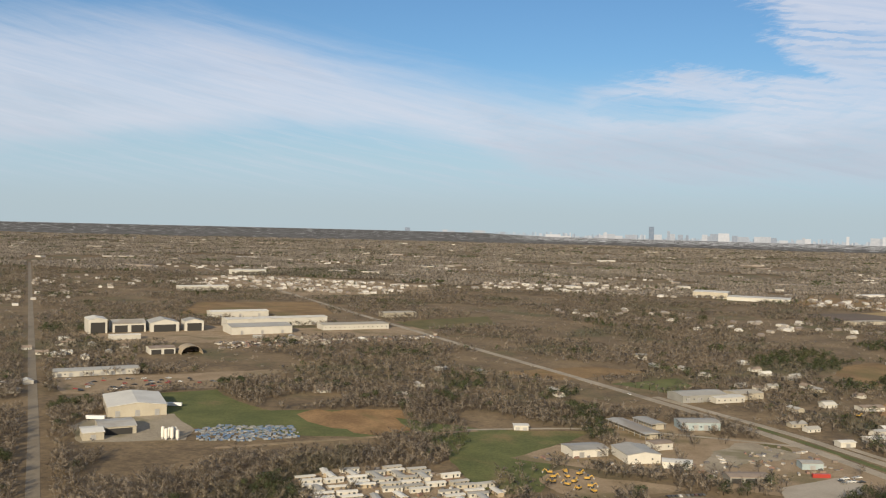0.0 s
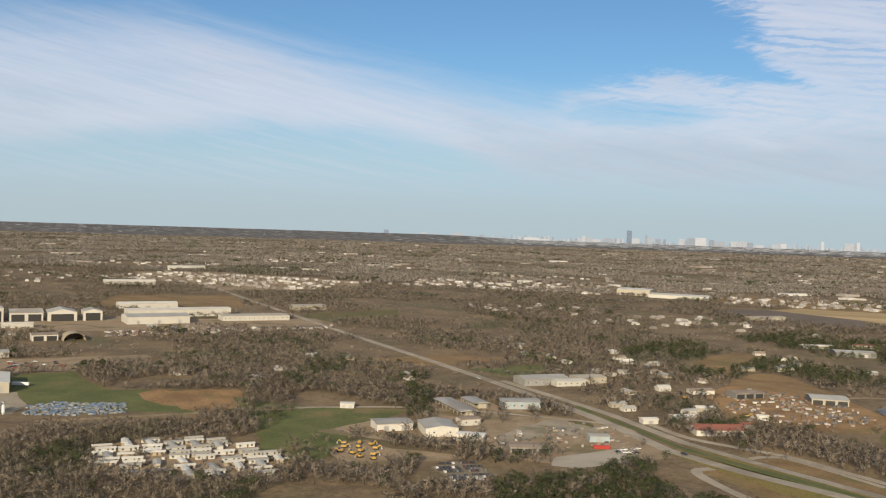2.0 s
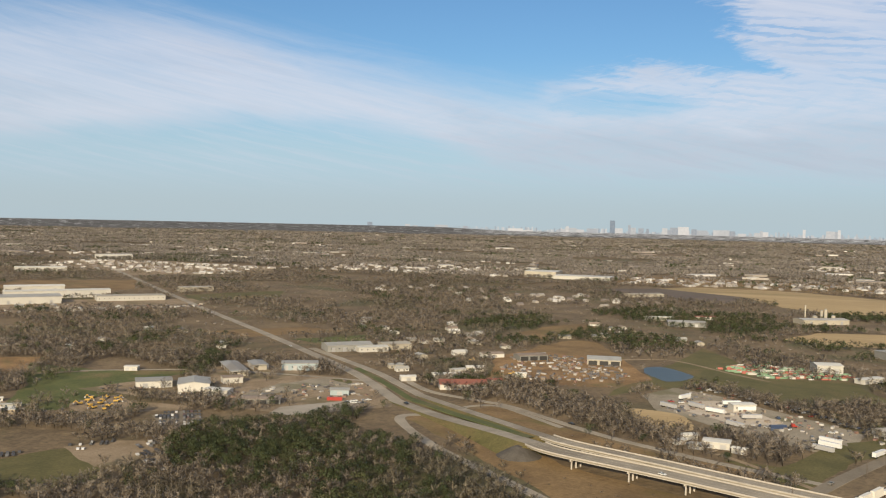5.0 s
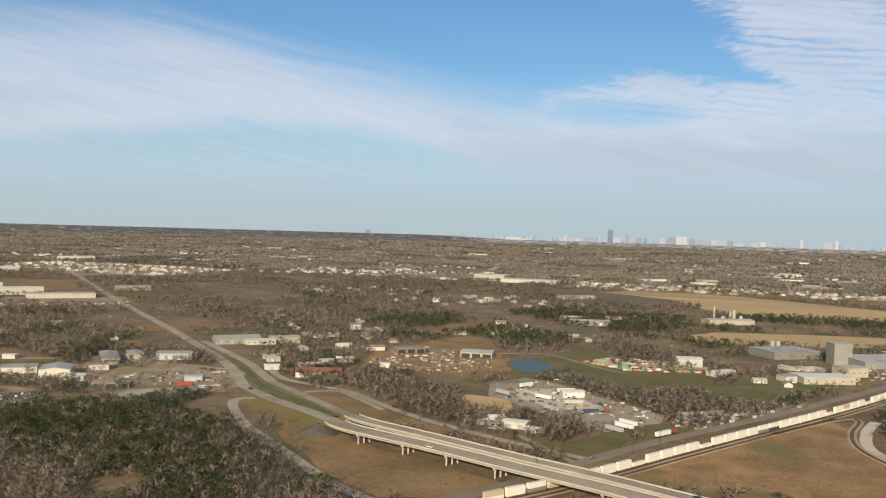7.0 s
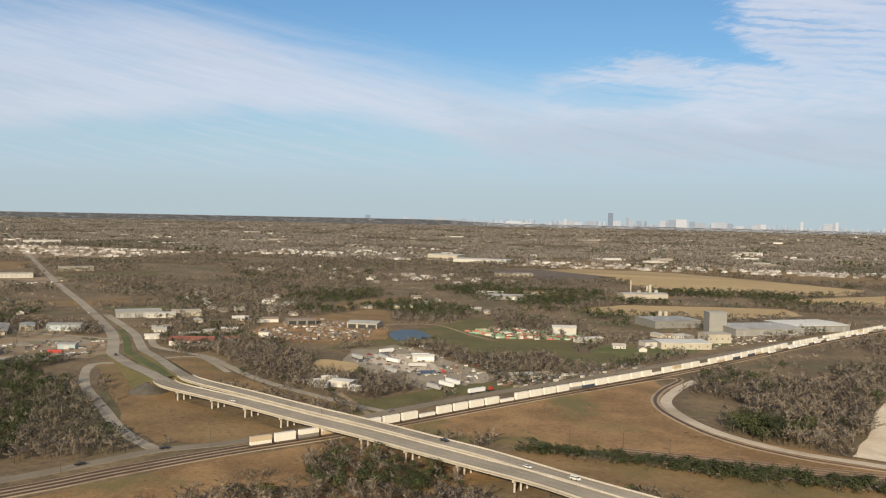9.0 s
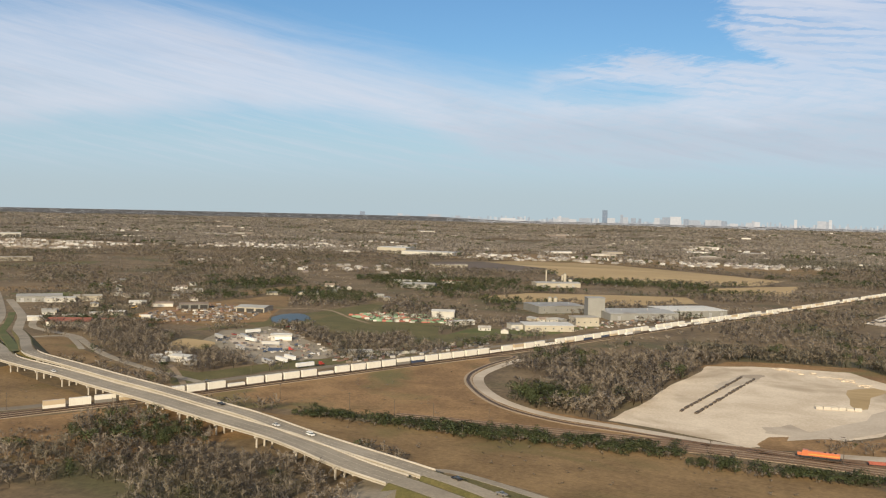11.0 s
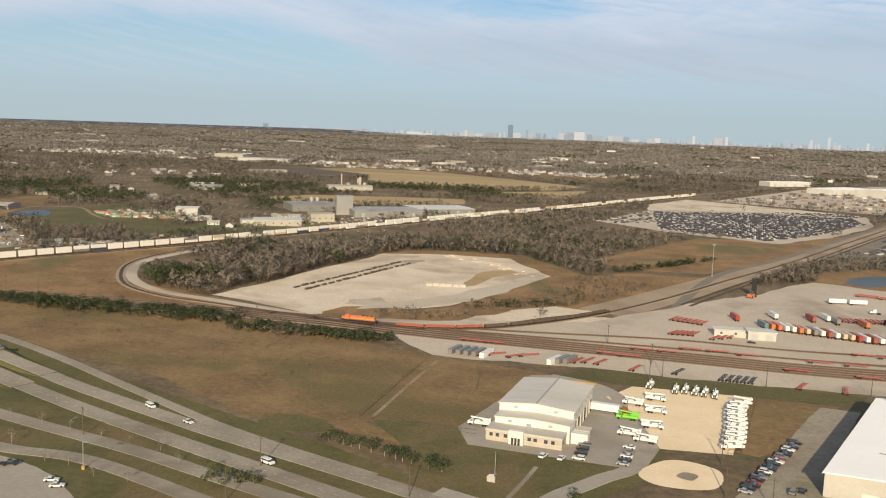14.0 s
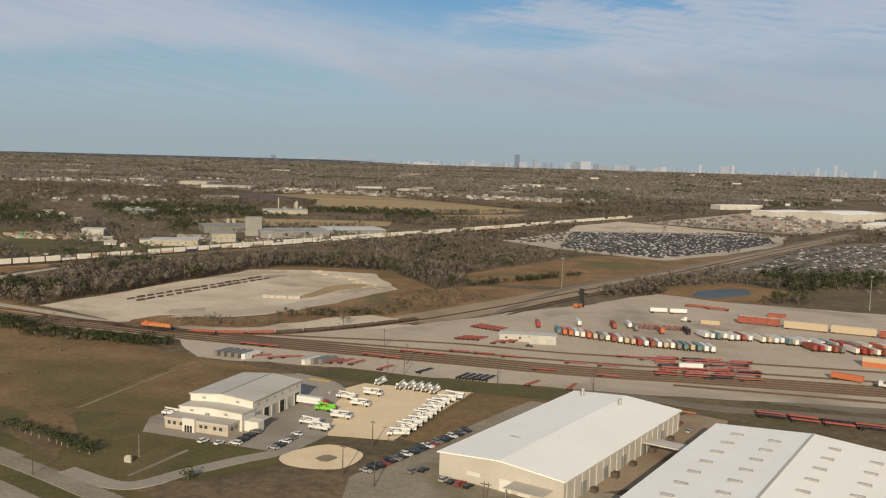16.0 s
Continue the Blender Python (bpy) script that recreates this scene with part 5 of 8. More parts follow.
def scatter(name, templates, spots, heights, widths, materials, label, category, round_light=True):
    """All the trees of a tract in one mesh of stuff."""
    verts, loops, sizes, marks, face = [], [], [], [], []
    pick = rng.integers(0, len(templates), len(spots))
    turn = rng.uniform(0, 2 * np.pi, len(spots))
    base = 0
    for k, (shape, bark) in enumerate(templates):
        mine = np.where(pick == k)[0]
        if not len(mine):
            continue
        v = np.array(shape.v)
        c, s = np.cos(turn[mine])[:, None], np.sin(turn[mine])[:, None]
        w, h = (heights[mine] * widths[mine])[:, None], heights[mine][:, None]
        x = spots[mine, 0][:, None] + (v[:, 0] * c - v[:, 1] * s) * w
        y = spots[mine, 1][:, None] + (v[:, 0] * s + v[:, 1] * c) * w
        z = spots[mine, 2][:, None] + v[:, 2] * h
        verts.append(np.stack([x, y, z], -1).reshape(-1, 3))
        # soft crowns: normals point away from the heart of the tree
        nx, ny, nz = v[:, 0] * 2.6, v[:, 1] * 2.6, (v[:, 2] - 0.42) * 1.5
        face.append(np.stack([nx * c - ny * s, nx * s + ny * c, nz + 0 * c], -1).reshape(-1, 3))
        flat = np.concatenate([np.array(q) for q in shape.f])
        count = np.array([len(q) for q in shape.f])
        mark = np.where(np.arange(len(count)) < bark, 1, 0)
        loops.append((flat[None, :] + (base + np.arange(len(mine)) * len(v))[:, None]).ravel())
        sizes.append(np.tile(count, len(mine)))
        marks.append(np.tile(mark, len(mine)))
        base += len(mine) * len(v)
    if not verts:
        return None
    verts, loops, sizes, marks = (np.concatenate(a) for a in (verts, loops, sizes, marks))
    me = bpy.data.meshes.new(name)
    me.vertices.add(len(verts))
    me.vertices.foreach_set("co", verts.astype(np.float32).ravel())
    me.loops.add(len(loops))
    me.loops.foreach_set("vertex_index", loops.astype(np.int32))
    me.polygons.add(len(sizes))
    me.polygons.foreach_set("loop_start", np.r_[0, np.cumsum(sizes)[:-1]].astype(np.int32))
    me.polygons.foreach_set("material_index", marks.astype(np.int32))
    for m in materials:
        me.materials.append(m)
    me.update(calc_edges=True)
    if round_light:
        face = np.concatenate(face) + rng.normal(0, 0.18, (len(verts), 3))
        face /= np.maximum(np.linalg.norm(face, axis=1, keepdims=True), 1e-6)
        me.normals_split_custom_set_from_vertices(face.astype(np.float32))
    return tagged(new(name, me), label, category, "", "stuff")


def inside(spots, outline):
    x, y = spots[:, 0], spots[:, 1]
    hit = np.zeros(len(spots), bool)
    lo, hi = outline.min(0), outline.max(0)
    near = np.where((x >= lo[0]) & (x <= hi[0]) & (y >= lo[1]) & (y <= hi[1]))[0]
    if not len(near):
        return hit
    px, py = x[near], y[near]
    odd = np.zeros(len(near), bool)
    a = outline
    b = np.roll(outline, -1, 0)
    for (x0, y0), (x1, y1) in zip(a, b):
        if y0 != y1:
            odd ^= ((y0 > py) != (y1 > py)) & (px < (x1 - x0) * (py - y0) / (y1 - y0) + x0)
    hit[near] = odd
    return hit


def beside(spots, line, far):
    hit = np.zeros(len(spots), bool)
    lo, hi = line.min(0) - far, line.max(0) + far
    near = np.where(((spots[:, :2] >= lo) & (spots[:, :2] <= hi)).all(1))[0]
    p = spots[near, :2]
    close = np.zeros(len(near), bool)
    for a, b in zip(line[:-1], line[1:]):
        d = b - a
        t = np.clip(((p - a) @ d) / max(d @ d, 1e-6), 0, 1)
        close |= np.hypot(*(p - a - t[:, None] * d).T) < far
    hit[near] = close
    return hit


def waves(spots, size, seed):
    """A smooth random field between about -1 and 1."""
    r = np.random.default_rng(seed)
    out = 0
    for k in range(7):
        a = r.uniform(0, 6.28)
        out = out + np.sin((np.cos(a) * spots[:, 0] + np.sin(a) * spots[:, 1]) / size * r.uniform(0.6, 1.9) * 6.28 + r.uniform(0, 6.28))
    return out / 2.7


def seeds(y0, y1, gap):
    """Jittered spots over the part of the plain that the flight overlooks."""
    left, right = -0.98 * y1 - 40, 660 + 0.36 * y1
    gx, gy = np.meshgrid(np.arange(left, right, gap), np.arange(y0, y1, gap))
    p = np.stack([gx.ravel(), gy.ravel()], 1) + rng.uniform(-0.5, 0.5, (gx.size, 2)) * gap
    p = p[(p[:, 0] > -0.98 * p[:, 1] - 40) & (p[:, 0] < 660 + 0.36 * p[:, 1])]
    return np.c_[p, np.zeros(len(p))]


def kept(spots):
    drop = np.zeros(len(spots), bool)
    for outline in CLEAR:
        drop |= inside(spots, outline)
    for line, far in LINES:
        drop |= beside(spots, line, far)
    return spots[~drop]



# ---- kinds of things: drawn in life-size metres, then brought to the place's scale ----


def paint(name, colour, rough=0.35, metal=0.0):
    return plain(name, colour, rough, metal, 0.06, 0.6)


TYRE = plain("tyre rubber", (0.025, 0.025, 0.025), 0.9)
CAR_PAINT = {
    "white": paint("white paint", (0.58, 0.57, 0.54)),
    "black": paint("black paint", (0.02, 0.02, 0.022)),
    "grey": paint("grey paint", (0.17, 0.158, 0.14)),
    "silver": paint("silver paint", (0.36, 0.35, 0.335), 0.4, 0.1),
    "red": paint("red paint", (0.28, 0.04, 0.03)),
    "blue": paint("blue paint", (0.035, 0.05, 0.09)),
    "tan": paint("tan paint", (0.42, 0.33, 0.22)),
    "orange": paint("orange paint", (0.42, 0.13, 0.055)),
    "green": paint("lime green paint", (0.16, 0.48, 0.04)),
    "yellow": paint("machine yellow paint", (0.40, 0.25, 0.06)),
    "rust": plain("rust red steel", (0.25, 0.07, 0.045), 0.7, 0.0, 0.3),
    "chassis": plain("faded red steel", (0.30, 0.072, 0.052), 0.6, 0.0, 0.25),
    "brown": plain("dark brown steel", (0.085, 0.06, 0.045), 0.7, 0.0, 0.25),
    "cream": plain("cream white steel", (0.60, 0.56, 0.48), 0.5, 0.0, 0.08),
    "teal": paint("dull teal paint", (0.10, 0.17, 0.17)),
}


def piece(shape, name, material, parent, label=""):
    shape.v = [(x * K, y * K, z * K) for x, y, z in shape.v]
    return shape.make(name, material, parent, label)


SHELF = {}


def stock(key, make):
    """The first of each kind is the one that stands; the rest are copies."""
    return SHELF.setdefault(key, make)


def put(key, x, y, turn=0.0, z=0.0, label="", group=""):
    """Stands one thing of a kind at a place."""
    entry = SHELF[key]
    m = pose(x, y, z, 0, 0, turn)
    if callable(entry):
        ob = entry()
        SHELF[key] = ob
        ob.matrix_world = m
    else:
        ob = copy_thing(entry, m)
    if label:
        ob["label"] = label
    if group:
        ob["group"] = group
    return ob


def wheels(parent, spots, r, w):
    for x, y in spots:
        piece(Shape().wheel(x, y, r, r, w), "wheel", TYRE, parent)


def car_maker(colour, style):
    def make():
        top = thing(style, Matrix(), f"{colour} {style.replace('_', ' ')} standing on the ground", "car", "cars")
        c = CAR_PAINT[colour]
        if style == "car":
            body = [(-2.3, 0.35), (2.3, 0.35), (2.3, 0.72), (1.2, 0.9), (0.5, 0.92), (-1.5, 0.95), (-2.3, 0.9)]
            roof, glass = [(-1.25, 1.42), (0.05, 1.42), (0.0, 1.47), (-1.2, 1.47)], [(-1.75, 0.93), (0.75, 0.9), (0.08, 1.42), (-1.28, 1.42)]
        elif style == "pickup_truck":
            body = [(-2.8, 0.5), (2.8, 0.5), (2.8, 1.05), (1.3, 1.15), (-0.7, 1.15), (-0.7, 0.95), (-2.7, 0.95), (-2.7, 1.15), (-2.8, 1.15)]
            roof, glass = [(-0.6, 1.78), (0.5, 1.78), (0.45, 1.84), (-0.55, 1.84)], [(-0.72, 1.15), (1.2, 1.13), (0.52, 1.78), (-0.62, 1.78)]
        elif style == "van":
            body = [(-2.6, 0.4), (2.6, 0.4), (2.6, 1.0), (2.0, 1.2), (-2.6, 1.2)]
            roof, glass = [(-2.55, 1.7), (1.2, 1.7), (1.1, 2.0), (-2.5, 2.0)], [(-2.55, 1.2), (1.95, 1.18), (1.22, 1.7), (-2.55, 1.7)]
        else:
            body = [(-2.35, 0.45), (2.35, 0.45), (2.35, 0.95), (1.2, 1.08), (-2.35, 1.08)]
            roof, glass = [(-2.0, 1.65), (0.4, 1.65), (0.35, 1.72), (-1.95, 1.72)], [(-2.25, 1.08), (1.1, 1.06), (0.42, 1.65), (-2.05, 1.65)]
        half = 0.92 if style == "car" else 1.0
        piece(Shape().profile(body, -half, half), "body", c, top)
        piece(Shape().profile(glass, -half * 0.86, half * 0.86), "window", GLASS, top, "dark window glass")
        piece(Shape().profile(roof, -half * 0.84, half * 0.84), "roof", c, top)
        a = 1.4 if style == "car" else 1.6
        wheels(top, [(sx * a, sy * half) for sx in (-1, 1) for sy in (-1, 1)], 0.36, 0.22)
        return top

    return make


for colour in ("white", "black", "grey", "silver", "red", "blue"):
    for style in ("car", "sport_utility", "pickup_truck"):
        stock((style, colour), car_maker(colour, style))
stock(("van", "white"), car_maker("white", "van"))


def bucket_truck_maker(colour, lifted):
    def make():
        top = thing("bucket_truck", Matrix(), f"{colour} utility bucket truck with a folded boom", "utility truck", "utility trucks")
        c = CAR_PAINT[colour]
        piece(Shape().box(-0.4, 0, 0.7, 8.4, 0.9, 0.35), "chassis", TYRE, top)
        cab = [(2.0, 0.75), (4.2, 0.75), (4.2, 1.7), (3.3, 1.85), (2.95, 2.65), (2.0, 2.7)]
        piece(Shape().profile(cab, -1.15, 1.15), "cab", c, top)
        piece(Shape().profile([(3.32, 1.88), (3.36, 1.88), (3.02, 2.6), (2.98, 2.6)], -1.0, 1.0), "windscreen", GLASS, top)
        piece(Shape().profile([(2.2, 1.85), (3.1, 1.85), (2.85, 2.5), (2.2, 2.5)], -1.17, 1.17), "window", GLASS, top)
        piece(Shape().box(-1.6, 0, 1.05, 6.6, 0.75, 0.5), "bed", CAR_PAINT["grey"], top)
        for side in (-1, 1):
            piece(Shape().box(-1.6, side * 0.95, 0.95, 6.4, 0.5, 1.05), "locker", c, top)
        piece(Shape().tube(-1.2, 0, 1.5, 0.45, 1.0, 8), "turret", CAR_PAINT["grey"], top)
        tip = (3.2, 0.1, 3.3 + lifted) if lifted < 2 else (1.5, 0.1, 3.3 + lifted)
        piece(Shape().beam((-4.4, 0.1, 2.95), tip, 0.45, 0.5), "boom", c, top)
        piece(Shape().beam((-1.2, 0, 2.4), (-4.2, 0.1, 2.75), 0.4, 0.4), "boom", c, top)
        piece(Shape().box(-4.7, 0.1, 2.5, 0.8, 1.0, 1.0), "bucket", c, top)
        wheels(top, [(3.1, -1.0), (3.1, 1.0), (-2.2, -1.0), (-2.2, 1.0), (-3.4, -1.0), (-3.4, 1.0)], 0.5, 0.4)
        return top

    return make


stock(("bucket_truck", "white"), bucket_truck_maker("white", 0.0))
stock(("bucket_truck", "white_high"), bucket_truck_maker("white", 1.0))
stock(("bucket_truck", "green"), bucket_truck_maker("green", 0.3))


def tractor_maker(colour):
    def make():
        top = thing("tractor_unit", Matrix(), f"{colour} semi-truck tractor unit", "truck", "trucks")
        c = CAR_PAINT[colour]
        piece(Shape().box(0, 0, 0.75, 6.6, 0.9, 0.3), "chassis", TYRE, top)
        piece(Shape().profile([(-0.6, 1.0), (2.0, 1.0), (1.75, 2.2), (1.3, 3.3), (-0.6, 3.6)], -1.2, 1.2), "cab", c, top)
        piece(Shape().profile([(2.0, 0.9), (3.4, 0.9), (3.4, 1.8), (2.0, 2.1)], -1.0, 1.0), "hood", c, top)
        piece(Shape().profile([(1.8, 2.2), (1.84, 2.2), (1.45, 3.1), (1.4, 3.1)], -1.05, 1.05), "windscreen", GLASS, top)
        wheels(top, [(2.6, -1.05), (2.6, 1.05), (-1.8, -1.05), (-1.8, 1.05), (-3.0, -1.05), (-3.0, 1.05)], 0.52, 0.4)
        return top

    return make


def trailer_maker(colour):
    def make():
        top = thing("box_trailer", Matrix(), f"{colour} box trailer on its wheels", "trailer", "box trailers")
        c = CAR_PAINT[colour]
        piece(Shape().box(0, 0, 1.15, 16.0, 2.6, 2.85), "box", c, top)
        piece(Shape().box(0, 0, 0.95, 15.6, 1.1, 0.2), "underframe", TYRE, top)
        for side in (-1, 1):
            piece(Shape().box(5.0, side * 0.8, 0.02, 0.15, 0.15, 0.95), "landing_leg", STEEL, top)
        wheels(top, [(-5.4, -1.05), (-5.4, 1.05), (-6.6, -1.05), (-6.6, 1.05)], 0.5, 0.4)
        return top

    return make


def container_maker(colour, length=12.2, chassis=True):
    def make():
        what = "shipping container on a road chassis" if chassis else "shipping container"
        top = thing("shipping_container", Matrix(), f"{colour} {what} standing in a yard", "container", "containers")
        c = CAR_PAINT[colour]
        z = 1.25 if chassis else 0.0
        wave = [(-length / 2 + k * length / 18, 1.22 - 0.07 * (k % 2)) for k in range(19)]
        piece(Shape().prism(wave[::-1] + [(x, -y) for x, y in wave], z, z + 2.75), "shell", c, top)
        piece(Shape().box(-length / 2 - 0.03, 0, z + 0.1, 0.08, 2.3, 2.5), "end_door", c, top)
        if chassis:
            piece(Shape().box(0, 0, 0.95, length, 0.9, 0.25), "chassis", CAR_PAINT["chassis"], top)
            wheels(top, [(-4.0, -1.0), (-4.0, 1.0), (-5.2, -1.0), (-5.2, 1.0)], 0.5, 0.4)
        return top

    return make


for colour in ("white", "cream", "red", "orange", "teal", "tan", "grey", "rust", "blue", "black"):
    stock(("container", colour), container_maker(colour))
    stock(("box", colour), container_maker(colour, 12.6, False))
for colour in ("white", "orange", "silver", "red"):
    stock(("trailer", colour), trailer_maker(colour))
for colour in ("white", "red", "black"):
    stock(("tractor", colour), tractor_maker(colour))


def chassis_maker(colour):
    def make():
        top = thing("container_chassis", Matrix(), "empty faded red container chassis" if colour == "chassis" else "empty dark container chassis", "chassis", "container chassis")
        c = CAR_PAINT[colour]
        frame_shape = Shape()
        for side in (-1, 1):
            frame_shape.beam((-6.1, side * 0.5, 1.1), (6.1, side * 0.5, 1.1), 0.22, 0.35)
        for x in (-5.9, -3.0, 0.0, 3.0, 5.9):
            frame_shape.box(x, 0, 0.98, 0.3, 2.4, 0.22)
        piece(frame_shape, "welded_frame", c, top)
        wheels(top, [(-4.0, -1.0), (-4.0, 1.0), (-5.2, -1.0), (-5.2, 1.0)], 0.5, 0.4)
        return top

    return make


for colour in ("chassis", "black", "orange"):
    stock(("chassis", colour), chassis_maker(colour))


def wagon_maker(kind, colour):
    def make():
        names = {"well_car": "low railway well wagon", "flat_wagon": "low flat railway wagon", "boxcar": "tall boxed railway car wagon"}
        length = {"well_car": 14.6, "flat_wagon": 17.0, "boxcar": 27.5}[kind]
        top = thing(kind, Matrix(), f"{colour} {names[kind]} on the track", "rail wagon", "rail wagons")
        c = CAR_PAINT[colour]
        if kind == "boxcar":
            piece(Shape().profile([(-1.5, 1.0), (1.5, 1.0), (1.5, 5.2), (0.9, 5.6), (-0.9, 5.6), (-1.5, 5.2)], -length / 2, length / 2), "body", c, top).rotation_euler = (0, 0, radians(90))
            for k in range(14):
                piece(Shape().box(-length / 2 + 1 + k * (length - 2) / 13, 0, 1.1, 0.15, 3.1, 4.0), "rib", c, top)
            piece(Shape().box(0, 0, 5.55, length - 0.6, 1.6, 0.12), "roof_walk", CAR_PAINT["white"], top)
        elif kind == "well_car":
            for side in (-1, 1):
                piece(Shape().box(0, side * 1.35, 0.5, length - 1.6, 0.14, 0.9), "side_sill", c, top)
            for e in (-1, 1):
                piece(Shape().box(e * (length / 2 - 0.8), 0, 0.9, 1.8, 2.4, 0.35), "end_platform", c, top)
        else:
            piece(Shape().box(0, 0, 1.0, length - 0.8, 2.8, 0.35), "deck", c, top)
            for side in (-1, 1):
                piece(Shape().box(0, side * 1.35, 1.34, length - 1.0, 0.1, 0.7), "side_board", c, top)
        for e in (-1, 1):
            bogie = piece(Shape().box(e * (length / 2 - 1.6), 0, 0.35, 2.2, 2.0, 0.4), "bogie", TYRE, top)
            if kind == "well_car":
                continue
            for dx in (-0.85, 0.85):
                for dy in (-0.75, 0.75):
                    piece(Shape().wheel(e * (length / 2 - 1.6) + dx, dy, 0.45, 0.45, 0.14), "wheel", RAIL, bogie)
        return top

    return make


stock(("well_car", "brown"), wagon_maker("well_car", "brown"))
stock(("flat_wagon", "rust"), wagon_maker("flat_wagon", "rust"))
stock(("flat_wagon", "brown"), wagon_maker("flat_wagon", "brown"))
stock(("flat_wagon", "black"), wagon_maker("flat_wagon", "black"))
stock(("boxcar", "rust"), wagon_maker("boxcar", "rust"))
stock(("boxcar", "tan"), wagon_maker("boxcar", "tan"))


def locomotive_maker():
    top = thing("locomotive", Matrix(), "orange and yellow diesel locomotive on the spur", "locomotive", "locomotives")
    c, y = CAR_PAINT["orange"], CAR_PAINT["yellow"]
    piece(Shape().box(0, 0, 1.1, 22, 3.0, 0.5), "frame", TYRE, top)
    piece(Shape().box(-2.5, 0, 1.6, 15.5, 2.0, 2.5), "hood", c, top)
    piece(Shape().box(-2.5, 0, 2.3, 15.6, 2.06, 0.5), "stripe", y, top, "yellow stripe")
    piece(Shape().profile([(5.3, 1.6), (8.6, 1.6), (8.6, 3.2), (8.0, 4.5), (5.3, 4.6)], -1.5, 1.5), "cab", c, top)
    piece(Shape().profile([(8.6, 3.3), (8.65, 3.3), (8.1, 4.3), (8.05, 4.3)], -1.3, 1.3), "windscreen", GLASS, top)
    piece(Shape().box(9.6, 0, 1.6, 2.0, 1.6, 1.5), "nose", c, top)
    for k in range(3):
        piece(Shape().tube(-8 + 2.6 * k, 0, 4.1, 0.75, 0.25, 10), "fan", TYRE, top)
    for e in (-1, 1):
        bogie = piece(Shape().box(e * 6.6, 0, 0.4, 5.0, 2.2, 0.7), "bogie", TYRE, top)
        for dx in (-1.8, 0, 1.8):
            for dy in (-0.75, 0.75):
                piece(Shape().wheel(e * 6.6 + dx, dy, 0.52, 0.52, 0.16), "wheel", RAIL, bogie)
    piece(Shape().box(0, 0, 0.35, 6, 2.6, 0.75), "fuel_tank", TYRE, top)
    return top


stock(("locomotive", "orange"), locomotive_maker)
WOOD_POLE = plain("weathered pole wood", (0.085, 0.066, 0.05), 0.9)


def pole_maker():
    top = thing("utility_pole", Matrix(), "brown wooden utility pole with a crossarm", "utility pole", "utility poles")
    piece(Shape().tube(0, 0, -0.3, 0.2, 11.3, 6, 0.13), "pole", WOOD_POLE, top)
    piece(Shape().box(0, 0, 10.0, 0.16, 2.6, 0.18), "crossarm", WOOD_POLE, top)
    return top


def mast_maker():
    top = thing("light_mast", Matrix(), "tall pale steel lighting mast", "light mast", "light masts")
    piece(Shape().tube(0, 0, 0, 0.32, 27, 8, 0.16), "mast", STEEL, top)
    piece(Shape().tube(0, 0, 26.6, 1.3, 0.25, 10), "ring", STEEL, top)
    piece(Shape().tube(0, 0, 0, 0.7, 0.6, 8), "base", CONCRETE, top)
    for k in range(4):
        a = k * 1.571
        piece(Shape().box(1.3 * math.cos(a), 1.3 * math.sin(a), 26.3, 0.6, 0.6, 0.35), "floodlight", STEEL, top)
    return top


stock(("pole", ""), pole_maker)
stock(("mast", ""), mast_maker)


def house_maker(wall, roof, w, d, h, slope, name, label):
    def make():
        top = thing(name, Matrix(), label, "house" if name == "house" else "mobile home", "houses" if name == "house" else "mobile homes")
        piece(Shape().profile([(-d / 2, 0), (d / 2, 0), (d / 2, h), (0, h + d / 2 * slope), (-d / 2, h)], -w / 2, w / 2), "wall", WHITES[wall], top).rotation_euler = (0, 0, radians(90))
        e = d / 2 + 0.5
        r = h + d / 2 * slope
        he = h - 0.5 * slope
        piece(Shape().profile([(-e, he + 0.05), (0, r + 0.05), (e, he + 0.05), (e, he + 0.3), (0, r + 0.3), (-e, he + 0.3)], -w / 2 - 0.5, w / 2 + 0.5), "roof", ROOFS[roof], top).rotation_euler = (0, 0, radians(90))
        piece(Shape().box(w * 0.1, -d / 2 - 0.03, 0.1, 1.0, 0.1, 2.05), "door", DARK, top)
        for k in (-0.32, 0.34):
            piece(Shape().box(w * k, -d / 2 - 0.03, 0.95, 1.5, 0.1, 1.2), "window", GLASS, top)
        return top

    return make


HOUSES = (
    ("white", "grey", 13, 8, 2.9, 0.45), ("white", "brown", 15, 9, 3.0, 0.5), ("white", "white", 14, 10, 3.2, 0.4),
    ("white", "brown", 12, 8, 2.9, 0.5), ("grey", "grey", 14, 8, 2.9, 0.4), ("cream", "grey", 16, 9, 3.2, 0.3),
)
for i, (wall, roof, w, d, h, slope) in enumerate(HOUSES):
    stock(("house", i), house_maker(wall, roof, w, d, h, slope, "house", f"small {wall} house with a {roof} gabled roof"))
for i, (wall, roof) in enumerate((("white", "grey"), ("white", "white"), ("cream", "grey"), ("tan", "white"))):
    stock(("home", i), house_maker(wall, roof, 13, 4.2, 2.6, 0.22, "mobile_home", f"long {wall} mobile home with a {roof} roof"))


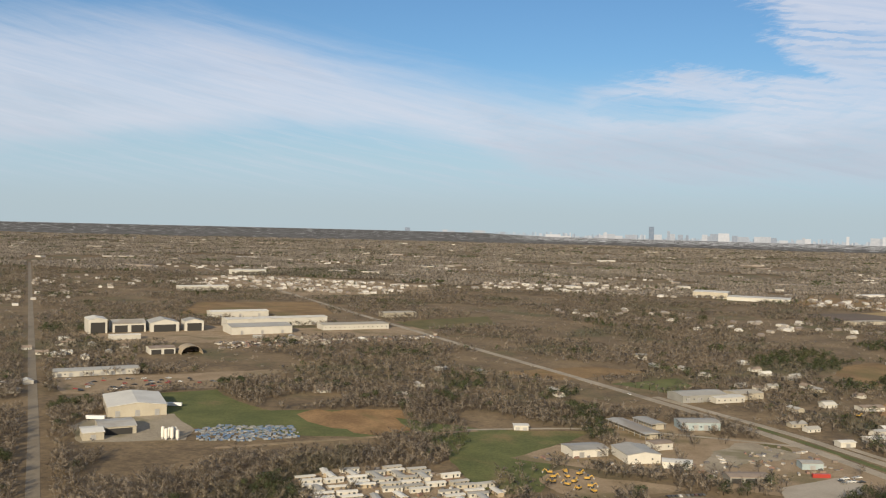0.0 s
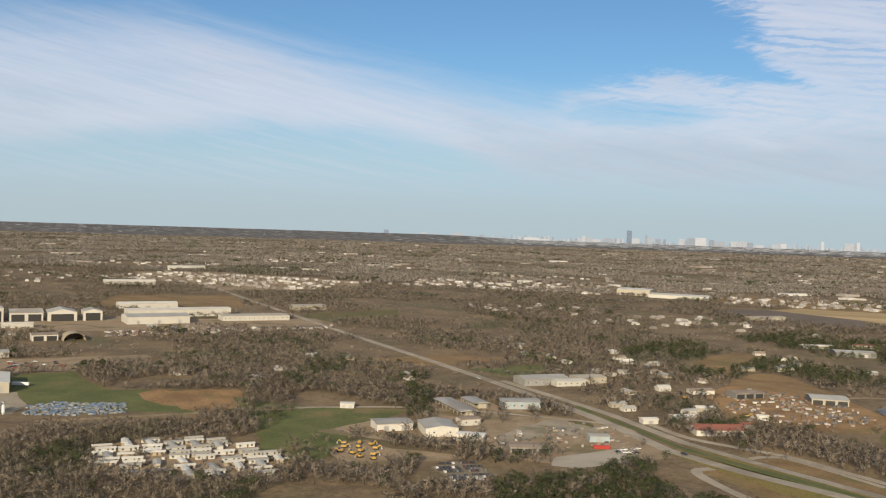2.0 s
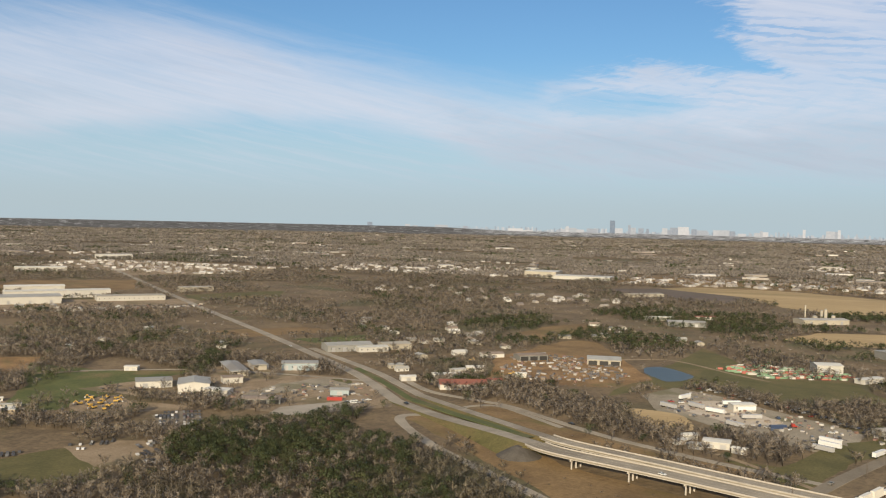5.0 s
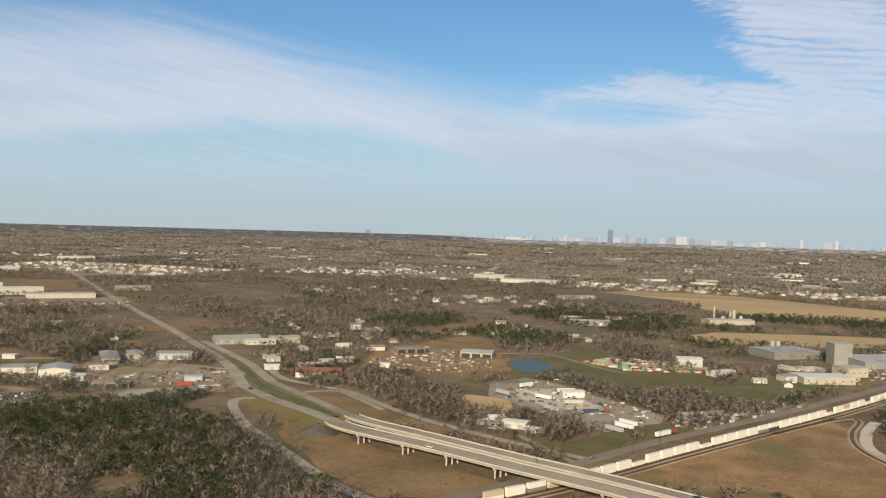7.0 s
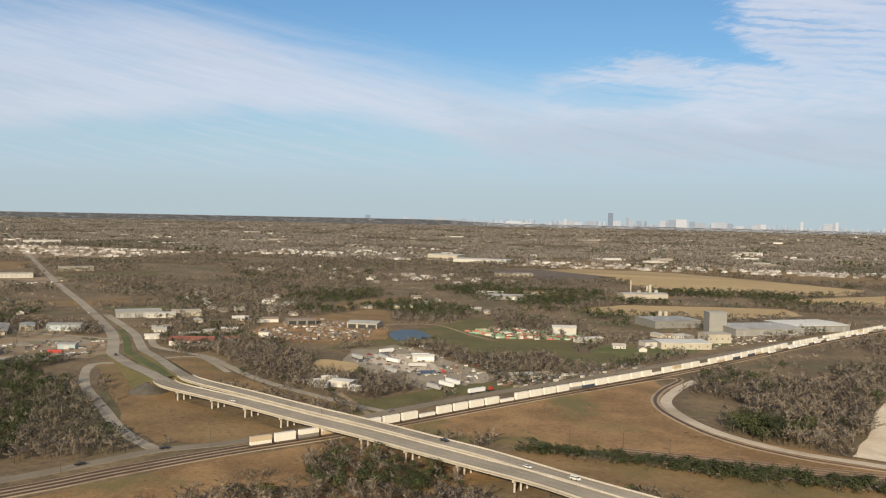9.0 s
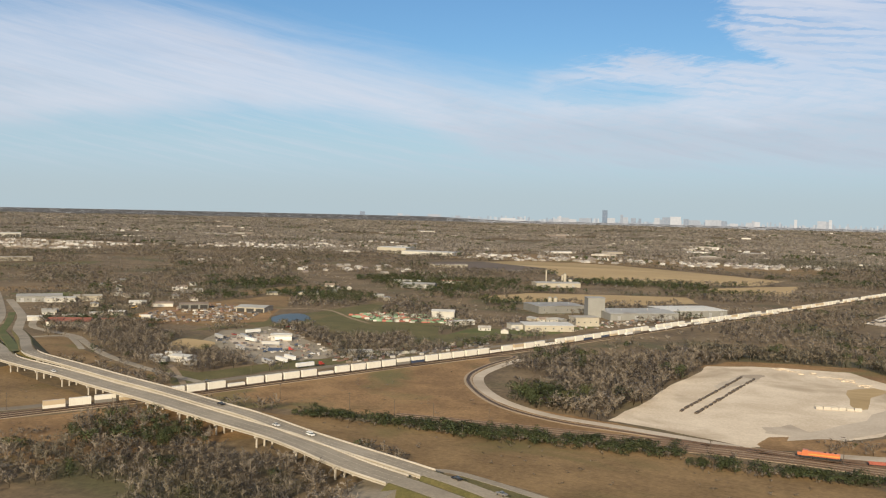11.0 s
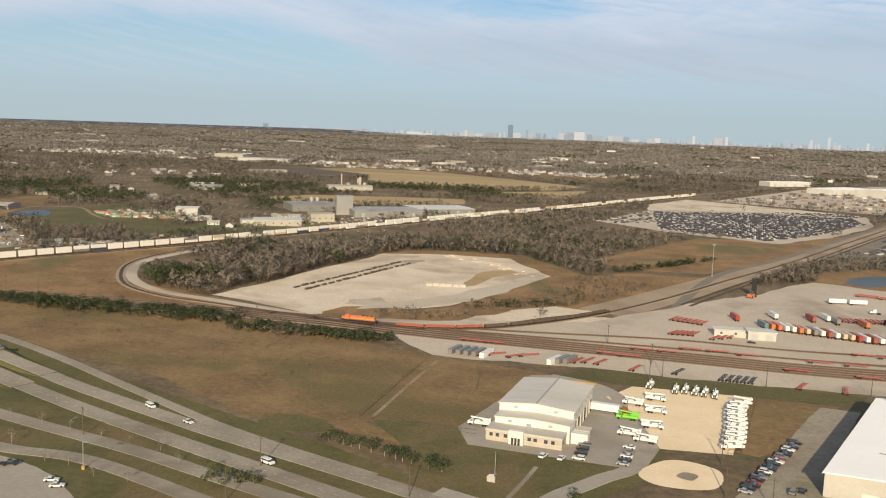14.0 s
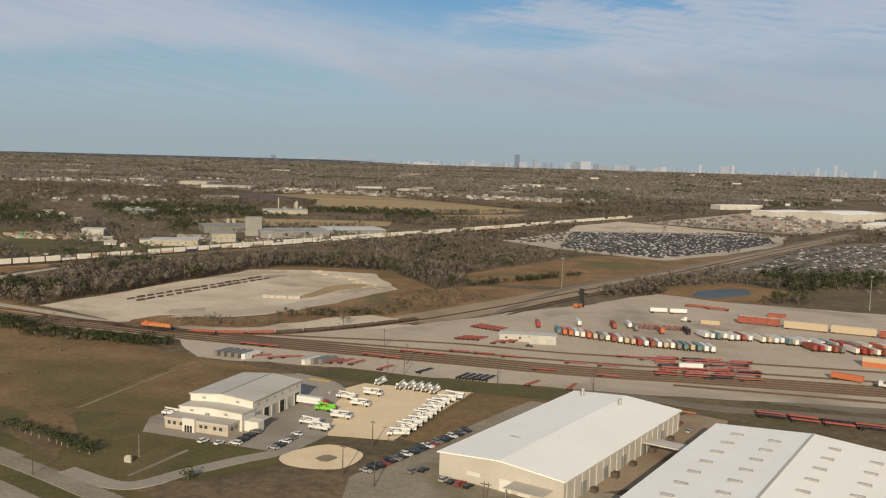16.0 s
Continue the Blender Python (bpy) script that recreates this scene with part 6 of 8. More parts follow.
def digger_maker():
    top = thing("excavator", Matrix(), "yellow tracked excavator standing on dirt", "excavator", "excavators")
    y = CAR_PAINT["yellow"]
    for side in (-1, 1):
        piece(Shape().box(0, side * 1.1, 0, 4.2, 0.6, 0.9), "crawler_track", TYRE, top)
    piece(Shape().box(-0.5, 0, 1.0, 3.6, 2.6, 1.2), "house", y, top)
    piece(Shape().box(0.7, 0.8, 2.2, 1.4, 1.0, 1.1), "cab", GLASS, top)
    piece(Shape().beam((1.0, -0.3, 1.8), (3.2, -0.3, 3.3), 0.5, 0.6), "boom", y, top)
    piece(Shape().beam((3.2, -0.3, 3.3), (4.4, -0.3, 1.5), 0.4, 0.45), "arm", y, top)
    piece(Shape().box(4.5, -0.3, 0.5, 1.0, 1.1, 1.0), "bucket", STEEL, top)
    return top


stock(("excavator", ""), digger_maker)

# ---- trains ----


def on_line(points, start, gap, count, off=0.0):
    """Evenly spaced places along a line: x, y and heading."""
    line = offset(points, off, 12)
    gone, want, out = 0.0, start, []
    for a, b in zip(line, line[1:]):
        d = (b - a).length
        while gone + d >= want and len(out) < count:
            p = a.lerp(b, (want - gone) / d)
            out.append((p.x, p.y, math.degrees(math.atan2(b.y - a.y, b.x - a.x))))
            want += gap
        gone += d
    return out


pick = random.Random(3)
for i, (x, y, turn) in enumerate(on_line(BEDS[0][0], 304.0, 8.75, 100)):
    put(("well_car", "brown"), x, y, turn, 0.16)
    tone = pick.choice(["cream"] * 9 + ["grey", "tan", "blue"])
    if i % 17 in (8, 13):
        put(("box", "cream"), x, y, turn, 0.45, "cream shipping container low in a well wagon")
        continue
    put(("box", tone), x, y, turn, 0.45, f"{tone} shipping container low in a well wagon")
    put(("box", pick.choice(["cream"] * 8 + ["tan"])), x, y, turn, 0.45 + 2.78 * K, "pale shipping container stacked on another")
for i, (x, y, turn) in enumerate(on_line(BEDS[0][0], 640.0, 9.2, 22, -3.0)):
    put(("well_car", "brown"), x, y, turn, 0.16)
    if pick.random() < 0.7:
        put(("box", pick.choice(["white", "white", "grey", "tan", "cream"])), x, y, turn, 0.45, "shipping container on the second track")

spur = on_line(BEDS[1][0], 232.0, 9.9, 18)
put(("locomotive", "orange"), 467.5, 292.6, 172, 0.2)
for x, y, turn in spur:
    if 476 < x < 605:
        put(("flat_wagon", "rust" if x < 505 else "black" if x > 560 else "brown"), x, y, turn, 0.2)
for (x, y), colour in (((680.3, 372.5), "rust"), ((696.5, 365.6), "tan"), ((712.7, 361.5), "tan"), ((728.5, 356.5), "rust")):
    put(("boxcar", colour), x, y, -15, 0.05)

# ---- depot with offices ----


def depot():
    top = thing("depot_building", pose(523.2, 188.3, 0, 0, 0, -10.0), "cream metal depot hall with brick offices in front", "depot")
    w = 16.6
    office = Shape().box(w / 2, 2.6, 0, w, 5.2, 2.2).make("office_wall", TAN_WALL, top, "tan brick office front")
    Shape().box(w / 2, 2.6, 2.2, w + 0.2, 5.4, 0.45).make("parapet", CREAM_WALL, top)
    Shape().box(w / 2, -0.02, 0.9, w + 0.04, 0.06, 0.18).make("stone_band", CREAM_WALL, top)
    Shape().box(w * 0.41, -0.25, 0, 3.2, 1.0, 3.1).make("entrance", WHITE_WALL, top, "cream raised entrance bay")
    for k in range(3):
        Shape().box(w * 0.41 - 0.7 + 0.7 * k, -0.79, 0.05, 0.5, 0.08, 1.5).make("door", DARK, top)
    for x in (1.2, 2.6, 4.4, 9.6, 10.9, 13.2, 14.7):
        win = Shape().box(x, -0.03, 1.1, 0.75, 0.1, 0.75).make("window", GLASS, top)
        Shape().box(x, -0.06, 1.02, 0.85, 0.14, 0.07).make("sill", CREAM_WALL, win)
    for y in (1.5, 3.2):
        Shape().box(w + 0.03, y, 1.1, 0.1, 0.7, 0.75).make("window", GLASS, top)
    s = Shape().profile([(0.6, 0), (w + 0.6, 0), (w + 0.6, 3.9), (w / 2 + 0.6, 4.35), (0.6, 3.9)], 4.6, 10.0)
    s.make("middle_wall", WHITE_WALL, top)
    Shape().profile([(0.4, 3.9), (w / 2 + 0.6, 4.37), (w + 0.8, 3.9), (w + 0.8, 4.08), (w / 2 + 0.6, 4.55), (0.4, 4.08)], 4.4, 10.0).make("middle_roof", GREY_ROOF, top)
    Shape().profile([(0.2, 0), (w + 0.4, 0), (w + 0.4, 5.6), (w / 2 + 0.3, 6.3), (0.2, 5.6)], 9.4, 32.0).make("hall_wall", WHITE_WALL, top, "cream corrugated hall wall")
    Shape().profile([(-0.1, 5.58), (w / 2 + 0.3, 6.33), (w + 0.7, 5.58), (w + 0.7, 5.8), (w / 2 + 0.3, 6.55), (-0.1, 5.8)], 9.2, 32.3).make("hall_roof", GREY_ROOF, top, "grey ribbed metal roof")
    Shape().box(w / 2 + 0.3, 20.7, 6.56, 0.35, 23.0, 0.1).make("ridge_cap", DULL_ROOF, top, "dull grey ridge cap")
    for k in range(6):
        yy = 11.8 + 3.6 * k
        door = Shape().box(w + 0.43, yy, 0.02, 0.1, 2.0, 2.9).make("roller_door", DARK if k % 2 else STEEL, top)
        for e in (-1.15, 1.15):
            Shape().box(w + 0.46, yy + e, 0.02, 0.14, 0.16, 3.1).make("jamb", CREAM_WALL, door)
        Shape().box(w + 0.46, yy, 4.3, 0.08, 0.7, 0.5).make("louvre", STEEL, top)
    for x in (4.0, 13.0):
        Shape().box(x, 4.55, 3.1, 0.9, 0.1, 0.5).make("louvre", STEEL, top)
        Shape().box(x, 9.35, 4.9, 0.9, 0.1, 0.5).make("louvre", STEEL, top)
    Shape().box(w + 2.6, 6.5, 0, 3.6, 2.4, 2.4).make("annex", WHITE_WALL, top, "small white block annex")
    Shape().box(w + 2.6, 9.5, 2.2, 3.4, 3.0, 0.2).make("canopy", GREY_ROOF, top)
    for x in (9.3,):
        Shape().box(x - 1.0, 1.5 + 3, 2.65, 0.9, 0.9, 0.6).make("roof_unit", STEEL, top)


depot()
for x, y, turn in ((555.3, 223.0, 165), (561.5, 228.2, 168), (561.0, 217.5, 170), (559.5, 205.8, 172), (553.6, 199.0, 165), (557.0, 195.5, 165), (520.5, 197.2, 172)):
    put(("bucket_truck", "white"), x, y, turn + 180 * (x > 558), 0.07)
put(("bucket_truck", "green"), 553.6, 210.8, 170, 0.07)
for x, y in ((560.6, 240.2), (566.9, 237.5), (569.4, 238.2), (571.9, 237.3), (574.2, 236.8), (576.6, 235.6)):
    put(("bucket_truck", "white"), x, y, 75 + pick.uniform(-5, 5), 0.04)
for i, (x, y) in enumerate(((582.0, 230.0), (580.6, 227.0), (579.6, 223.5), (579.0, 220.0), (578.6, 216.6), (578.2, 213.2), (577.8, 209.8), (577.2, 206.4), (576.6, 203.0), (576.0, 199.6), (575.2, 196.0))):
    put(("bucket_truck", "white_high" if i % 3 == 0 else "white"), x, y, 192, 0.07)
put(("trailer", "white"), 547.5, 214.8, -12, 0.09)
put(("tractor", "red"), 553.0, 213.5, -12, 0.09)
for i, (x, y) in enumerate(((552.0, 180.2), (552.5, 182.4), (552.9, 184.9), (553.3, 187.5), (553.6, 190.6))):
    put(("car", ("silver", "black", "white", "grey", "white")[i]), x, y, 165, 0.1)
for i, (x, y) in enumerate(((543.2, 181.0), (543.6, 184.0), (543.9, 186.9), (544.3, 189.6))):
    put(("sport_utility", ("white", "black", "black", "grey")[i]), x, y, 170, 0.08)
put(("sport_utility", "white"), 536.0, 180.6, 70, 0.08)
put(("car", "white"), 539.8, 180.4, 70, 0.08)
for i in range(20):
    t = i / 19
    put((("car", "sport_utility", "pickup_truck")[i % 3], ("silver", "black", "black", "red", "black", "grey", "black", "white", "black", "blue", "black", "white", "red", "grey", "black", "black", "white", "black", "grey", "black")[i]), 574.5 + 15.2 * t, 171.5 + 31.5 * t, -25 + pick.uniform(-6, 6), 0.06)
for i, (x, y) in enumerate(((590.4, 170.2), (592.0, 169.4), (593.7, 168.7), (595.4, 168.0), (583.5, 173.4), (585.4, 174.6), (638.6, 222.3), (640.5, 216.5), (644.0, 213.0))):
    put(("car" if i % 2 else "sport_utility", ("silver", "black", "red", "black", "grey", "black", "red", "silver", "white")[i]), x, y, 65, 0.06)

# ---- two white warehouses ----


def warehouse_b():
    top = hall("warehouse", 613.5, 195.6, 27.2, 60.5, 4.7, -24, "clean", "clean", "large cream warehouse with a wide white roof", slope=0.075, along_x=False, doors=0, side_doors=0)
    for k in range(19):
        y = -29 + 58 * k / 18
        Shape().box(13.68, y, 0, 0.16, 0.22, 4.6).make("pilaster", GREY_WALL, top)
    for k, y in enumerate((-22, -12, -3, 8, 19)):
        Shape().box(13.66, y, 0.02, 0.14, 2.4, 2.6).make("roller_door", STEEL, top)
        Shape().box(14.8, y + 2.5, 0.06, 1.2, 1.6, 0.8 + 0.3 * (k % 2)).make("goods_crate", WOOD_POLE, top)
    for x in (1.5, 5.5):
        Shape().box(x, -30.3, 0.02, 2.6, 0.14, 2.4).make("loading_door", WHITE_WALL, top, "white loading dock door")
    Shape().box(-5.5, -30.35, 1.6, 3.0, 0.1, 0.8).make("blank_sign", WHITE_WALL, top)
    Shape().box(7.5, -32.5, 2.5, 8.0, 4.5, 0.18).make("dock_canopy", CREAM_WALL, top)
    for x in (4.0, 11.0):
        Shape().box(x, -34.4, 0, 0.18, 0.18, 2.5).make("canopy_post", STEEL, top)
    for x, y in ((-9.5, 26), (2.0, 22)):
        Shape().tube(x, y, 5.0, 0.45, 2.2, 8).make("roof_vent", STEEL, top)
    Shape().box(-4.0, -14.5, 5.42, 5.2, 0.35, 0.2).make("roof_curb", STEEL, top)
    Shape().box(0, 30.32, 1.0, 26.0, 0.06, 0.3).make("trim", GREY_WALL, top)
    for e in (-1, 1):
        Shape().box(e * 13.98, 0, 4.5, 0.14, 61.2, 0.16).make("gutter", GREY_WALL, top)


def warehouse_c():
    top = hall("warehouse", 651.1, 168.0, 40, 64, 5.5, -23, "clean", "clean", "broad warehouse with a white skylit roof", slope=0.075, along_x=False)
    for c, x in enumerate((-13.5, -5.5, 5.5, 13.5)):
        for k in range(8):
            y = 24.5 - 7.2 * k - (2.0 if c % 2 else 0)
            z = 7.0 - abs(x) * 0.075 + 0.2
            sky = Shape().box(x, y, z, 2.3, 0.7, 0.35).make("skylight_curb", STEEL, top)
            Shape().box(x, y, z + 0.36, 2.1, 0.55, 0.06).make("dome", GREY_WALL, sky)
    Shape().box(0, 0, 7.2, 0.5, 64.6, 0.12).make("ridge_cap", GREY_WALL, top)
    for e in (-1, 1):
        Shape().box(e * 20.4, 0, 5.2, 0.16, 64.8, 0.2).make("gutter", GREY_WALL, top)


warehouse_b()
warehouse_c()
walkway = thing("canopy_bridge", pose(634.0, 196.5, 0, 0, 0, -24), "flat grey canopy between two warehouses", "canopy")
Shape().box(0, 0, 2.7, 9.0, 4.2, 0.25).make("roof", GREY_ROOF, walkway)
for x, y in ((-3.8, -1.8), (3.8, -1.8), (-3.8, 1.8), (3.8, 1.8)):
    Shape().box(x, y, 0, 0.16, 0.16, 2.7).make("post", STEEL, walkway)

# ---- container yard ----
mix = ["white", "white", "cream", "cream", "grey", "tan", "red", "teal", "tan", "rust", "rust", "orange", "white", "teal"]
for i in range(25):
    put(("container", "orange" if i in (2, 5) else pick.choice(mix)), 604 + 2.15 * i, 330 - 0.9 * min(i, 14) - 0.35 * max(0, i - 14), 102, 0.05)
for x, y, colour in ((610.8, 349, "white"), (623.9, 348, "rust"), (629.6, 351, "white"), (631.8, 346, "grey"), (650.5, 345, "black"), (641, 343, "orange"), (596, 341, "red")):
    put(("container", colour), x, y, 100, 0.05)
for i in range(34):
    if i % 9 != 8:
        put(("container", pick.choice(mix)), 655.5 + 2.15 * i, 339.5 - 0.22 * i + pick.uniform(-1.2, 1.2), 112, 0.05)
for i in range(30):
    if i % 7 != 5:
        put(("container", pick.choice(["rust", "black", "red", "rust", "white", "cream", "grey"])), 690 + 2.2 * i, 327.5 - 0.2 * i, 112, 0.05)
for i in range(7):
    put(("chassis", "chassis"), 574 + 1.6 * i, 334 - 0.8 * i, 62, 0.05)
for i in range(5):
    put(("chassis", "chassis"), 572 + 1.7 * i, 310, 60, 0.05)
for i in range(3):
    put(("chassis", "chassis"), 585 + 3 * i, 306 + 2 * i, 60, 0.05)
for i in range(11):
    put(("chassis", "chassis"), 632 + 1.9 * i, 352 + pick.uniform(-1, 1), 95, 0.05)
for i in range(5):
    put(("chassis", "black"), 581 + 1.9 * i, 254.5 - 0.2 * i, 70, 0.04)
for x, y, turn in ((514, 261, 35), (517, 262.5, 35), (523, 262, 40), (526.5, 264, 30), (541, 262, 62), (544, 263, 62), (547.6, 262, 62), (557.4, 258, 64), (569.2, 257.5, 62), (601, 251.5, 62), (612, 250.5, 75)):
    put(("chassis", "chassis" if x < 560 or x > 600 else "black"), x, y, turn, 0.05)
for row in range(9):
    for k in range(4):
        if pick.random() < 0.85:
            put(("chassis", "chassis" if pick.random() < 0.82 else "black"), 640 + 7.6 * k + pick.uniform(-1.5, 1.5), 272.5 + 3.1 * row + pick.uniform(-0.4, 0.4), pick.choice((3, 5, 183)), 0.3 if row % 2 else 0.28)
for x, y in ((508, 276.5), (515, 275.6), (549.9, 272.6), (556, 271), (575, 286), (583, 285), (592, 283), (603, 268), (612, 280), (622, 279), (622, 265.5), (560, 281), (568, 280), (635, 292), (628, 294)):
    put(("chassis", "chassis"), x, y, -8, 0.3)
for x, y in ((618, 237.5), (625, 236), (632, 234.5), (640, 233)):
    put(("chassis", "orange"), x, y - 0.5, -14, 0.05)
for row in range(4):
    for k in range(7):
        put(("chassis", "chassis" if (row + k) % 3 else "black"), 662 + 7.5 * k, 238 - 1.5 * k - 1.6 * row, -12, 0.05 + 0.3 * (row % 2))
for i in range(5):
    put(("box", "grey" if i < 4 else "white"), 505.0 + 2.4 * i, 262.8 - 0.45 * i, 72, 0.05, "grey weathered storage container with a pale end")
for x, y in ((534.5, 259), (536.8, 260.5), (539.0, 261)):
    put(("box", "grey" if x > 535 else "white"), x, y, 66, 0.05, "dark grey storage container with white doors")
put(("box", "white"), 646.8, 285, 8, 0.3, "white office container among red chassis")
put(("trailer", "orange"), 691.2, 282.0, -32, 0.05)
put(("tractor", "white"), 699.0, 277.0, -32, 0.05)
put(("box", "orange"), 705, 304.8, -18, 0.05)
put(("box", "tan"), 705, 304.8, -18, 0.05 + 2.78 * K, "tan shipping container stacked on another")
put(("tractor", "white"), 652.5, 370.5, 170, 0.05)
put(("box", "tan"), 661.5, 368.2, -10, 0.05)
put(("box", "rust"), 690.9, 394, -6, 0.05)
for x, y in ((642.8, 388.5), (650.8, 388.5)):
    put(("container", "white"), x, y, 5, 0.05)
for x, y in ((660, 409.5), (668.5, 405)):
    put(("flat_wagon", "rust"), x, y, -20, 0.05)
put(("car", "black"), 596, 303, 5, 0.05)


def crane():
    top = thing("container_handler", pose(610, 392, 0.05, 0, 0, 60), "dark container handler with an orange base", "crane")
    piece(Shape().box(-2, 0, 0.8, 6.5, 3.6, 2.2), "body", CAR_PAINT["orange"], top)
    piece(Shape().box(3, 0, 0.8, 1.2, 3.4, 13), "mast", TYRE, top)
    piece(Shape().box(4.4, 0, 9.5, 1.0, 9.0, 1.0), "spreader", TYRE, top)
    piece(Shape().box(-0.5, 0, 3.0, 2.0, 2.0, 2.0), "cab", GLASS, top)
    wheels(top, [(2.6, -1.8), (2.6, 1.8), (-3.6, -1.6), (-3.6, 1.6)], 0.9, 0.7)


crane()
put(("mast", ""), 736, 428, 0)
put(("mast", ""), 600, 385 + 60, 0)
gravel_block = thing("stacked_barriers", pose(484, 372, 0.05, 0, 0, 5), "long stack of pale concrete barriers", "barriers")
for k in range(6):
    for r in range(2):
        Shape().box(-7 + 2.8 * k, 0.9 * r, 0, 2.6, 0.6, 1.0 + 0.25 * ((k + r) % 2)).make("barrier", BRIDGE_WALL, gravel_block)
for row in range(2):
    for k in range(16):
        t = k / 15
        tie = Shape().box(0, 0, 0, pick.uniform(2.6, 4.8), pick.uniform(0.7, 1.1), pick.uniform(0.4, 0.8)).make("timber_block", WOOD_POLE)
        tie.matrix_world = pose(427 + 24 * t + 5.5 * row, 349 + 80 * t - 2 * row, 0.05, 0, 0, 73 + pick.uniform(-4, 4))
        tagged(tie, "dark stack of wooden railway ties on gravel", "tie stack", "stacks of ties")

# ---- road traffic, poles, lots ----
for x, y, z, turn, what in ((445.5, 189.5, 0.1, -36, "van"), (458.5, 181.5, 0.1, -30, "car"), (483.5, 163.0, 0.1, -28, "van"), (372.6, 226, 3.0, -28, "black"), (385.5, 220.5, 2.0, -28, "grey"), (186, 307.5, 4.55, -27, "car"), (276.5, 277.5, 4.55, -29, "black"), (306.9, 257, 4.55, -29, "car"), (321.5, 249.5, 4.55, -32, "van"), (67, 404, 0.5, -44, "black"), (178.8, 229.5, 0.2, 64, "tan"), (191.3, 254, 0.2, 55, "black"), (240, 332, 0.2, 62, "grey"), (145, 391, 0.2, -44, "black"), (-63, 556, 0.2, -48, "car")):
    if what == "van":
        put(("van", "white"), x, y, turn, z)
    elif what == "car":
        put(("car", "white"), x, y, turn, z)
    else:
        put(("pickup_truck", "black" if what != "grey" else "grey"), x, y, turn, z)
put(("trailer", "white"), 368.5, 173.6, 12, 0.2)
put(("tractor", "white"), 376.0, 175.3, 12, 0.2)
put(("trailer", "white"), 262.5, 378.5, 58, 0.2)
put(("tractor", "red"), 266.8, 385.5, 58, 0.2)
put(("box", "rust"), 388.7, 165.0, -6, 0.06, "dull red storage container in a truck lot")
for i, (x, y) in enumerate([(421.2, 144.8), (421.9, 146.7), (429.7, 138.0), (431.9, 140.5), (437.0, 150.2), (436.6, 143.4), (449.0, 145.0), (451.4, 142.9), (427.3, 135.9), (431.6, 136.3)]):
    put(("pickup_truck" if i in (4, 5) else "car", "black" if i in (4, 5) else "white"), x, y, 24 + pick.uniform(-6, 6), 0.06)
for x, y in ((399, 147), (394, 151)):
    put(("tractor", "black"), x, y, pick.uniform(20, 60), 0.06)
for x, y in ((374, 188), (390.5, 192), (410.7, 177), (441, 168.8), (482.6, 161.5), (513.5, 154), (482.6, 144.4), (436, 281), (549.9, 287.5), (562.2, 265.8), (564.4, 251.7), (591.5, 249.5), (617.9, 248.9), (516.4, 225), (474, 290), (560.7, 221.3 + 26), (178, 222), (160, 205), (203, 262), (225, 300), (262, 362), (288, 402), (312, 306), (330, 303), (345, 300), (365, 298), (282, 312), (241, 268), (570.5, 168.5), (578, 164), (600, 155), (253, 345), (315, 442), (352, 505), (572, 186)):
    put(("pole", ""), x, y, pick.uniform(50, 70))


def fence(points, label, step=3.0):
    top = thing("fence", Matrix(), label, "fence", "fences")
    line = [Vector((*p, 0)) for p in points]
    for a, b in zip(line, line[1:]):
        n = max(1, int((b - a).length / step))
        for k in range(n):
            p = a.lerp(b, k / n)
            Shape().tube(p.x, p.y, 0, 0.05, 1.25, 5).make("post", WOOD_POLE, top)
        for h in (0.35, 1.2):
            Shape().beam(a + Vector((0, 0, h)), b + Vector((0, 0, h)), 0.04).make("wire", WOOD_POLE, top)


ribbon("track", [(496.2, 197), (498.5, 222), (501.5, 251)], 0.9, 0.05, DIRT, "narrow worn track along a fence", "track", 0.2)
fence([(493.4, 195.2), (498.6, 252.5)], "chain link fence beside a mown track")
fence([(493.4, 195.2), (510, 192.5), (521, 190.5)], "chain link fence along a grass field")
fence([(574, 192), (577, 193.5), (587, 236)], "chain link fence along a truck lot")
flag = thing("flagpole", pose(527.4, 168.8, 0), "bare pale steel flagpole on a lawn", "flagpole")
Shape().tube(0, 0, 0, 0.08, 4.6, 6, 0.05).make("pole", STEEL, flag)
Shape().tube(0, 0, 0, 0.4, 0.2, 10).make("base", CONCRETE, flag)
stone = Shape().box(0, 0, 0, 1.6, 0.5, 1.1).add([(-0.7, -0.2, 1.1), (0.7, -0.2, 1.1), (0.5, 0.2, 1.5), (-0.5, 0.2, 1.4)], [(0, 1, 2, 3)]).make("sign_stone", BRIDGE_WALL)
stone.matrix_world = pose(527.1, 165.0, 0, 0, 0, -10)
tagged(stone, "low rough stone sign block on a lawn", "sign")
pipe = thing("pipe_stack", pose(543.2, 239.2, 0.05, 0, 0, -12), "long stack of yellow pipes beside a drive", "pipes")
for k in range(4):
    Shape().beam((-3.4, 0.3 * k, 0.15), (3.4, 0.3 * k, 0.15), 0.28).make("pipe", CAR_PAINT["yellow"], pipe)
for row in range(1):
    for k in range(3):
        lamp = thing("lot_lamp", pose(403.3 + 24 * k, 157.6 - 12 * row - 3 * k, 0), "lot lamp on a yellow concrete foot", "lamp", "lot lamps")
        Shape().tube(0, 0, 0, 0.35, 0.7, 8).make("foot", CAR_PAINT["yellow"], lamp)
        Shape().tube(0, 0, 0.7, 0.09, 4.8, 6, 0.06).make("pole", STEEL, lamp)
        Shape().box(0.5, 0, 5.4, 1.2, 0.4, 0.12).make("lamp_head", STEEL, lamp)

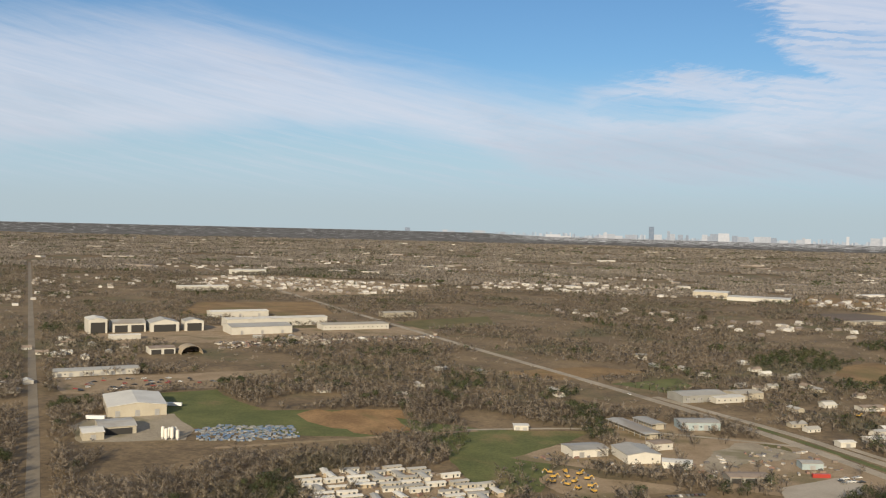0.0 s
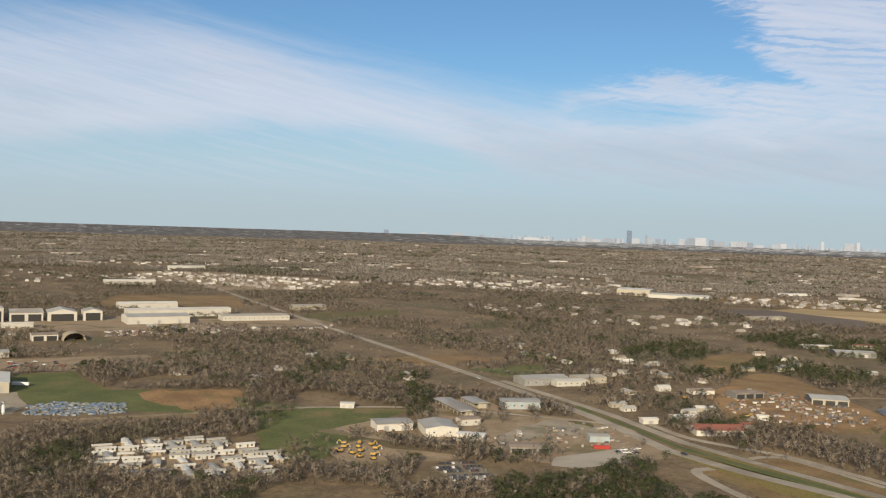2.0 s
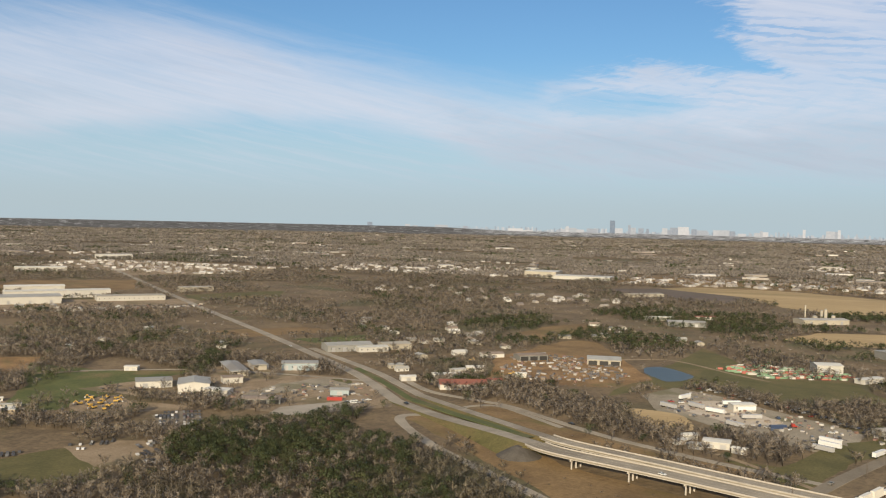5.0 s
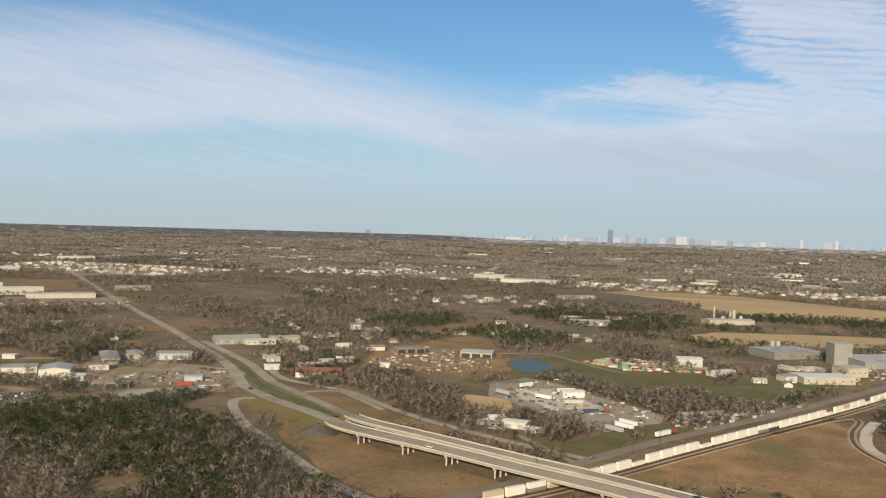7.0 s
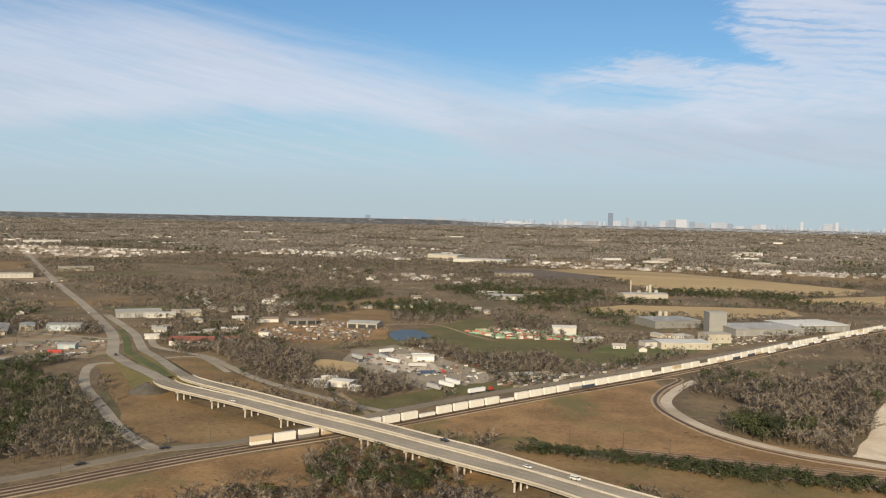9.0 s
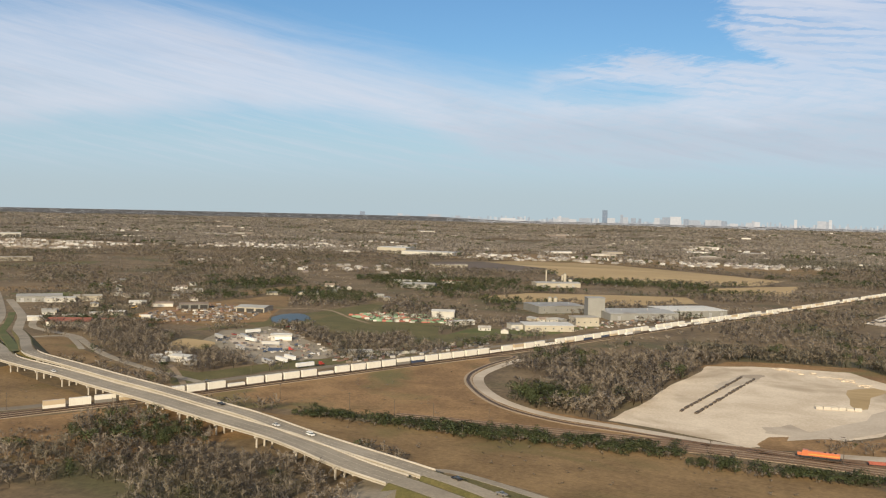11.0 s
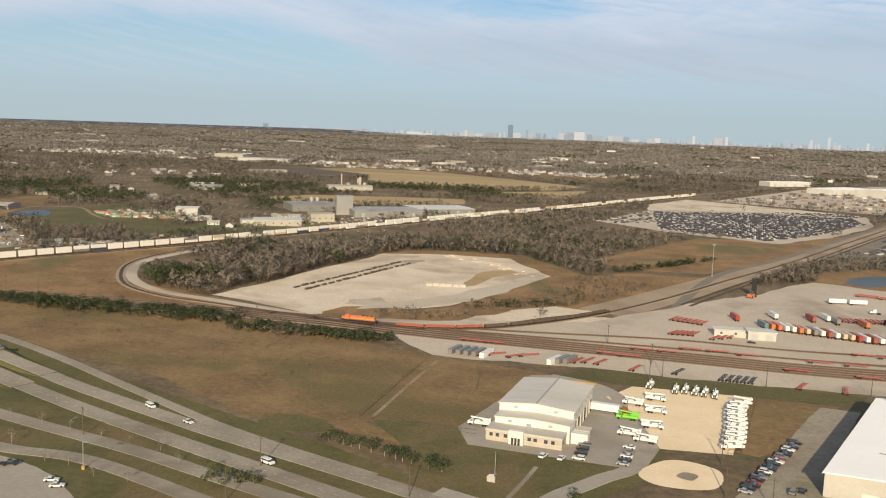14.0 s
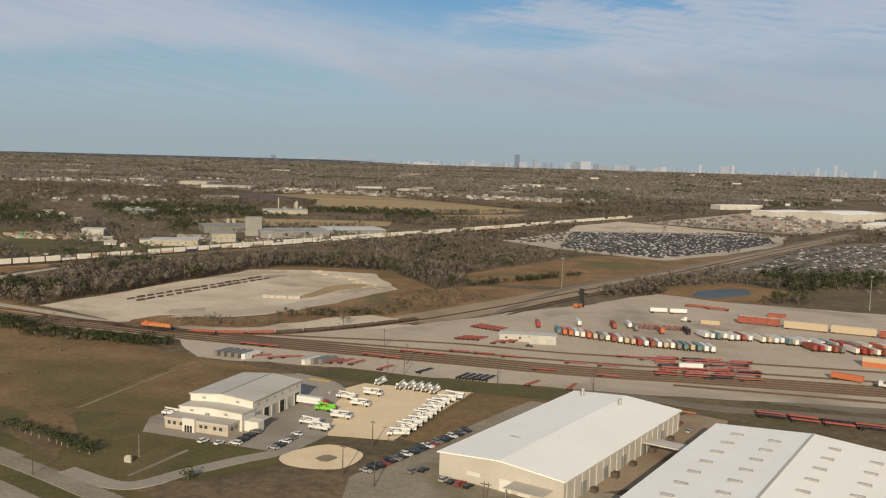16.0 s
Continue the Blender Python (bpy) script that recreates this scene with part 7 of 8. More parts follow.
def spread(outline, count, turn=None):
    a = np.array(outline, float)
    out = []
    while len(out) < count:
        p = np.array([[pick.uniform(a[:, 0].min(), a[:, 0].max()), pick.uniform(a[:, 1].min(), a[:, 1].max()), 0]])
        if inside(p, a)[0]:
            out.append((p[0, 0], p[0, 1], pick.uniform(0, 180) if turn is None else turn + pick.uniform(-6, 6)))
    return out


# ---- paved lot ----
put(("box", "red"), 32.5, 401.5, 20, 0.06, "red storage container beside a paved lot")
for x, y, turn in spread([(39.0, 401.7), (47.7, 408.0), (48.1, 395.6), (39.9, 394.6)], 9, 30):
    put((pick.choice(("car", "pickup_truck")), pick.choice(("white", "grey", "black", "silver"))), x, y, turn, 0.06)

# ---- houses and mobile homes ----
PARK = np.array([(-161, 315), (-152, 333), (-138, 345), (-112, 346), (-83, 334), (-72, 303), (-93, 292), (-122, 287), (-147, 295)], float)
for i in range(168):
    u, v = i % 14 - 6.5, i // 14 - 5.5
    x, y = -116 + 9.0 * u * 0.77 - 5.6 * v * 0.64 + pick.uniform(-1.2, 1.2), 317 + 9.0 * u * 0.64 + 5.6 * v * 0.77 + pick.uniform(-1.0, 1.0)
    if not inside(np.array([[x, y, 0]]), PARK)[0] or pick.random() < 0.22:
        continue
    turn = pick.choice((38, 38, 42, -50)) + pick.uniform(-7, 7)
    put(("home", pick.randrange(4)), x, y, turn, 0.03)
    d = Vector((math.cos(radians(turn)), math.sin(radians(turn)))) * 3.6
    LINES.append((np.array([(x - d.x, y - d.y), (x + d.x, y + d.y)]), 2.6))
CLUSTERS = ((40, 560, 14, 16, 3, 40), (40, 610, 60, 24, 7, 40), (150, 730, 70, 50, 10, 20), (345, 600, 30, 14, 5, 40), (-20, 690, 60, 40, 10, 40), (-330, 690, 60, 40, 14, 45), (-160, 560, 60, 40, 5, 45), (-200, 480, 30, 14, 3, 45), (-470, 560, 60, 40, 12, 45), (-400, 420, 40, 20, 6, 45), (30, 500, 14, 10, 3, 40))
for cx, cy, rx, ry, count, turn in CLUSTERS:
    for k in range(count):
        put(("house", pick.randrange(6)), cx + pick.uniform(-rx, rx), cy + pick.uniform(-ry, ry), turn + pick.choice((0, 90)) + pick.uniform(-8, 8))
for x, y, turn in ((-69, 357, 30), (-64, 360, 120), (-72, 363, 200), (-60, 354, 75), (-56, 360, 20), (-62, 349, 160), (-57, 345, 250), (-53, 350, 10), (-66, 367, 300), (-60, 366, 60), (-51, 344, 130), (-68, 350, 220), (62, 545, 40), (95, 505, 10)):
    put(("excavator", ""), x, y, turn, 0.04)
for x, y, turn, colour in ((195.6, 449, -45, "silver"), (211.7, 462, 25, "white"), (218.0, 450, 25, "white"), (212.0, 413, -42, "silver"), (247.5, 395, -38, "white"), (246.5, 388, -36, "white"), (243.0, 380.5, -38, "silver"), (219.5, 432, 20, "silver"), (190, 470, 60, "white"), (204, 440, -30, "white"), (183, 444, -40, "silver")):
    put(("trailer", colour), x, y, turn, 0.05)
put(("box", "blue"), 229.5, 416.5, 22, 0.05, "blue shipping container on dirt")
put(("tractor", "red"), 235.5, 420, 22, 0.05)
for k in range(46):
    t = k / 45
    x, y = 198 + 68 * t + 5 * math.sin(3.1 * t), 503 - 80 * t
    put((pick.choice(("car", "sport_utility", "pickup_truck")), pick.choice(("white", "grey", "black", "black", "silver", "red", "blue", "grey"))), x + pick.choice((-1.6, 1.6)) + pick.uniform(-0.5, 0.5), y + pick.choice((-1.6, 1.6)), 40 + pick.uniform(-12, 12), 0.05)
for x, y, _ in spread([(175, 440), (185, 480), (225, 452), (255, 410), (240, 385)], 26):
    put((pick.choice(("car", "sport_utility", "pickup_truck")), pick.choice(("white", "grey", "black", "black", "silver", "red", "blue", "grey"))), x, y, pick.uniform(0, 180), 0.05)
put(("house", 0), 308, 541, 16)
put(("house", 3), 322, 534, 100)
panels = thing("panel_fence", Matrix(), "pale sheet metal panel fence along a lot", "fence", "fences")
for k in range(12):
    a, b = k / 12, (k + 0.94) / 12
    Shape().beam((270 + 26 * a, 411.4 + 28 * a, 0.75), (270 + 26 * b, 411.4 + 28 * b, 0.75), 0.1, 1.4).make("panel", SHED_WHITE, panels)
for x, y, turn in spread([(-386.6, 452.6), (-342.6, 487.6), (-304.1, 490.0), (-294.3, 470.5), (-315.9, 457.6), (-320.1, 446.4), (-358.2, 423.5)], 46, 45):
    put((pick.choice(("car", "sport_utility", "pickup_truck")), pick.choice(("white", "grey", "black", "silver", "black", "red"))), x, y, turn, 0.05)
for x, y, turn in spread([(-287.5, 344.8), (-285.3, 360.3), (-267.9, 339.9), (-272.2, 331.4)], 8):
    put((pick.choice(("car", "sport_utility")), pick.choice(("white", "grey", "black", "blue"))), x, y, turn, 0.05)
for x, y, colour in ((-296.5, 369.1, "white"), (-282.1, 411.9, "white")):
    put(("trailer", colour), x, y, 18, 0.05)

# ---- factory fittings ----
for i, (x, y) in enumerate([(-245.0, 350.2), (-242.3, 348.8), (-243.9, 353.4), (-240.6, 350.8), (-240.6, 353.5), (-237.7, 350.8)]):
    silo = thing("silo", pose(x, y, 0), "tall white steel storage silo", "silo", "factory silos")
    Shape().tube(0, 0, 0.8, 0.8, 4.6 - 0.5 * (i % 3), 12).make("shell", WHITE_WALL, silo)
    Shape().tube(0, 0, 5.4 - 0.5 * (i % 3), 0.8, 0.4, 12, 0.2).make("cap", GREY_WALL, silo)
    Shape().tube(0, 0, 0, 0.6, 0.8, 8).make("skirt", STEEL, silo)
for x, y, h, r in ((288, 903, 15, 0.7), (303, 912, 10, 1.3), (306, 908, 11.5, 1.5), (312, 903, 6.5, 1.8), (296, 900, 5.5, 2.2), (325, 688, 8, 1.6), (329, 690, 8, 1.6)):
    tank = thing("works_tower", pose(x, y, 0), "pale grey process tower of a works", "tower", "process towers")
    Shape().tube(0, 0, 0, r, h, 12).make("shell", SHED_CREAM, tank)
    Shape().tube(0, 0, h, r, r * 0.5, 12, r * 0.3).make("cap", SHED_GREY, tank)
    Shape().tube(0, 0, h * 0.55, r + 0.25, 0.2, 12).make("gallery", STEEL, tank)
quonset = thing("quonset_shed", pose(-386, 583, 0, 0, 0, 48), "open tan arched metal shed", "shed")
arc = [(8.0 * math.cos(math.pi * k / 14), 6.2 * math.sin(math.pi * k / 14)) for k in range(15)]
inner = [(7.7 * math.cos(math.pi * k / 14), 5.9 * math.sin(math.pi * k / 14)) for k in range(14, -1, -1)]
Shape().profile(arc + inner, -7.5, 7.5).make("shell", SHED_TAN, quonset)
Shape().profile(inner, 7.2, 7.5).make("end_wall", BROWN_ROOF, quonset)
for x, y, w, deep in ((-49, 455, 36, 10), (-43, 471, 18, 9)):
    roof = thing("open_canopy", pose(x, y, 0, 0, 0, -51), "long open canopy with a flat grey roof", "canopy", "open canopies")
    Shape().profile([(-deep / 2, 2.8), (deep / 2, 2.8), (deep / 2, 3.05), (0, 3.5), (-deep / 2, 3.05)], -w / 2, w / 2).make("roof", DULL_ROOF, roof).rotation_euler = (0, 0, radians(90))
    for k in range(8):
        for e in (-4, 4):
            Shape().box(-w / 2 + 1 + k * (w - 2) / 7, e, 0, 0.25, 0.25, 2.9).make("post", STEEL, roof)
    Shape().box(0, 1.0, 0.02, w * 0.9, 4.5, 2.6).make("store_block", SHED_CREAM, roof)

# ---- heaps and rows too many to count ----


def island_mix(name, colours, rough=0.6, dust=0.5):
    """A material that takes one of several colours for each loose piece."""
    m = bpy.data.materials.new(name)
    m.use_nodes = True
    n = Nodes(m.node_tree)
    r = n.tree.nodes.new("ShaderNodeNewGeometry").outputs["Random Per Island"]
    colour = n.ramp(r, [(i / len(colours), c) for i, c in enumerate(colours)], True)
    where = n.tree.nodes.new("ShaderNodeNewGeometry").outputs["Position"]
    colour = n.mix(n.math("MULTIPLY", n.noise(where, 3.0), dust), colour, (0.2, 0.17, 0.14))
    shader = n.tree.nodes.new("ShaderNodeBsdfPrincipled")
    n.tree.links.new(colour, shader.inputs["Base Color"])
    shader.inputs["Roughness"].default_value = rough
    done = n.tree.nodes.new("ShaderNodeOutputMaterial")
    n.tree.links.new(shader.outputs[0], done.inputs[0])
    return m


SCRAP = island_mix("mixed scrap", ((0.24, 0.21, 0.17), (0.13, 0.10, 0.08), (0.16, 0.08, 0.055), (0.46, 0.44, 0.40), (0.06, 0.055, 0.05), (0.09, 0.09, 0.10), (0.22, 0.17, 0.12), (0.05, 0.05, 0.055), (0.30, 0.28, 0.25), (0.12, 0.10, 0.085)), 0.7)
STORED = island_mix("stored cars", ((0.02, 0.02, 0.022), (0.05, 0.05, 0.05), (0.40, 0.39, 0.37), (0.03, 0.032, 0.04), (0.10, 0.10, 0.10), (0.03, 0.03, 0.03), (0.03, 0.03, 0.03), (0.06, 0.03, 0.03), (0.025, 0.025, 0.028), (0.04, 0.04, 0.042), (0.025, 0.026, 0.028), (0.45, 0.44, 0.42)), 0.55, 0.12)
BLUES = island_mix("blue and grey crates", ((0.035, 0.10, 0.22), (0.20, 0.21, 0.21), (0.04, 0.13, 0.27), (0.30, 0.30, 0.29), (0.09, 0.15, 0.21), (0.15, 0.155, 0.15)), 0.6)
PIPES = island_mix("green and red steel", ((0.12, 0.25, 0.13), (0.36, 0.08, 0.05), (0.18, 0.32, 0.18), (0.14, 0.27, 0.16), (0.50, 0.48, 0.42)), 0.6)
PALE_ROOFS = island_mix("pale far roofs", ((0.50, 0.475, 0.43), (0.30, 0.27, 0.23), (0.58, 0.56, 0.52), (0.22, 0.19, 0.16), (0.38, 0.35, 0.31), (0.17, 0.14, 0.12), (0.27, 0.25, 0.22)), 0.6)


def heap(name, spots, sizes, material, label, category):
    s = Shape()
    for x, y, turn in spots:
        sx, sy, sz = (a * pick.uniform(0.6, 1.4) for a in sizes)
        s.box(x, y, rise(x, y) if y > 1500 else 0.03, sx, sy, sz, turn)
    return tagged(s.make(name, material), label, category, "", "stuff")


heap("scrap_heap", spread([(90, 495), (80, 560), (95, 600), (145, 575), (160, 525), (140, 495)], 260), (2.2, 1.3, 0.8), SCRAP, "scattered scrap and parts on bare dirt", "scrap")
heap("scrap_heap", spread([(198, 500), (184, 470), (180, 440), (215, 410), (245, 384), (264, 418), (230, 462)], 150), (1.8, 0.9, 0.7), SCRAP, "rows of wrecks and loose parts", "scrap")
heap("scrap_heap", spread([(285, 455), (262, 405), (275, 395), (330, 480), (320, 490)], 190, 58), (2.0, 0.9, 0.8), SCRAP, "rows of wrecked cars beside a road", "scrap")
heap("scrap_heap", spread([(-400, 640), (-320, 720), (-260, 780), (-250, 760), (-330, 660), (-380, 610)], 330), (2.6, 1.4, 1.0), SCRAP, "scrap and machine parts in dusty yards", "scrap")
heap("scrap_heap", spread([(-90, 382), (-78, 405), (-50, 390), (-20, 400), (10, 452), (38, 446), (44, 420), (10, 385), (-40, 378)], 110), (1.9, 1.0, 0.7), SCRAP, "loose parts and machines round sheds", "scrap")
heap("scrap_heap", spread([tuple(p) for p in PARK], 150), (1.9, 0.9, 0.7), SCRAP, "cars and clutter between mobile homes", "clutter")
heap("scrap_heap", spread([(310, 560), (400, 640), (440, 690), (400, 610), (340, 540)], 160), (1.9, 1.0, 0.8), SCRAP, "parked cars and crates by a factory", "clutter")
heap("scrap_heap", spread([(680, 970), (800, 1200), (900, 1300), (960, 1180), (850, 1000), (780, 900)], 260), (5.0, 1.6, 1.6), SCRAP, "trailers and goods in a storage yard", "clutter")
heap("pallet_rows", spread([(-241.8, 371.3), (-237.0, 384.0), (-220.9, 388.3), (-204.4, 397.4), (-190.5, 378.1), (-204.4, 364.4), (-210.5, 359.0), (-229.1, 353.4)], 520, 45), (1.1, 0.7, 0.6), BLUES, "rows of blue and grey crates by a meadow", "crates")
heap("pipe_rows", spread([(205, 575), (225, 605), (285, 585), (275, 560), (235, 552)], 190, 20), (3.8, 0.8, 0.9), PIPES, "stacks of green and red steel sections", "steel stacks")


def stored_cars(name, outline, gap_x, gap_y, turn, fill, label):
    a = np.array(outline, float)
    c, s = math.cos(radians(turn)), math.sin(radians(turn))
    mid = a.mean(0)
    reach = np.hypot(*(a - mid).T).max()
    spots = []
    for i in range(int(-reach / gap_x), int(reach / gap_x)):
        for j in range(int(-reach / gap_y), int(reach / gap_y)):
            if i % 23 == 0 or j % 4 == 3 or pick.random() > fill:
                continue
            spots.append((mid[0] + c * i * gap_x - s * j * gap_y, mid[1] + s * i * gap_x + c * j * gap_y, 0))
    spots = np.array(spots)
    spots = spots[inside(spots, a)]
    shape = Shape()
    low = [(-1.25, 0.15), (1.25, 0.15), (1.25, 0.45), (0.55, 0.52), (0.15, 0.8), (-0.75, 0.8), (-1.1, 0.5), (-1.25, 0.5)]
    for x, y, _ in spots:
        t = radians(turn + 90 + pick.uniform(-4, 4))
        ct, st = math.cos(t), math.sin(t)
        one = Shape().profile(low, -0.5, 0.5)
        shape.add([(x + ct * px - st * py, y + st * px + ct * py, pz) for px, py, pz in one.v], one.f)
    return tagged(shape.make(name, STORED), label, "stored cars", "", "stuff")


stored_cars("parked_wrecks", [(-58, 257), (-35, 275), (-27, 266), (-48, 249)], 1.9, 3.4, 38, 0.75, "rows of wrecks parked on bare ground")
stored_cars("parked_wrecks", [(-25, 288), (-15, 301), (-8, 297), (-18, 282)], 1.8, 3.2, 30, 0.8, "wrecks parked beside a grass plot")
stored_cars("parked_wrecks", [(-9, 307), (2, 308), (22, 282), (31, 271), (22, 268), (6, 284)], 1.9, 3.3, 50, 0.7, "two rows of wrecks parked on dirt")
stored_cars("parked_wrecks", [(-27, 346), (-12, 359), (2, 337), (-12, 325)], 1.6, 3.0, 32, 0.95, "close rows of dark cars in a small lot")
stored_cars("stored_cars", [(588, 655), (655, 612), (694, 662), (755, 770), (758, 822), (684, 830), (592, 797)], 1.75, 3.0, 21, 0.93, "hundreds of stored cars in close rows")
stored_cars("stored_cars", [(690, 838), (760, 830), (775, 845), (752, 868), (705, 852)], 2.0, 3.4, 21, 0.5, "stored cars on pale gravel")
stored_cars("stored_cars", [(700, 565), (765, 720), (855, 815), (940, 785), (860, 615), (795, 595)], 2.0, 3.6, 62, 0.5, "rows of parked cars in a worn lot")
stored_cars("stored_cars", [(540, 692), (585, 790), (590, 800), (588, 700), (560, 680)], 2.1, 3.6, 62, 0.4, "a few rows of stored cars by the railway")

mounds = Shape()
for i in range(46):
    one, _ = lump(500 + i % 7, 0.9, 7)
    t = pick.random()
    x, y, w, hh = 462 + 52 * t + pick.uniform(-4, 4), 464 - 50 * t * t + pick.uniform(-5, 3), pick.uniform(0.7, 2.4), pick.uniform(0.2, 0.7)
    mounds.add([(x + px * w, y + py * w, pz * hh) for px, py, pz in one.v], one.f)
tagged(mounds.make("spoil_mounds", GRAVEL), "low mounds of pale spoil behind a gravel lot", "spoil", "", "stuff")


def far_roofs():
    spots = []
    for cx, cy, rx, ry, count in ((-660, 1290, 190, 120, 330), (-260, 1500, 170, 120, 230), (330, 1400, 240, 70, 230), (-1150, 1700, 260, 160, 160), (-60, 1950, 300, 160, 130), (560, 1420, 90, 50, 60), (-700, 2100, 420, 220, 190), (500, 2050, 300, 200, 110), (-950, 1150, 120, 110, 50), (-820, 880, 90, 90, 40), (60, 1000, 120, 90, 40), (-130, 1080, 80, 60, 25), (620, 1560, 160, 60, 50)):
        for k in range(int(count * 0.75)):
            u, v = pick.uniform(-rx, rx), pick.uniform(-ry, ry)
            spots.append((cx + u, cy + v, 43 + pick.choice((0, 90)) + pick.uniform(-6, 6)))
    s = Shape()
    for x, y, turn in spots:
        w, d, h = pick.uniform(5.5, 9), pick.uniform(4, 6), pick.uniform(1.6, 2.2)
        c, sn = math.cos(radians(turn)), math.sin(radians(turn))
        one = Shape().profile([(-d / 2, 0), (d / 2, 0), (d / 2, h), (0, h + d * 0.22), (-d / 2, h)], -w / 2, w / 2)
        s.add([(x + c * px - sn * py, y + sn * px + c * py, pz + rise(x, y)) for px, py, pz in one.v], one.f)
        LINES.append((np.array([(x - 3.0, y - 9.0), (x + 3.0, y - 1.0)]), 5.0)) if pick.random() < 0.5 else None
    tagged(s.make("far_houses", PALE_ROOFS), "far estates of small pale-roofed houses", "houses", "", "stuff")
    s = Shape()
    for k in range(620):
        y = pick.uniform(0, 1) ** 0.9 * 3400 + 1500
        x = pick.uniform(-0.95 * y, 620 + 0.34 * y)
        if math.hypot(x - 300, y) > 4950:
            continue
        size = pick.choice((0.3, 0.4, 0.6, 0.8, 1.0, 1.8))
        w, d, h = pick.uniform(14, 42) * size, pick.uniform(10, 22), pick.uniform(2.6, 4.6)
        s.box(x, y, rise(x, y), w, d, h, pick.choice((-3, 4, 40, 44)))
        if size > 0.35:
            LINES.append((np.array([(x - w * 0.45, y - 20.0), (x + w * 0.45, y - 20.0)]), 20.0))
    tagged(s.make("far_sheds", PALE_ROOFS), "far pale sheds scattered over the plain", "sheds", "", "stuff")


far_roofs()

# tracts where evergreens stand close
DARK_TRACTS = [np.array(o, float) for o in (
    [(0, 335), (9, 364), (36, 374), (62, 370), (90, 347), (104, 294), (30, 266), (12, 291)],
    [(60, 620), (40, 780), (120, 900), (260, 920), (260, 800), (210, 700), (180, 640)],
    [(250, 825), (330, 985), (410, 990), (500, 890), (430, 840), (380, 836), (290, 812)],
    [(300, 640), (240, 650), (230, 740), (290, 720), (330, 730)],
    [(618, 410), (640, 430), (690, 425), (740, 445), (790, 570), (726, 587), (700, 522), (720, 470)],
    [(254, 225), (245, 244), (244, 269), (256, 276), (273, 264), (295, 239)],
    [(366, 330), (362, 380), (385, 372), (398, 340)],
    [(16, 352), (53, 330), (104, 300), (150, 240), (155, 215), (147, 200), (90, 240), (10, 290)],
    [(-60, 455), (-40, 470), (-75, 480), (-90, 460)],
    [(560, 430), (605, 450), (640, 515), (600, 500), (545, 440)],
    [(-71.7, 421.2), (-55.2, 434.1), (-57.0, 450.8), (-74.7, 441.3)],
    [(-84.7, 479.1), (-72.1, 486.7), (-75.8, 505.5), (-89.2, 499.2)],
    [(-165.5, 525.5), (-146.8, 534.6), (-157.2, 574.0), (-177.1, 564.0)],
    [(61.7, 656.0), (88.2, 675.9), (91.1, 706.0), (64.9, 692.9)],
    [(6.7, 702.3), (55.0, 744.1), (135.8, 823.3), (152.4, 944.4), (59.8, 856.7), (5.5, 754.5)],
    [(300, 1400), (420, 1500), (520, 1420), (470, 1340), (380, 1330)],
)]
CLEAR.append(np.array([(335, 222), (356, 205), (362, 222), (420, 226), (545, 240), (600, 262), (900, 262), (900, 100), (330, 100), (350, 165), (365, 190)], float))
CLEAR.append(np.array([(436, 268), (500, 255), (545, 244), (660, 238), (900, 238), (900, 420), (760, 428), (640, 436), (606, 420), (575, 366), (543, 328), (505, 302), (470, 299)], float))
CLEAR.append(np.array([(190, 190), (198, 218), (216, 251), (234, 270), (241, 262), (239, 245), (224, 239), (233, 217), (215, 190)], float))
CLEAR.append(np.array([(-254.5, 374.5), (-165.5, 389.4), (-147.9, 377.2), (-171.5, 350.2), (-219.6, 327.3)]))
CLEAR.append(np.array([(-281.4, 328.6), (-236.8, 350.6), (-223.9, 333.1), (-261.6, 307.2)]))
CLEAR.append(np.array([(-31.2, 350.3), (16.7, 366.0), (37.9, 372.7), (36.1, 353.2), (7.0, 331.5), (-27.3, 311.9)]))
CLEAR.append(np.array([(-73.7, 336.7), (-46.9, 348.1), (-41.2, 331.0), (-68.5, 318.4)]))
CLEAR.append(np.array([(395, 300), (470, 298), (472, 330), (425, 335), (405, 330)], float))
CLEAR.append(np.array([(338, 262), (362, 232), (420, 220), (470, 190), (480, 215), (420, 262)], float))
CLEAR.append(np.array([(12, 484), (60, 422), (128, 362), (150, 340), (160, 345), (80, 432), (30, 478)], float))
TALL = np.array([(362, 374), (366, 330), (400, 325), (430, 400), (440, 470), (520, 470), (560, 520), (500, 540), (400, 480)], float)
LINES.append((np.array([(-61, 470), (-37, 441)], float), 8.0))
LINES.append((np.array([(-49, 478), (-37, 464)], float), 7.0))
YARDS = np.array([(-92, 380), (-78, 412), (-50, 425), (-66, 462), (-55, 486), (-22, 478), (-10, 462), (8, 461), (40, 453), (50, 424), (62, 398), (24, 368), (-5, 370), (-22, 388), (-40, 376)], float)
GLADE = np.array([(-166, 435), (-117, 430), (-67, 446), (-79, 409), (-69, 337), (-90, 322), (-121, 379)], float)
SHORT_TRACTS = [np.array(o, float) for o in ([(234, 217), (224, 239), (241, 250), (255, 225)], [(461, 300), (515, 310), (602, 437), (555, 445), (510, 370)],)]


SCRUB = (
    [(245, 292), (262, 330), (300, 385), (332, 435), (340, 368), (361, 336), (406, 319), (430, 302), (293, 301)],
    [(340, 262), (290, 280), (300, 290), (430, 286), (495, 256), (480, 215), (420, 232)],
    [(95, 380), (150, 325), (190, 303), (222, 285), (205, 270), (185, 262), (120, 325)],
    [(100, 404), (125, 400), (170, 362), (215, 338), (190, 335), (120, 380)],
    [(180, 190), (214, 250), (240, 281), (262, 284), (295, 256), (262, 217), (222, 182)],
    [(540, 470), (610, 610), (670, 615), (690, 600), (640, 515), (600, 455)],
)


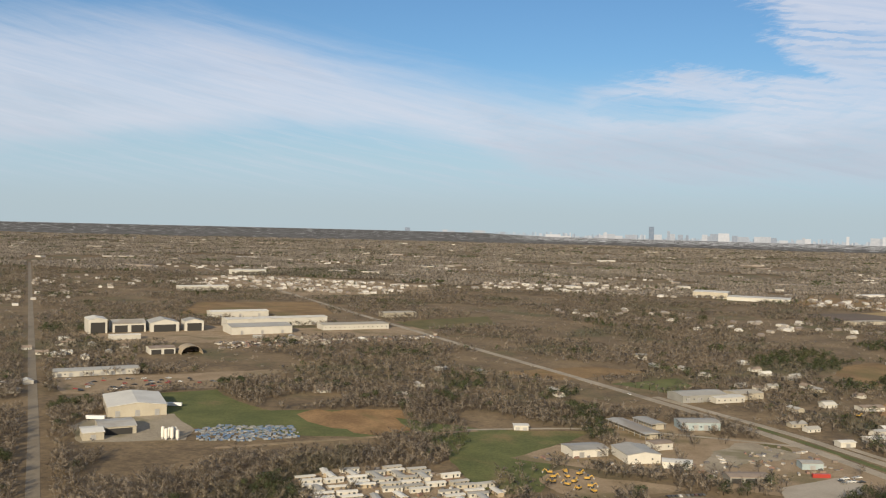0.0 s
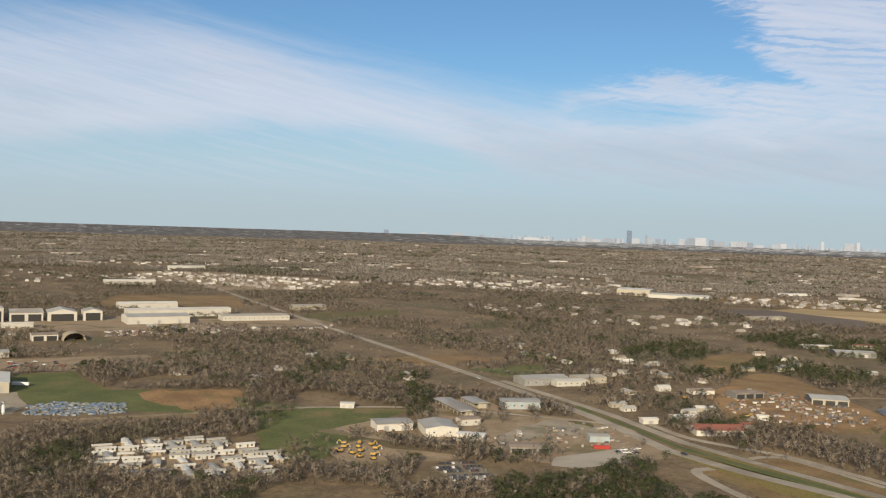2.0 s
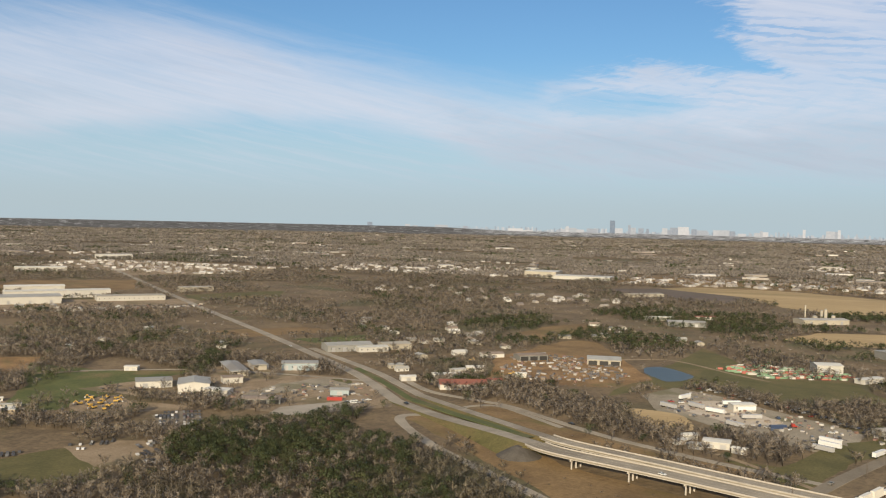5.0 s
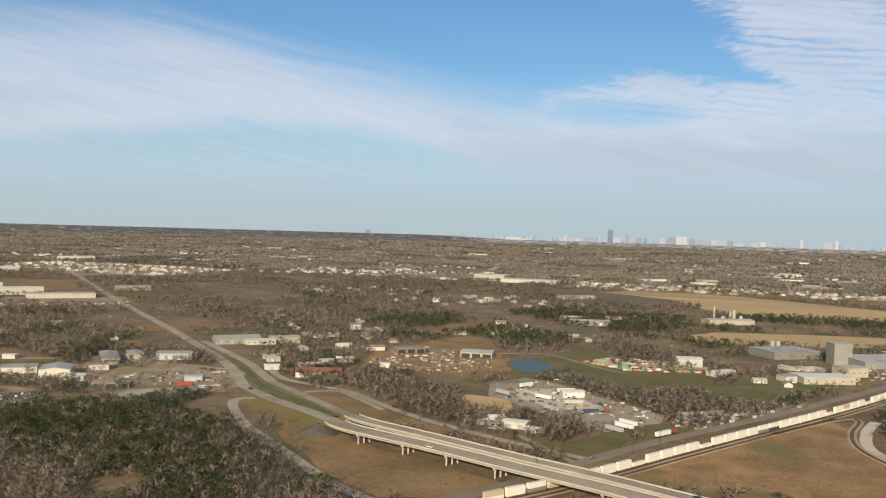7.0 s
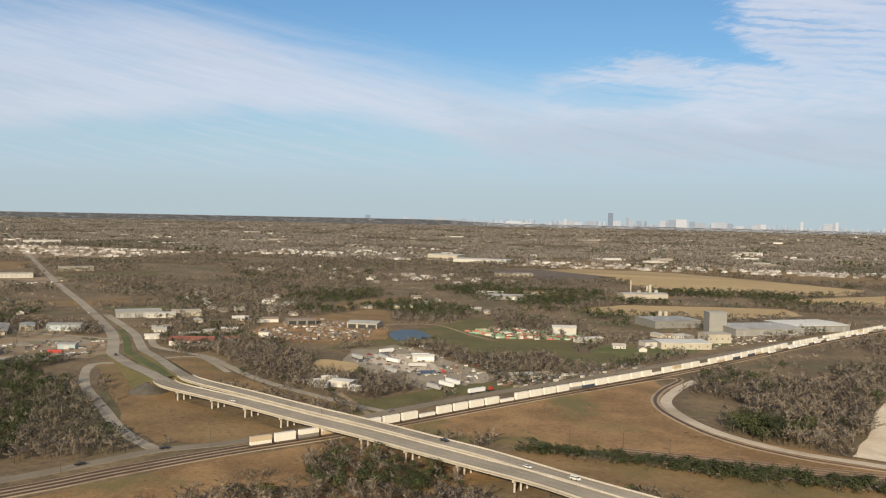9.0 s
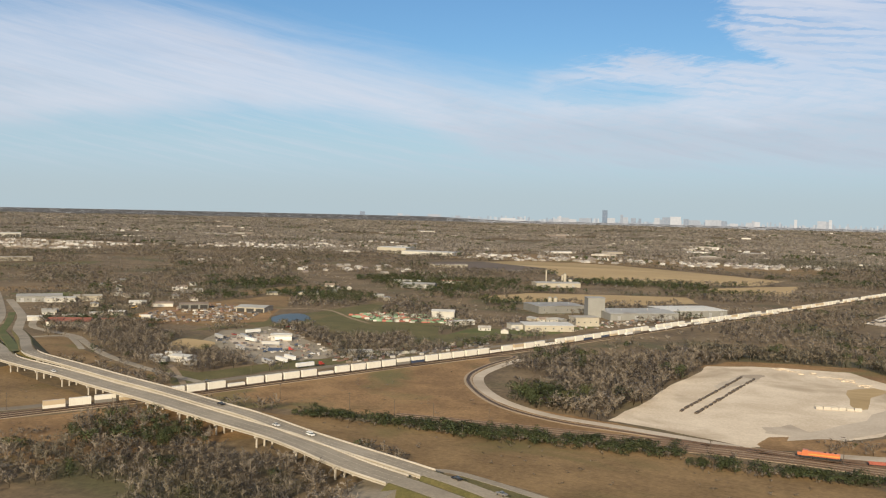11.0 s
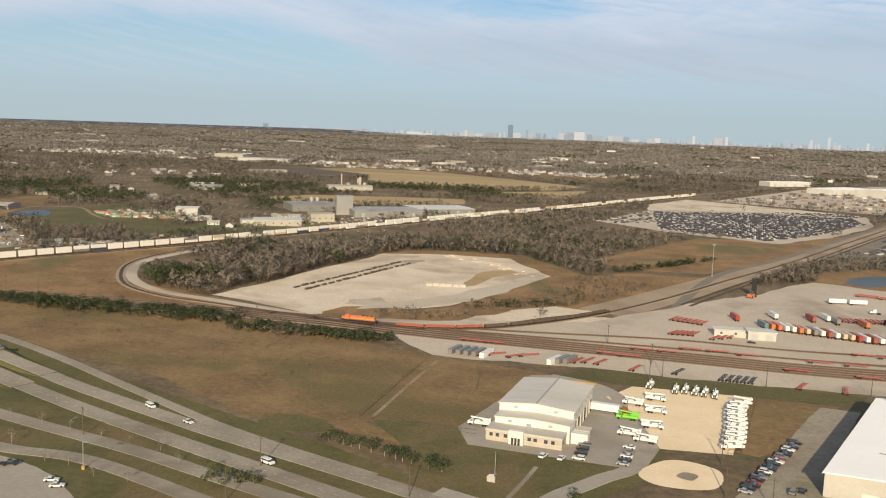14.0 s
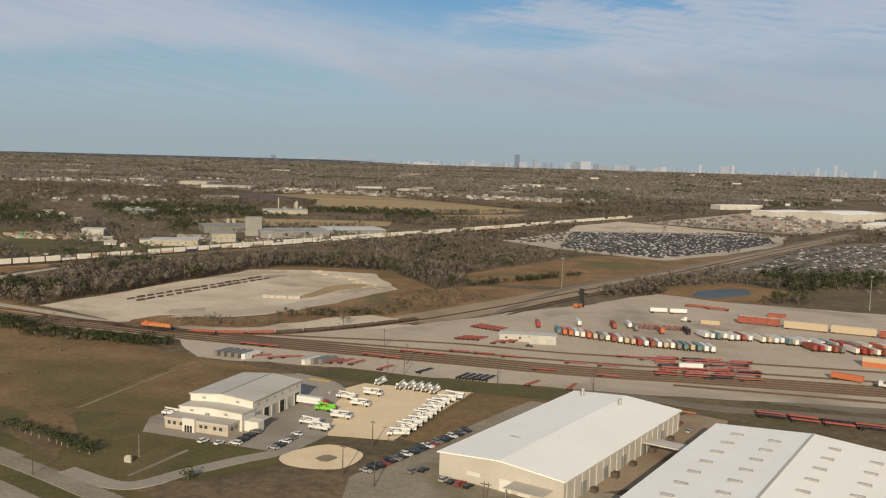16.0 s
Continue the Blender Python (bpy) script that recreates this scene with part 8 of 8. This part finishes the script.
ESTATES = [np.array(o, float) for o in (
    [(-900, 1380), (-800, 1480), (-500, 1420), (-420, 1250), (-560, 1100), (-760, 1200)],
    [(-420, 1330), (-420, 1560), (-130, 1700), (-60, 1560), (-250, 1380)],
    [(60, 1330), (100, 1560), (420, 1500), (620, 1350), (560, 1220), (330, 1310)],
)]


def thinned(p, share=0.22):
    """Few trees stand among the houses of the estates."""
    built = np.zeros(len(p), bool)
    for o in ESTATES:
        built |= inside(p, o)
    return p[~built | (rng.random(len(p)) < share)]


def plant():
    near_bare = [crown_bare(i, 7, 74, 1.0, 1.35) for i in range(6)]
    near_leaf = [crown_leafy(20 + i, 230, 0.055) for i in range(4)]
    hedge_leaf = [crown_leafy(120 + i, 150, 0.062) for i in range(4)]
    mid_bare = [crown_bare(40 + i, 3, 26, 1.0, 1.9) for i in range(5)]
    mid_leaf = [crown_leafy(60 + i, 60, 0.10) for i in range(4)]
    bare_h = (3.4, 6.6)
    # near woods
    p = kept(seeds(165, 500, 3.8))
    p = p[waves(p, 110, 3) > -0.55]
    p = p[~inside(p, YARDS) | (rng.random(len(p)) < 0.13)]
    p = p[~(inside(p, PARK) | inside(p, GLADE)) | (rng.random(len(p)) < 0.24)]
    dark = np.zeros(len(p), bool)
    for o in DARK_TRACTS:
        dark |= inside(p, o)
    leafy = dark & (rng.random(len(p)) < np.where(inside(p, DARK_TRACTS[0]) | (p[:, 0] > 650), 0.68, 0.5)) | (waves(p, 60, 5) > 1.15) & (rng.random(len(p)) < 0.6) | (rng.random(len(p)) < 0.03)
    short = np.zeros(len(p), bool)
    for o in SHORT_TRACTS:
        short |= inside(p, o)
    tall = np.where(short, 0.35, np.where(inside(p, TALL), 1.3, 1.0))
    h = rng.uniform(*bare_h, len(p)) * tall
    scatter("bare_woods", near_bare, p[~leafy], h[~leafy], rng.uniform(0.9, 1.25, (~leafy).sum()), (TWIG, BARK), "grey-brown leafless winter woods", "woods")
    scatter("evergreen_woods", near_leaf, p[leafy], h[leafy] * 1.0, rng.uniform(1.1, 1.5, leafy.sum()), (LEAF, BARK), "dark evergreen trees among bare woods", "woods")
    low = p[rng.random(len(p)) < 0.45] + rng.uniform(-2, 2, (1, 3)) * (1, 1, 0)
    scatter("brush", mid_bare, low, rng.uniform(1.2, 2.6, len(low)), rng.uniform(1.6, 2.2, len(low)), (TWIG, BARK), "brown winter brush under the trees", "brush")
    # hedgerows
    rows = []
    for a, b, wide, count in (((298, 295), (352, 288), 9, 200), ((352, 288), (428, 283), 11, 400), ((432, 273), (484, 270.5), 6, 190), ((555, 440), (606, 500), 6, 110), ((500, 330), (540, 350), 4, 40)):
        t = rng.random(count)
        rows.append(np.c_[a[0] + (b[0] - a[0]) * t + rng.normal(0, 1, count), a[1] + (b[1] - a[1]) * t + rng.normal(0, wide / 3, count), np.zeros(count)])
    rows = np.concatenate(rows)
    brown = rng.random(len(rows)) < 0.35
    scatter("brush", mid_bare, rows[brown] - (0, 1.5, 0), rng.uniform(1.2, 2.8, brown.sum()), rng.uniform(1.4, 2.2, brown.sum()), (TWIG, BARK), "brown brush along a hedgerow", "brush")
    rows = rows[~brown]
    scatter("hedgerow", hedge_leaf, rows, rng.uniform(1.5, 4.2, len(rows)), rng.uniform(1.2, 1.9, len(rows)), (LEAF, BARK), "dark evergreen hedgerow along a brown field", "hedgerow")
    # low scrub on open grass
    g = seeds(165, 470, 5.2)
    g = g[(g[:, 0] > 60) & (waves(g, 45, 31) + 0.8 * waves(g, 17, 32) > 0.35)]
    open_land = np.zeros(len(g), bool)
    for o in SCRUB:
        open_land |= inside(g, np.array(o, float))
    for line, far in LINES:
        open_land &= ~beside(g, line, far * 0.75)
    g = g[open_land]
    scatter("scrub", mid_bare, g, rng.uniform(0.35, 1.1, len(g)), rng.uniform(2.0, 3.6, len(g)), (TWIG, BARK), "low brown scrub on rough grass", "scrub")
    # middle distance
    p = thinned(kept(seeds(500, 1400, 6.0)))
    p = p[waves(p, 200, 11) + 0.4 * waves(p, 60, 13) > -0.3]
    dark = np.zeros(len(p), bool)
    for o in DARK_TRACTS:
        dark |= inside(p, o)
    leafy = dark & (rng.random(len(p)) < 0.85) | (waves(p, 120, 12) > 1.05) & (rng.random(len(p)) < 0.5) | (rng.random(len(p)) < 0.03)
    h = rng.uniform(3.8, 7.0, len(p))
    scatter("bare_woods", mid_bare, p[~leafy], h[~leafy], rng.uniform(1.2, 1.7, (~leafy).sum()), (TWIG, BARK), "grey-brown leafless woods in the middle distance", "woods")
    scatter("evergreen_woods", mid_leaf, p[leafy], h[leafy], rng.uniform(1.0, 1.4, leafy.sum()), (LEAF, BARK), "dark evergreen clumps in the middle distance", "woods")
    g = kept(seeds(480, 1250, 9.0))
    g = g[waves(g, 70, 41) + waves(g, 25, 42) > 0.1]
    scatter("scrub", [tuft(140 + i, 0.9, 4) for i in range(4)], g, rng.uniform(0.8, 2.2, len(g)), rng.uniform(1.0, 2.2, len(g)), (TWIG,), "low brown scrub in clearings", "scrub")
    # far woods
    lumps = [tuft(80 + i, 0.75, 5) for i in range(8)]
    for y0, y1, gap, size in ((1400, 2100, 7.6, (3.8, 7.0)), (2100, 3200, 12.0, (4.2, 8.0)), (3200, 5060, 20.0, (5.0, 9.0))):
        p = thinned(kept(seeds(y0, y1, gap)))
        p = p[(waves(p, 420, 21) + 0.5 * waves(p, 110, 22) > -0.55) & (np.hypot(p[:, 0] - 300, p[:, 1]) < 5150)]
        far = np.maximum(0, np.hypot(p[:, 0] - 300, p[:, 1]) - 2200) / 2800
        p[:, 2] = 3.0 * np.minimum(1, far) ** 1.3 - 0.2
        wide = gap / 6.0 * rng.uniform(0.8, 1.2, len(p))
        leafy = (waves(p, 260, 25) > 0.9) & (rng.random(len(p)) < 0.6) | (rng.random(len(p)) < 0.025)
        h = rng.uniform(*size, len(p))
        scatter("far_woods", lumps, p[~leafy], h[~leafy], np.maximum(0.8, wide[~leafy] * 0.8), (WOODFAR,), "far brown winter woods reaching the horizon", "woods")
        scatter("far_evergreens", lumps, p[leafy], h[leafy], np.maximum(0.7, wide[leafy] * 0.6), (LEAF,), "far dark evergreen clumps", "woods")


def shrub(x, y, h, seed):
    top = thing("evergreen_shrub", pose(x, y, 0), "dark evergreen shrub in a row beside a lawn", "shrub", "row of shrubs")
    whole, bark = crown_leafy(seed, 210, 0.075)
    for name, faces, m in (("trunk", whole.f[:bark], BARK), ("crown", whole.f[bark:], LEAF)):
        s = Shape()
        for q in faces:
            s.add([Vector(whole.v[i]) * h for i in q], [tuple(range(len(q)))])
        s.v = [(px * 1.25, py * 1.25, pz) for px, py, pz in s.v]
        s.make(name, m, top)


for i, (x, y) in enumerate(((491, 179), (494.7, 177.2), (496.6, 176.5), (498.6, 175.6), (501.4, 174.2), (504.5, 173), (507, 172), (508.6, 171.2), (510.6, 170.2), (514.4, 168.4), (517.2, 167.4), (543, 158.5), (476, 152.5), (479.5, 152), (482, 152.5), (484.5, 153))):
    shrub(x, y, 3.3 + 0.4 * math.sin(i * 2.1), 300 + i)


def roadside_tree(x, y, h, seed):
    top = thing("roadside_tree", pose(x, y, 0), "small leafless tree on a grass verge", "tree", "roadside trees")
    whole, bark = crown_bare(seed, 7, 70, 0.8, 0.5)
    for name, faces, m in (("trunk", whole.f[:bark], BARK), ("crown", whole.f[bark:], TWIG)):
        s = Shape()
        for q in faces:
            s.add([Vector(whole.v[i]) * h for i in q], [tuple(range(len(q)))])
        s.make(name, m, top)


for i, (x, y) in enumerate([(396.3, 181.8), (403.9, 179.7), (412.3, 178.1), (419.5, 175.8), (428.6, 173.4), (436.7, 171.0), (445.1, 168.8), (452.6, 166.5), (460.3, 164.7), (467.0, 158.7), (414.0, 165.3), (422.7, 161.2), (430.4, 160.4), (442.2, 153.4), (447.6, 152.7), (454.8, 149.1), (462.0, 148.3)]):
    roadside_tree(x, y, 2.6 + 0.5 * math.sin(i * 1.7), 400 + i)

plant()
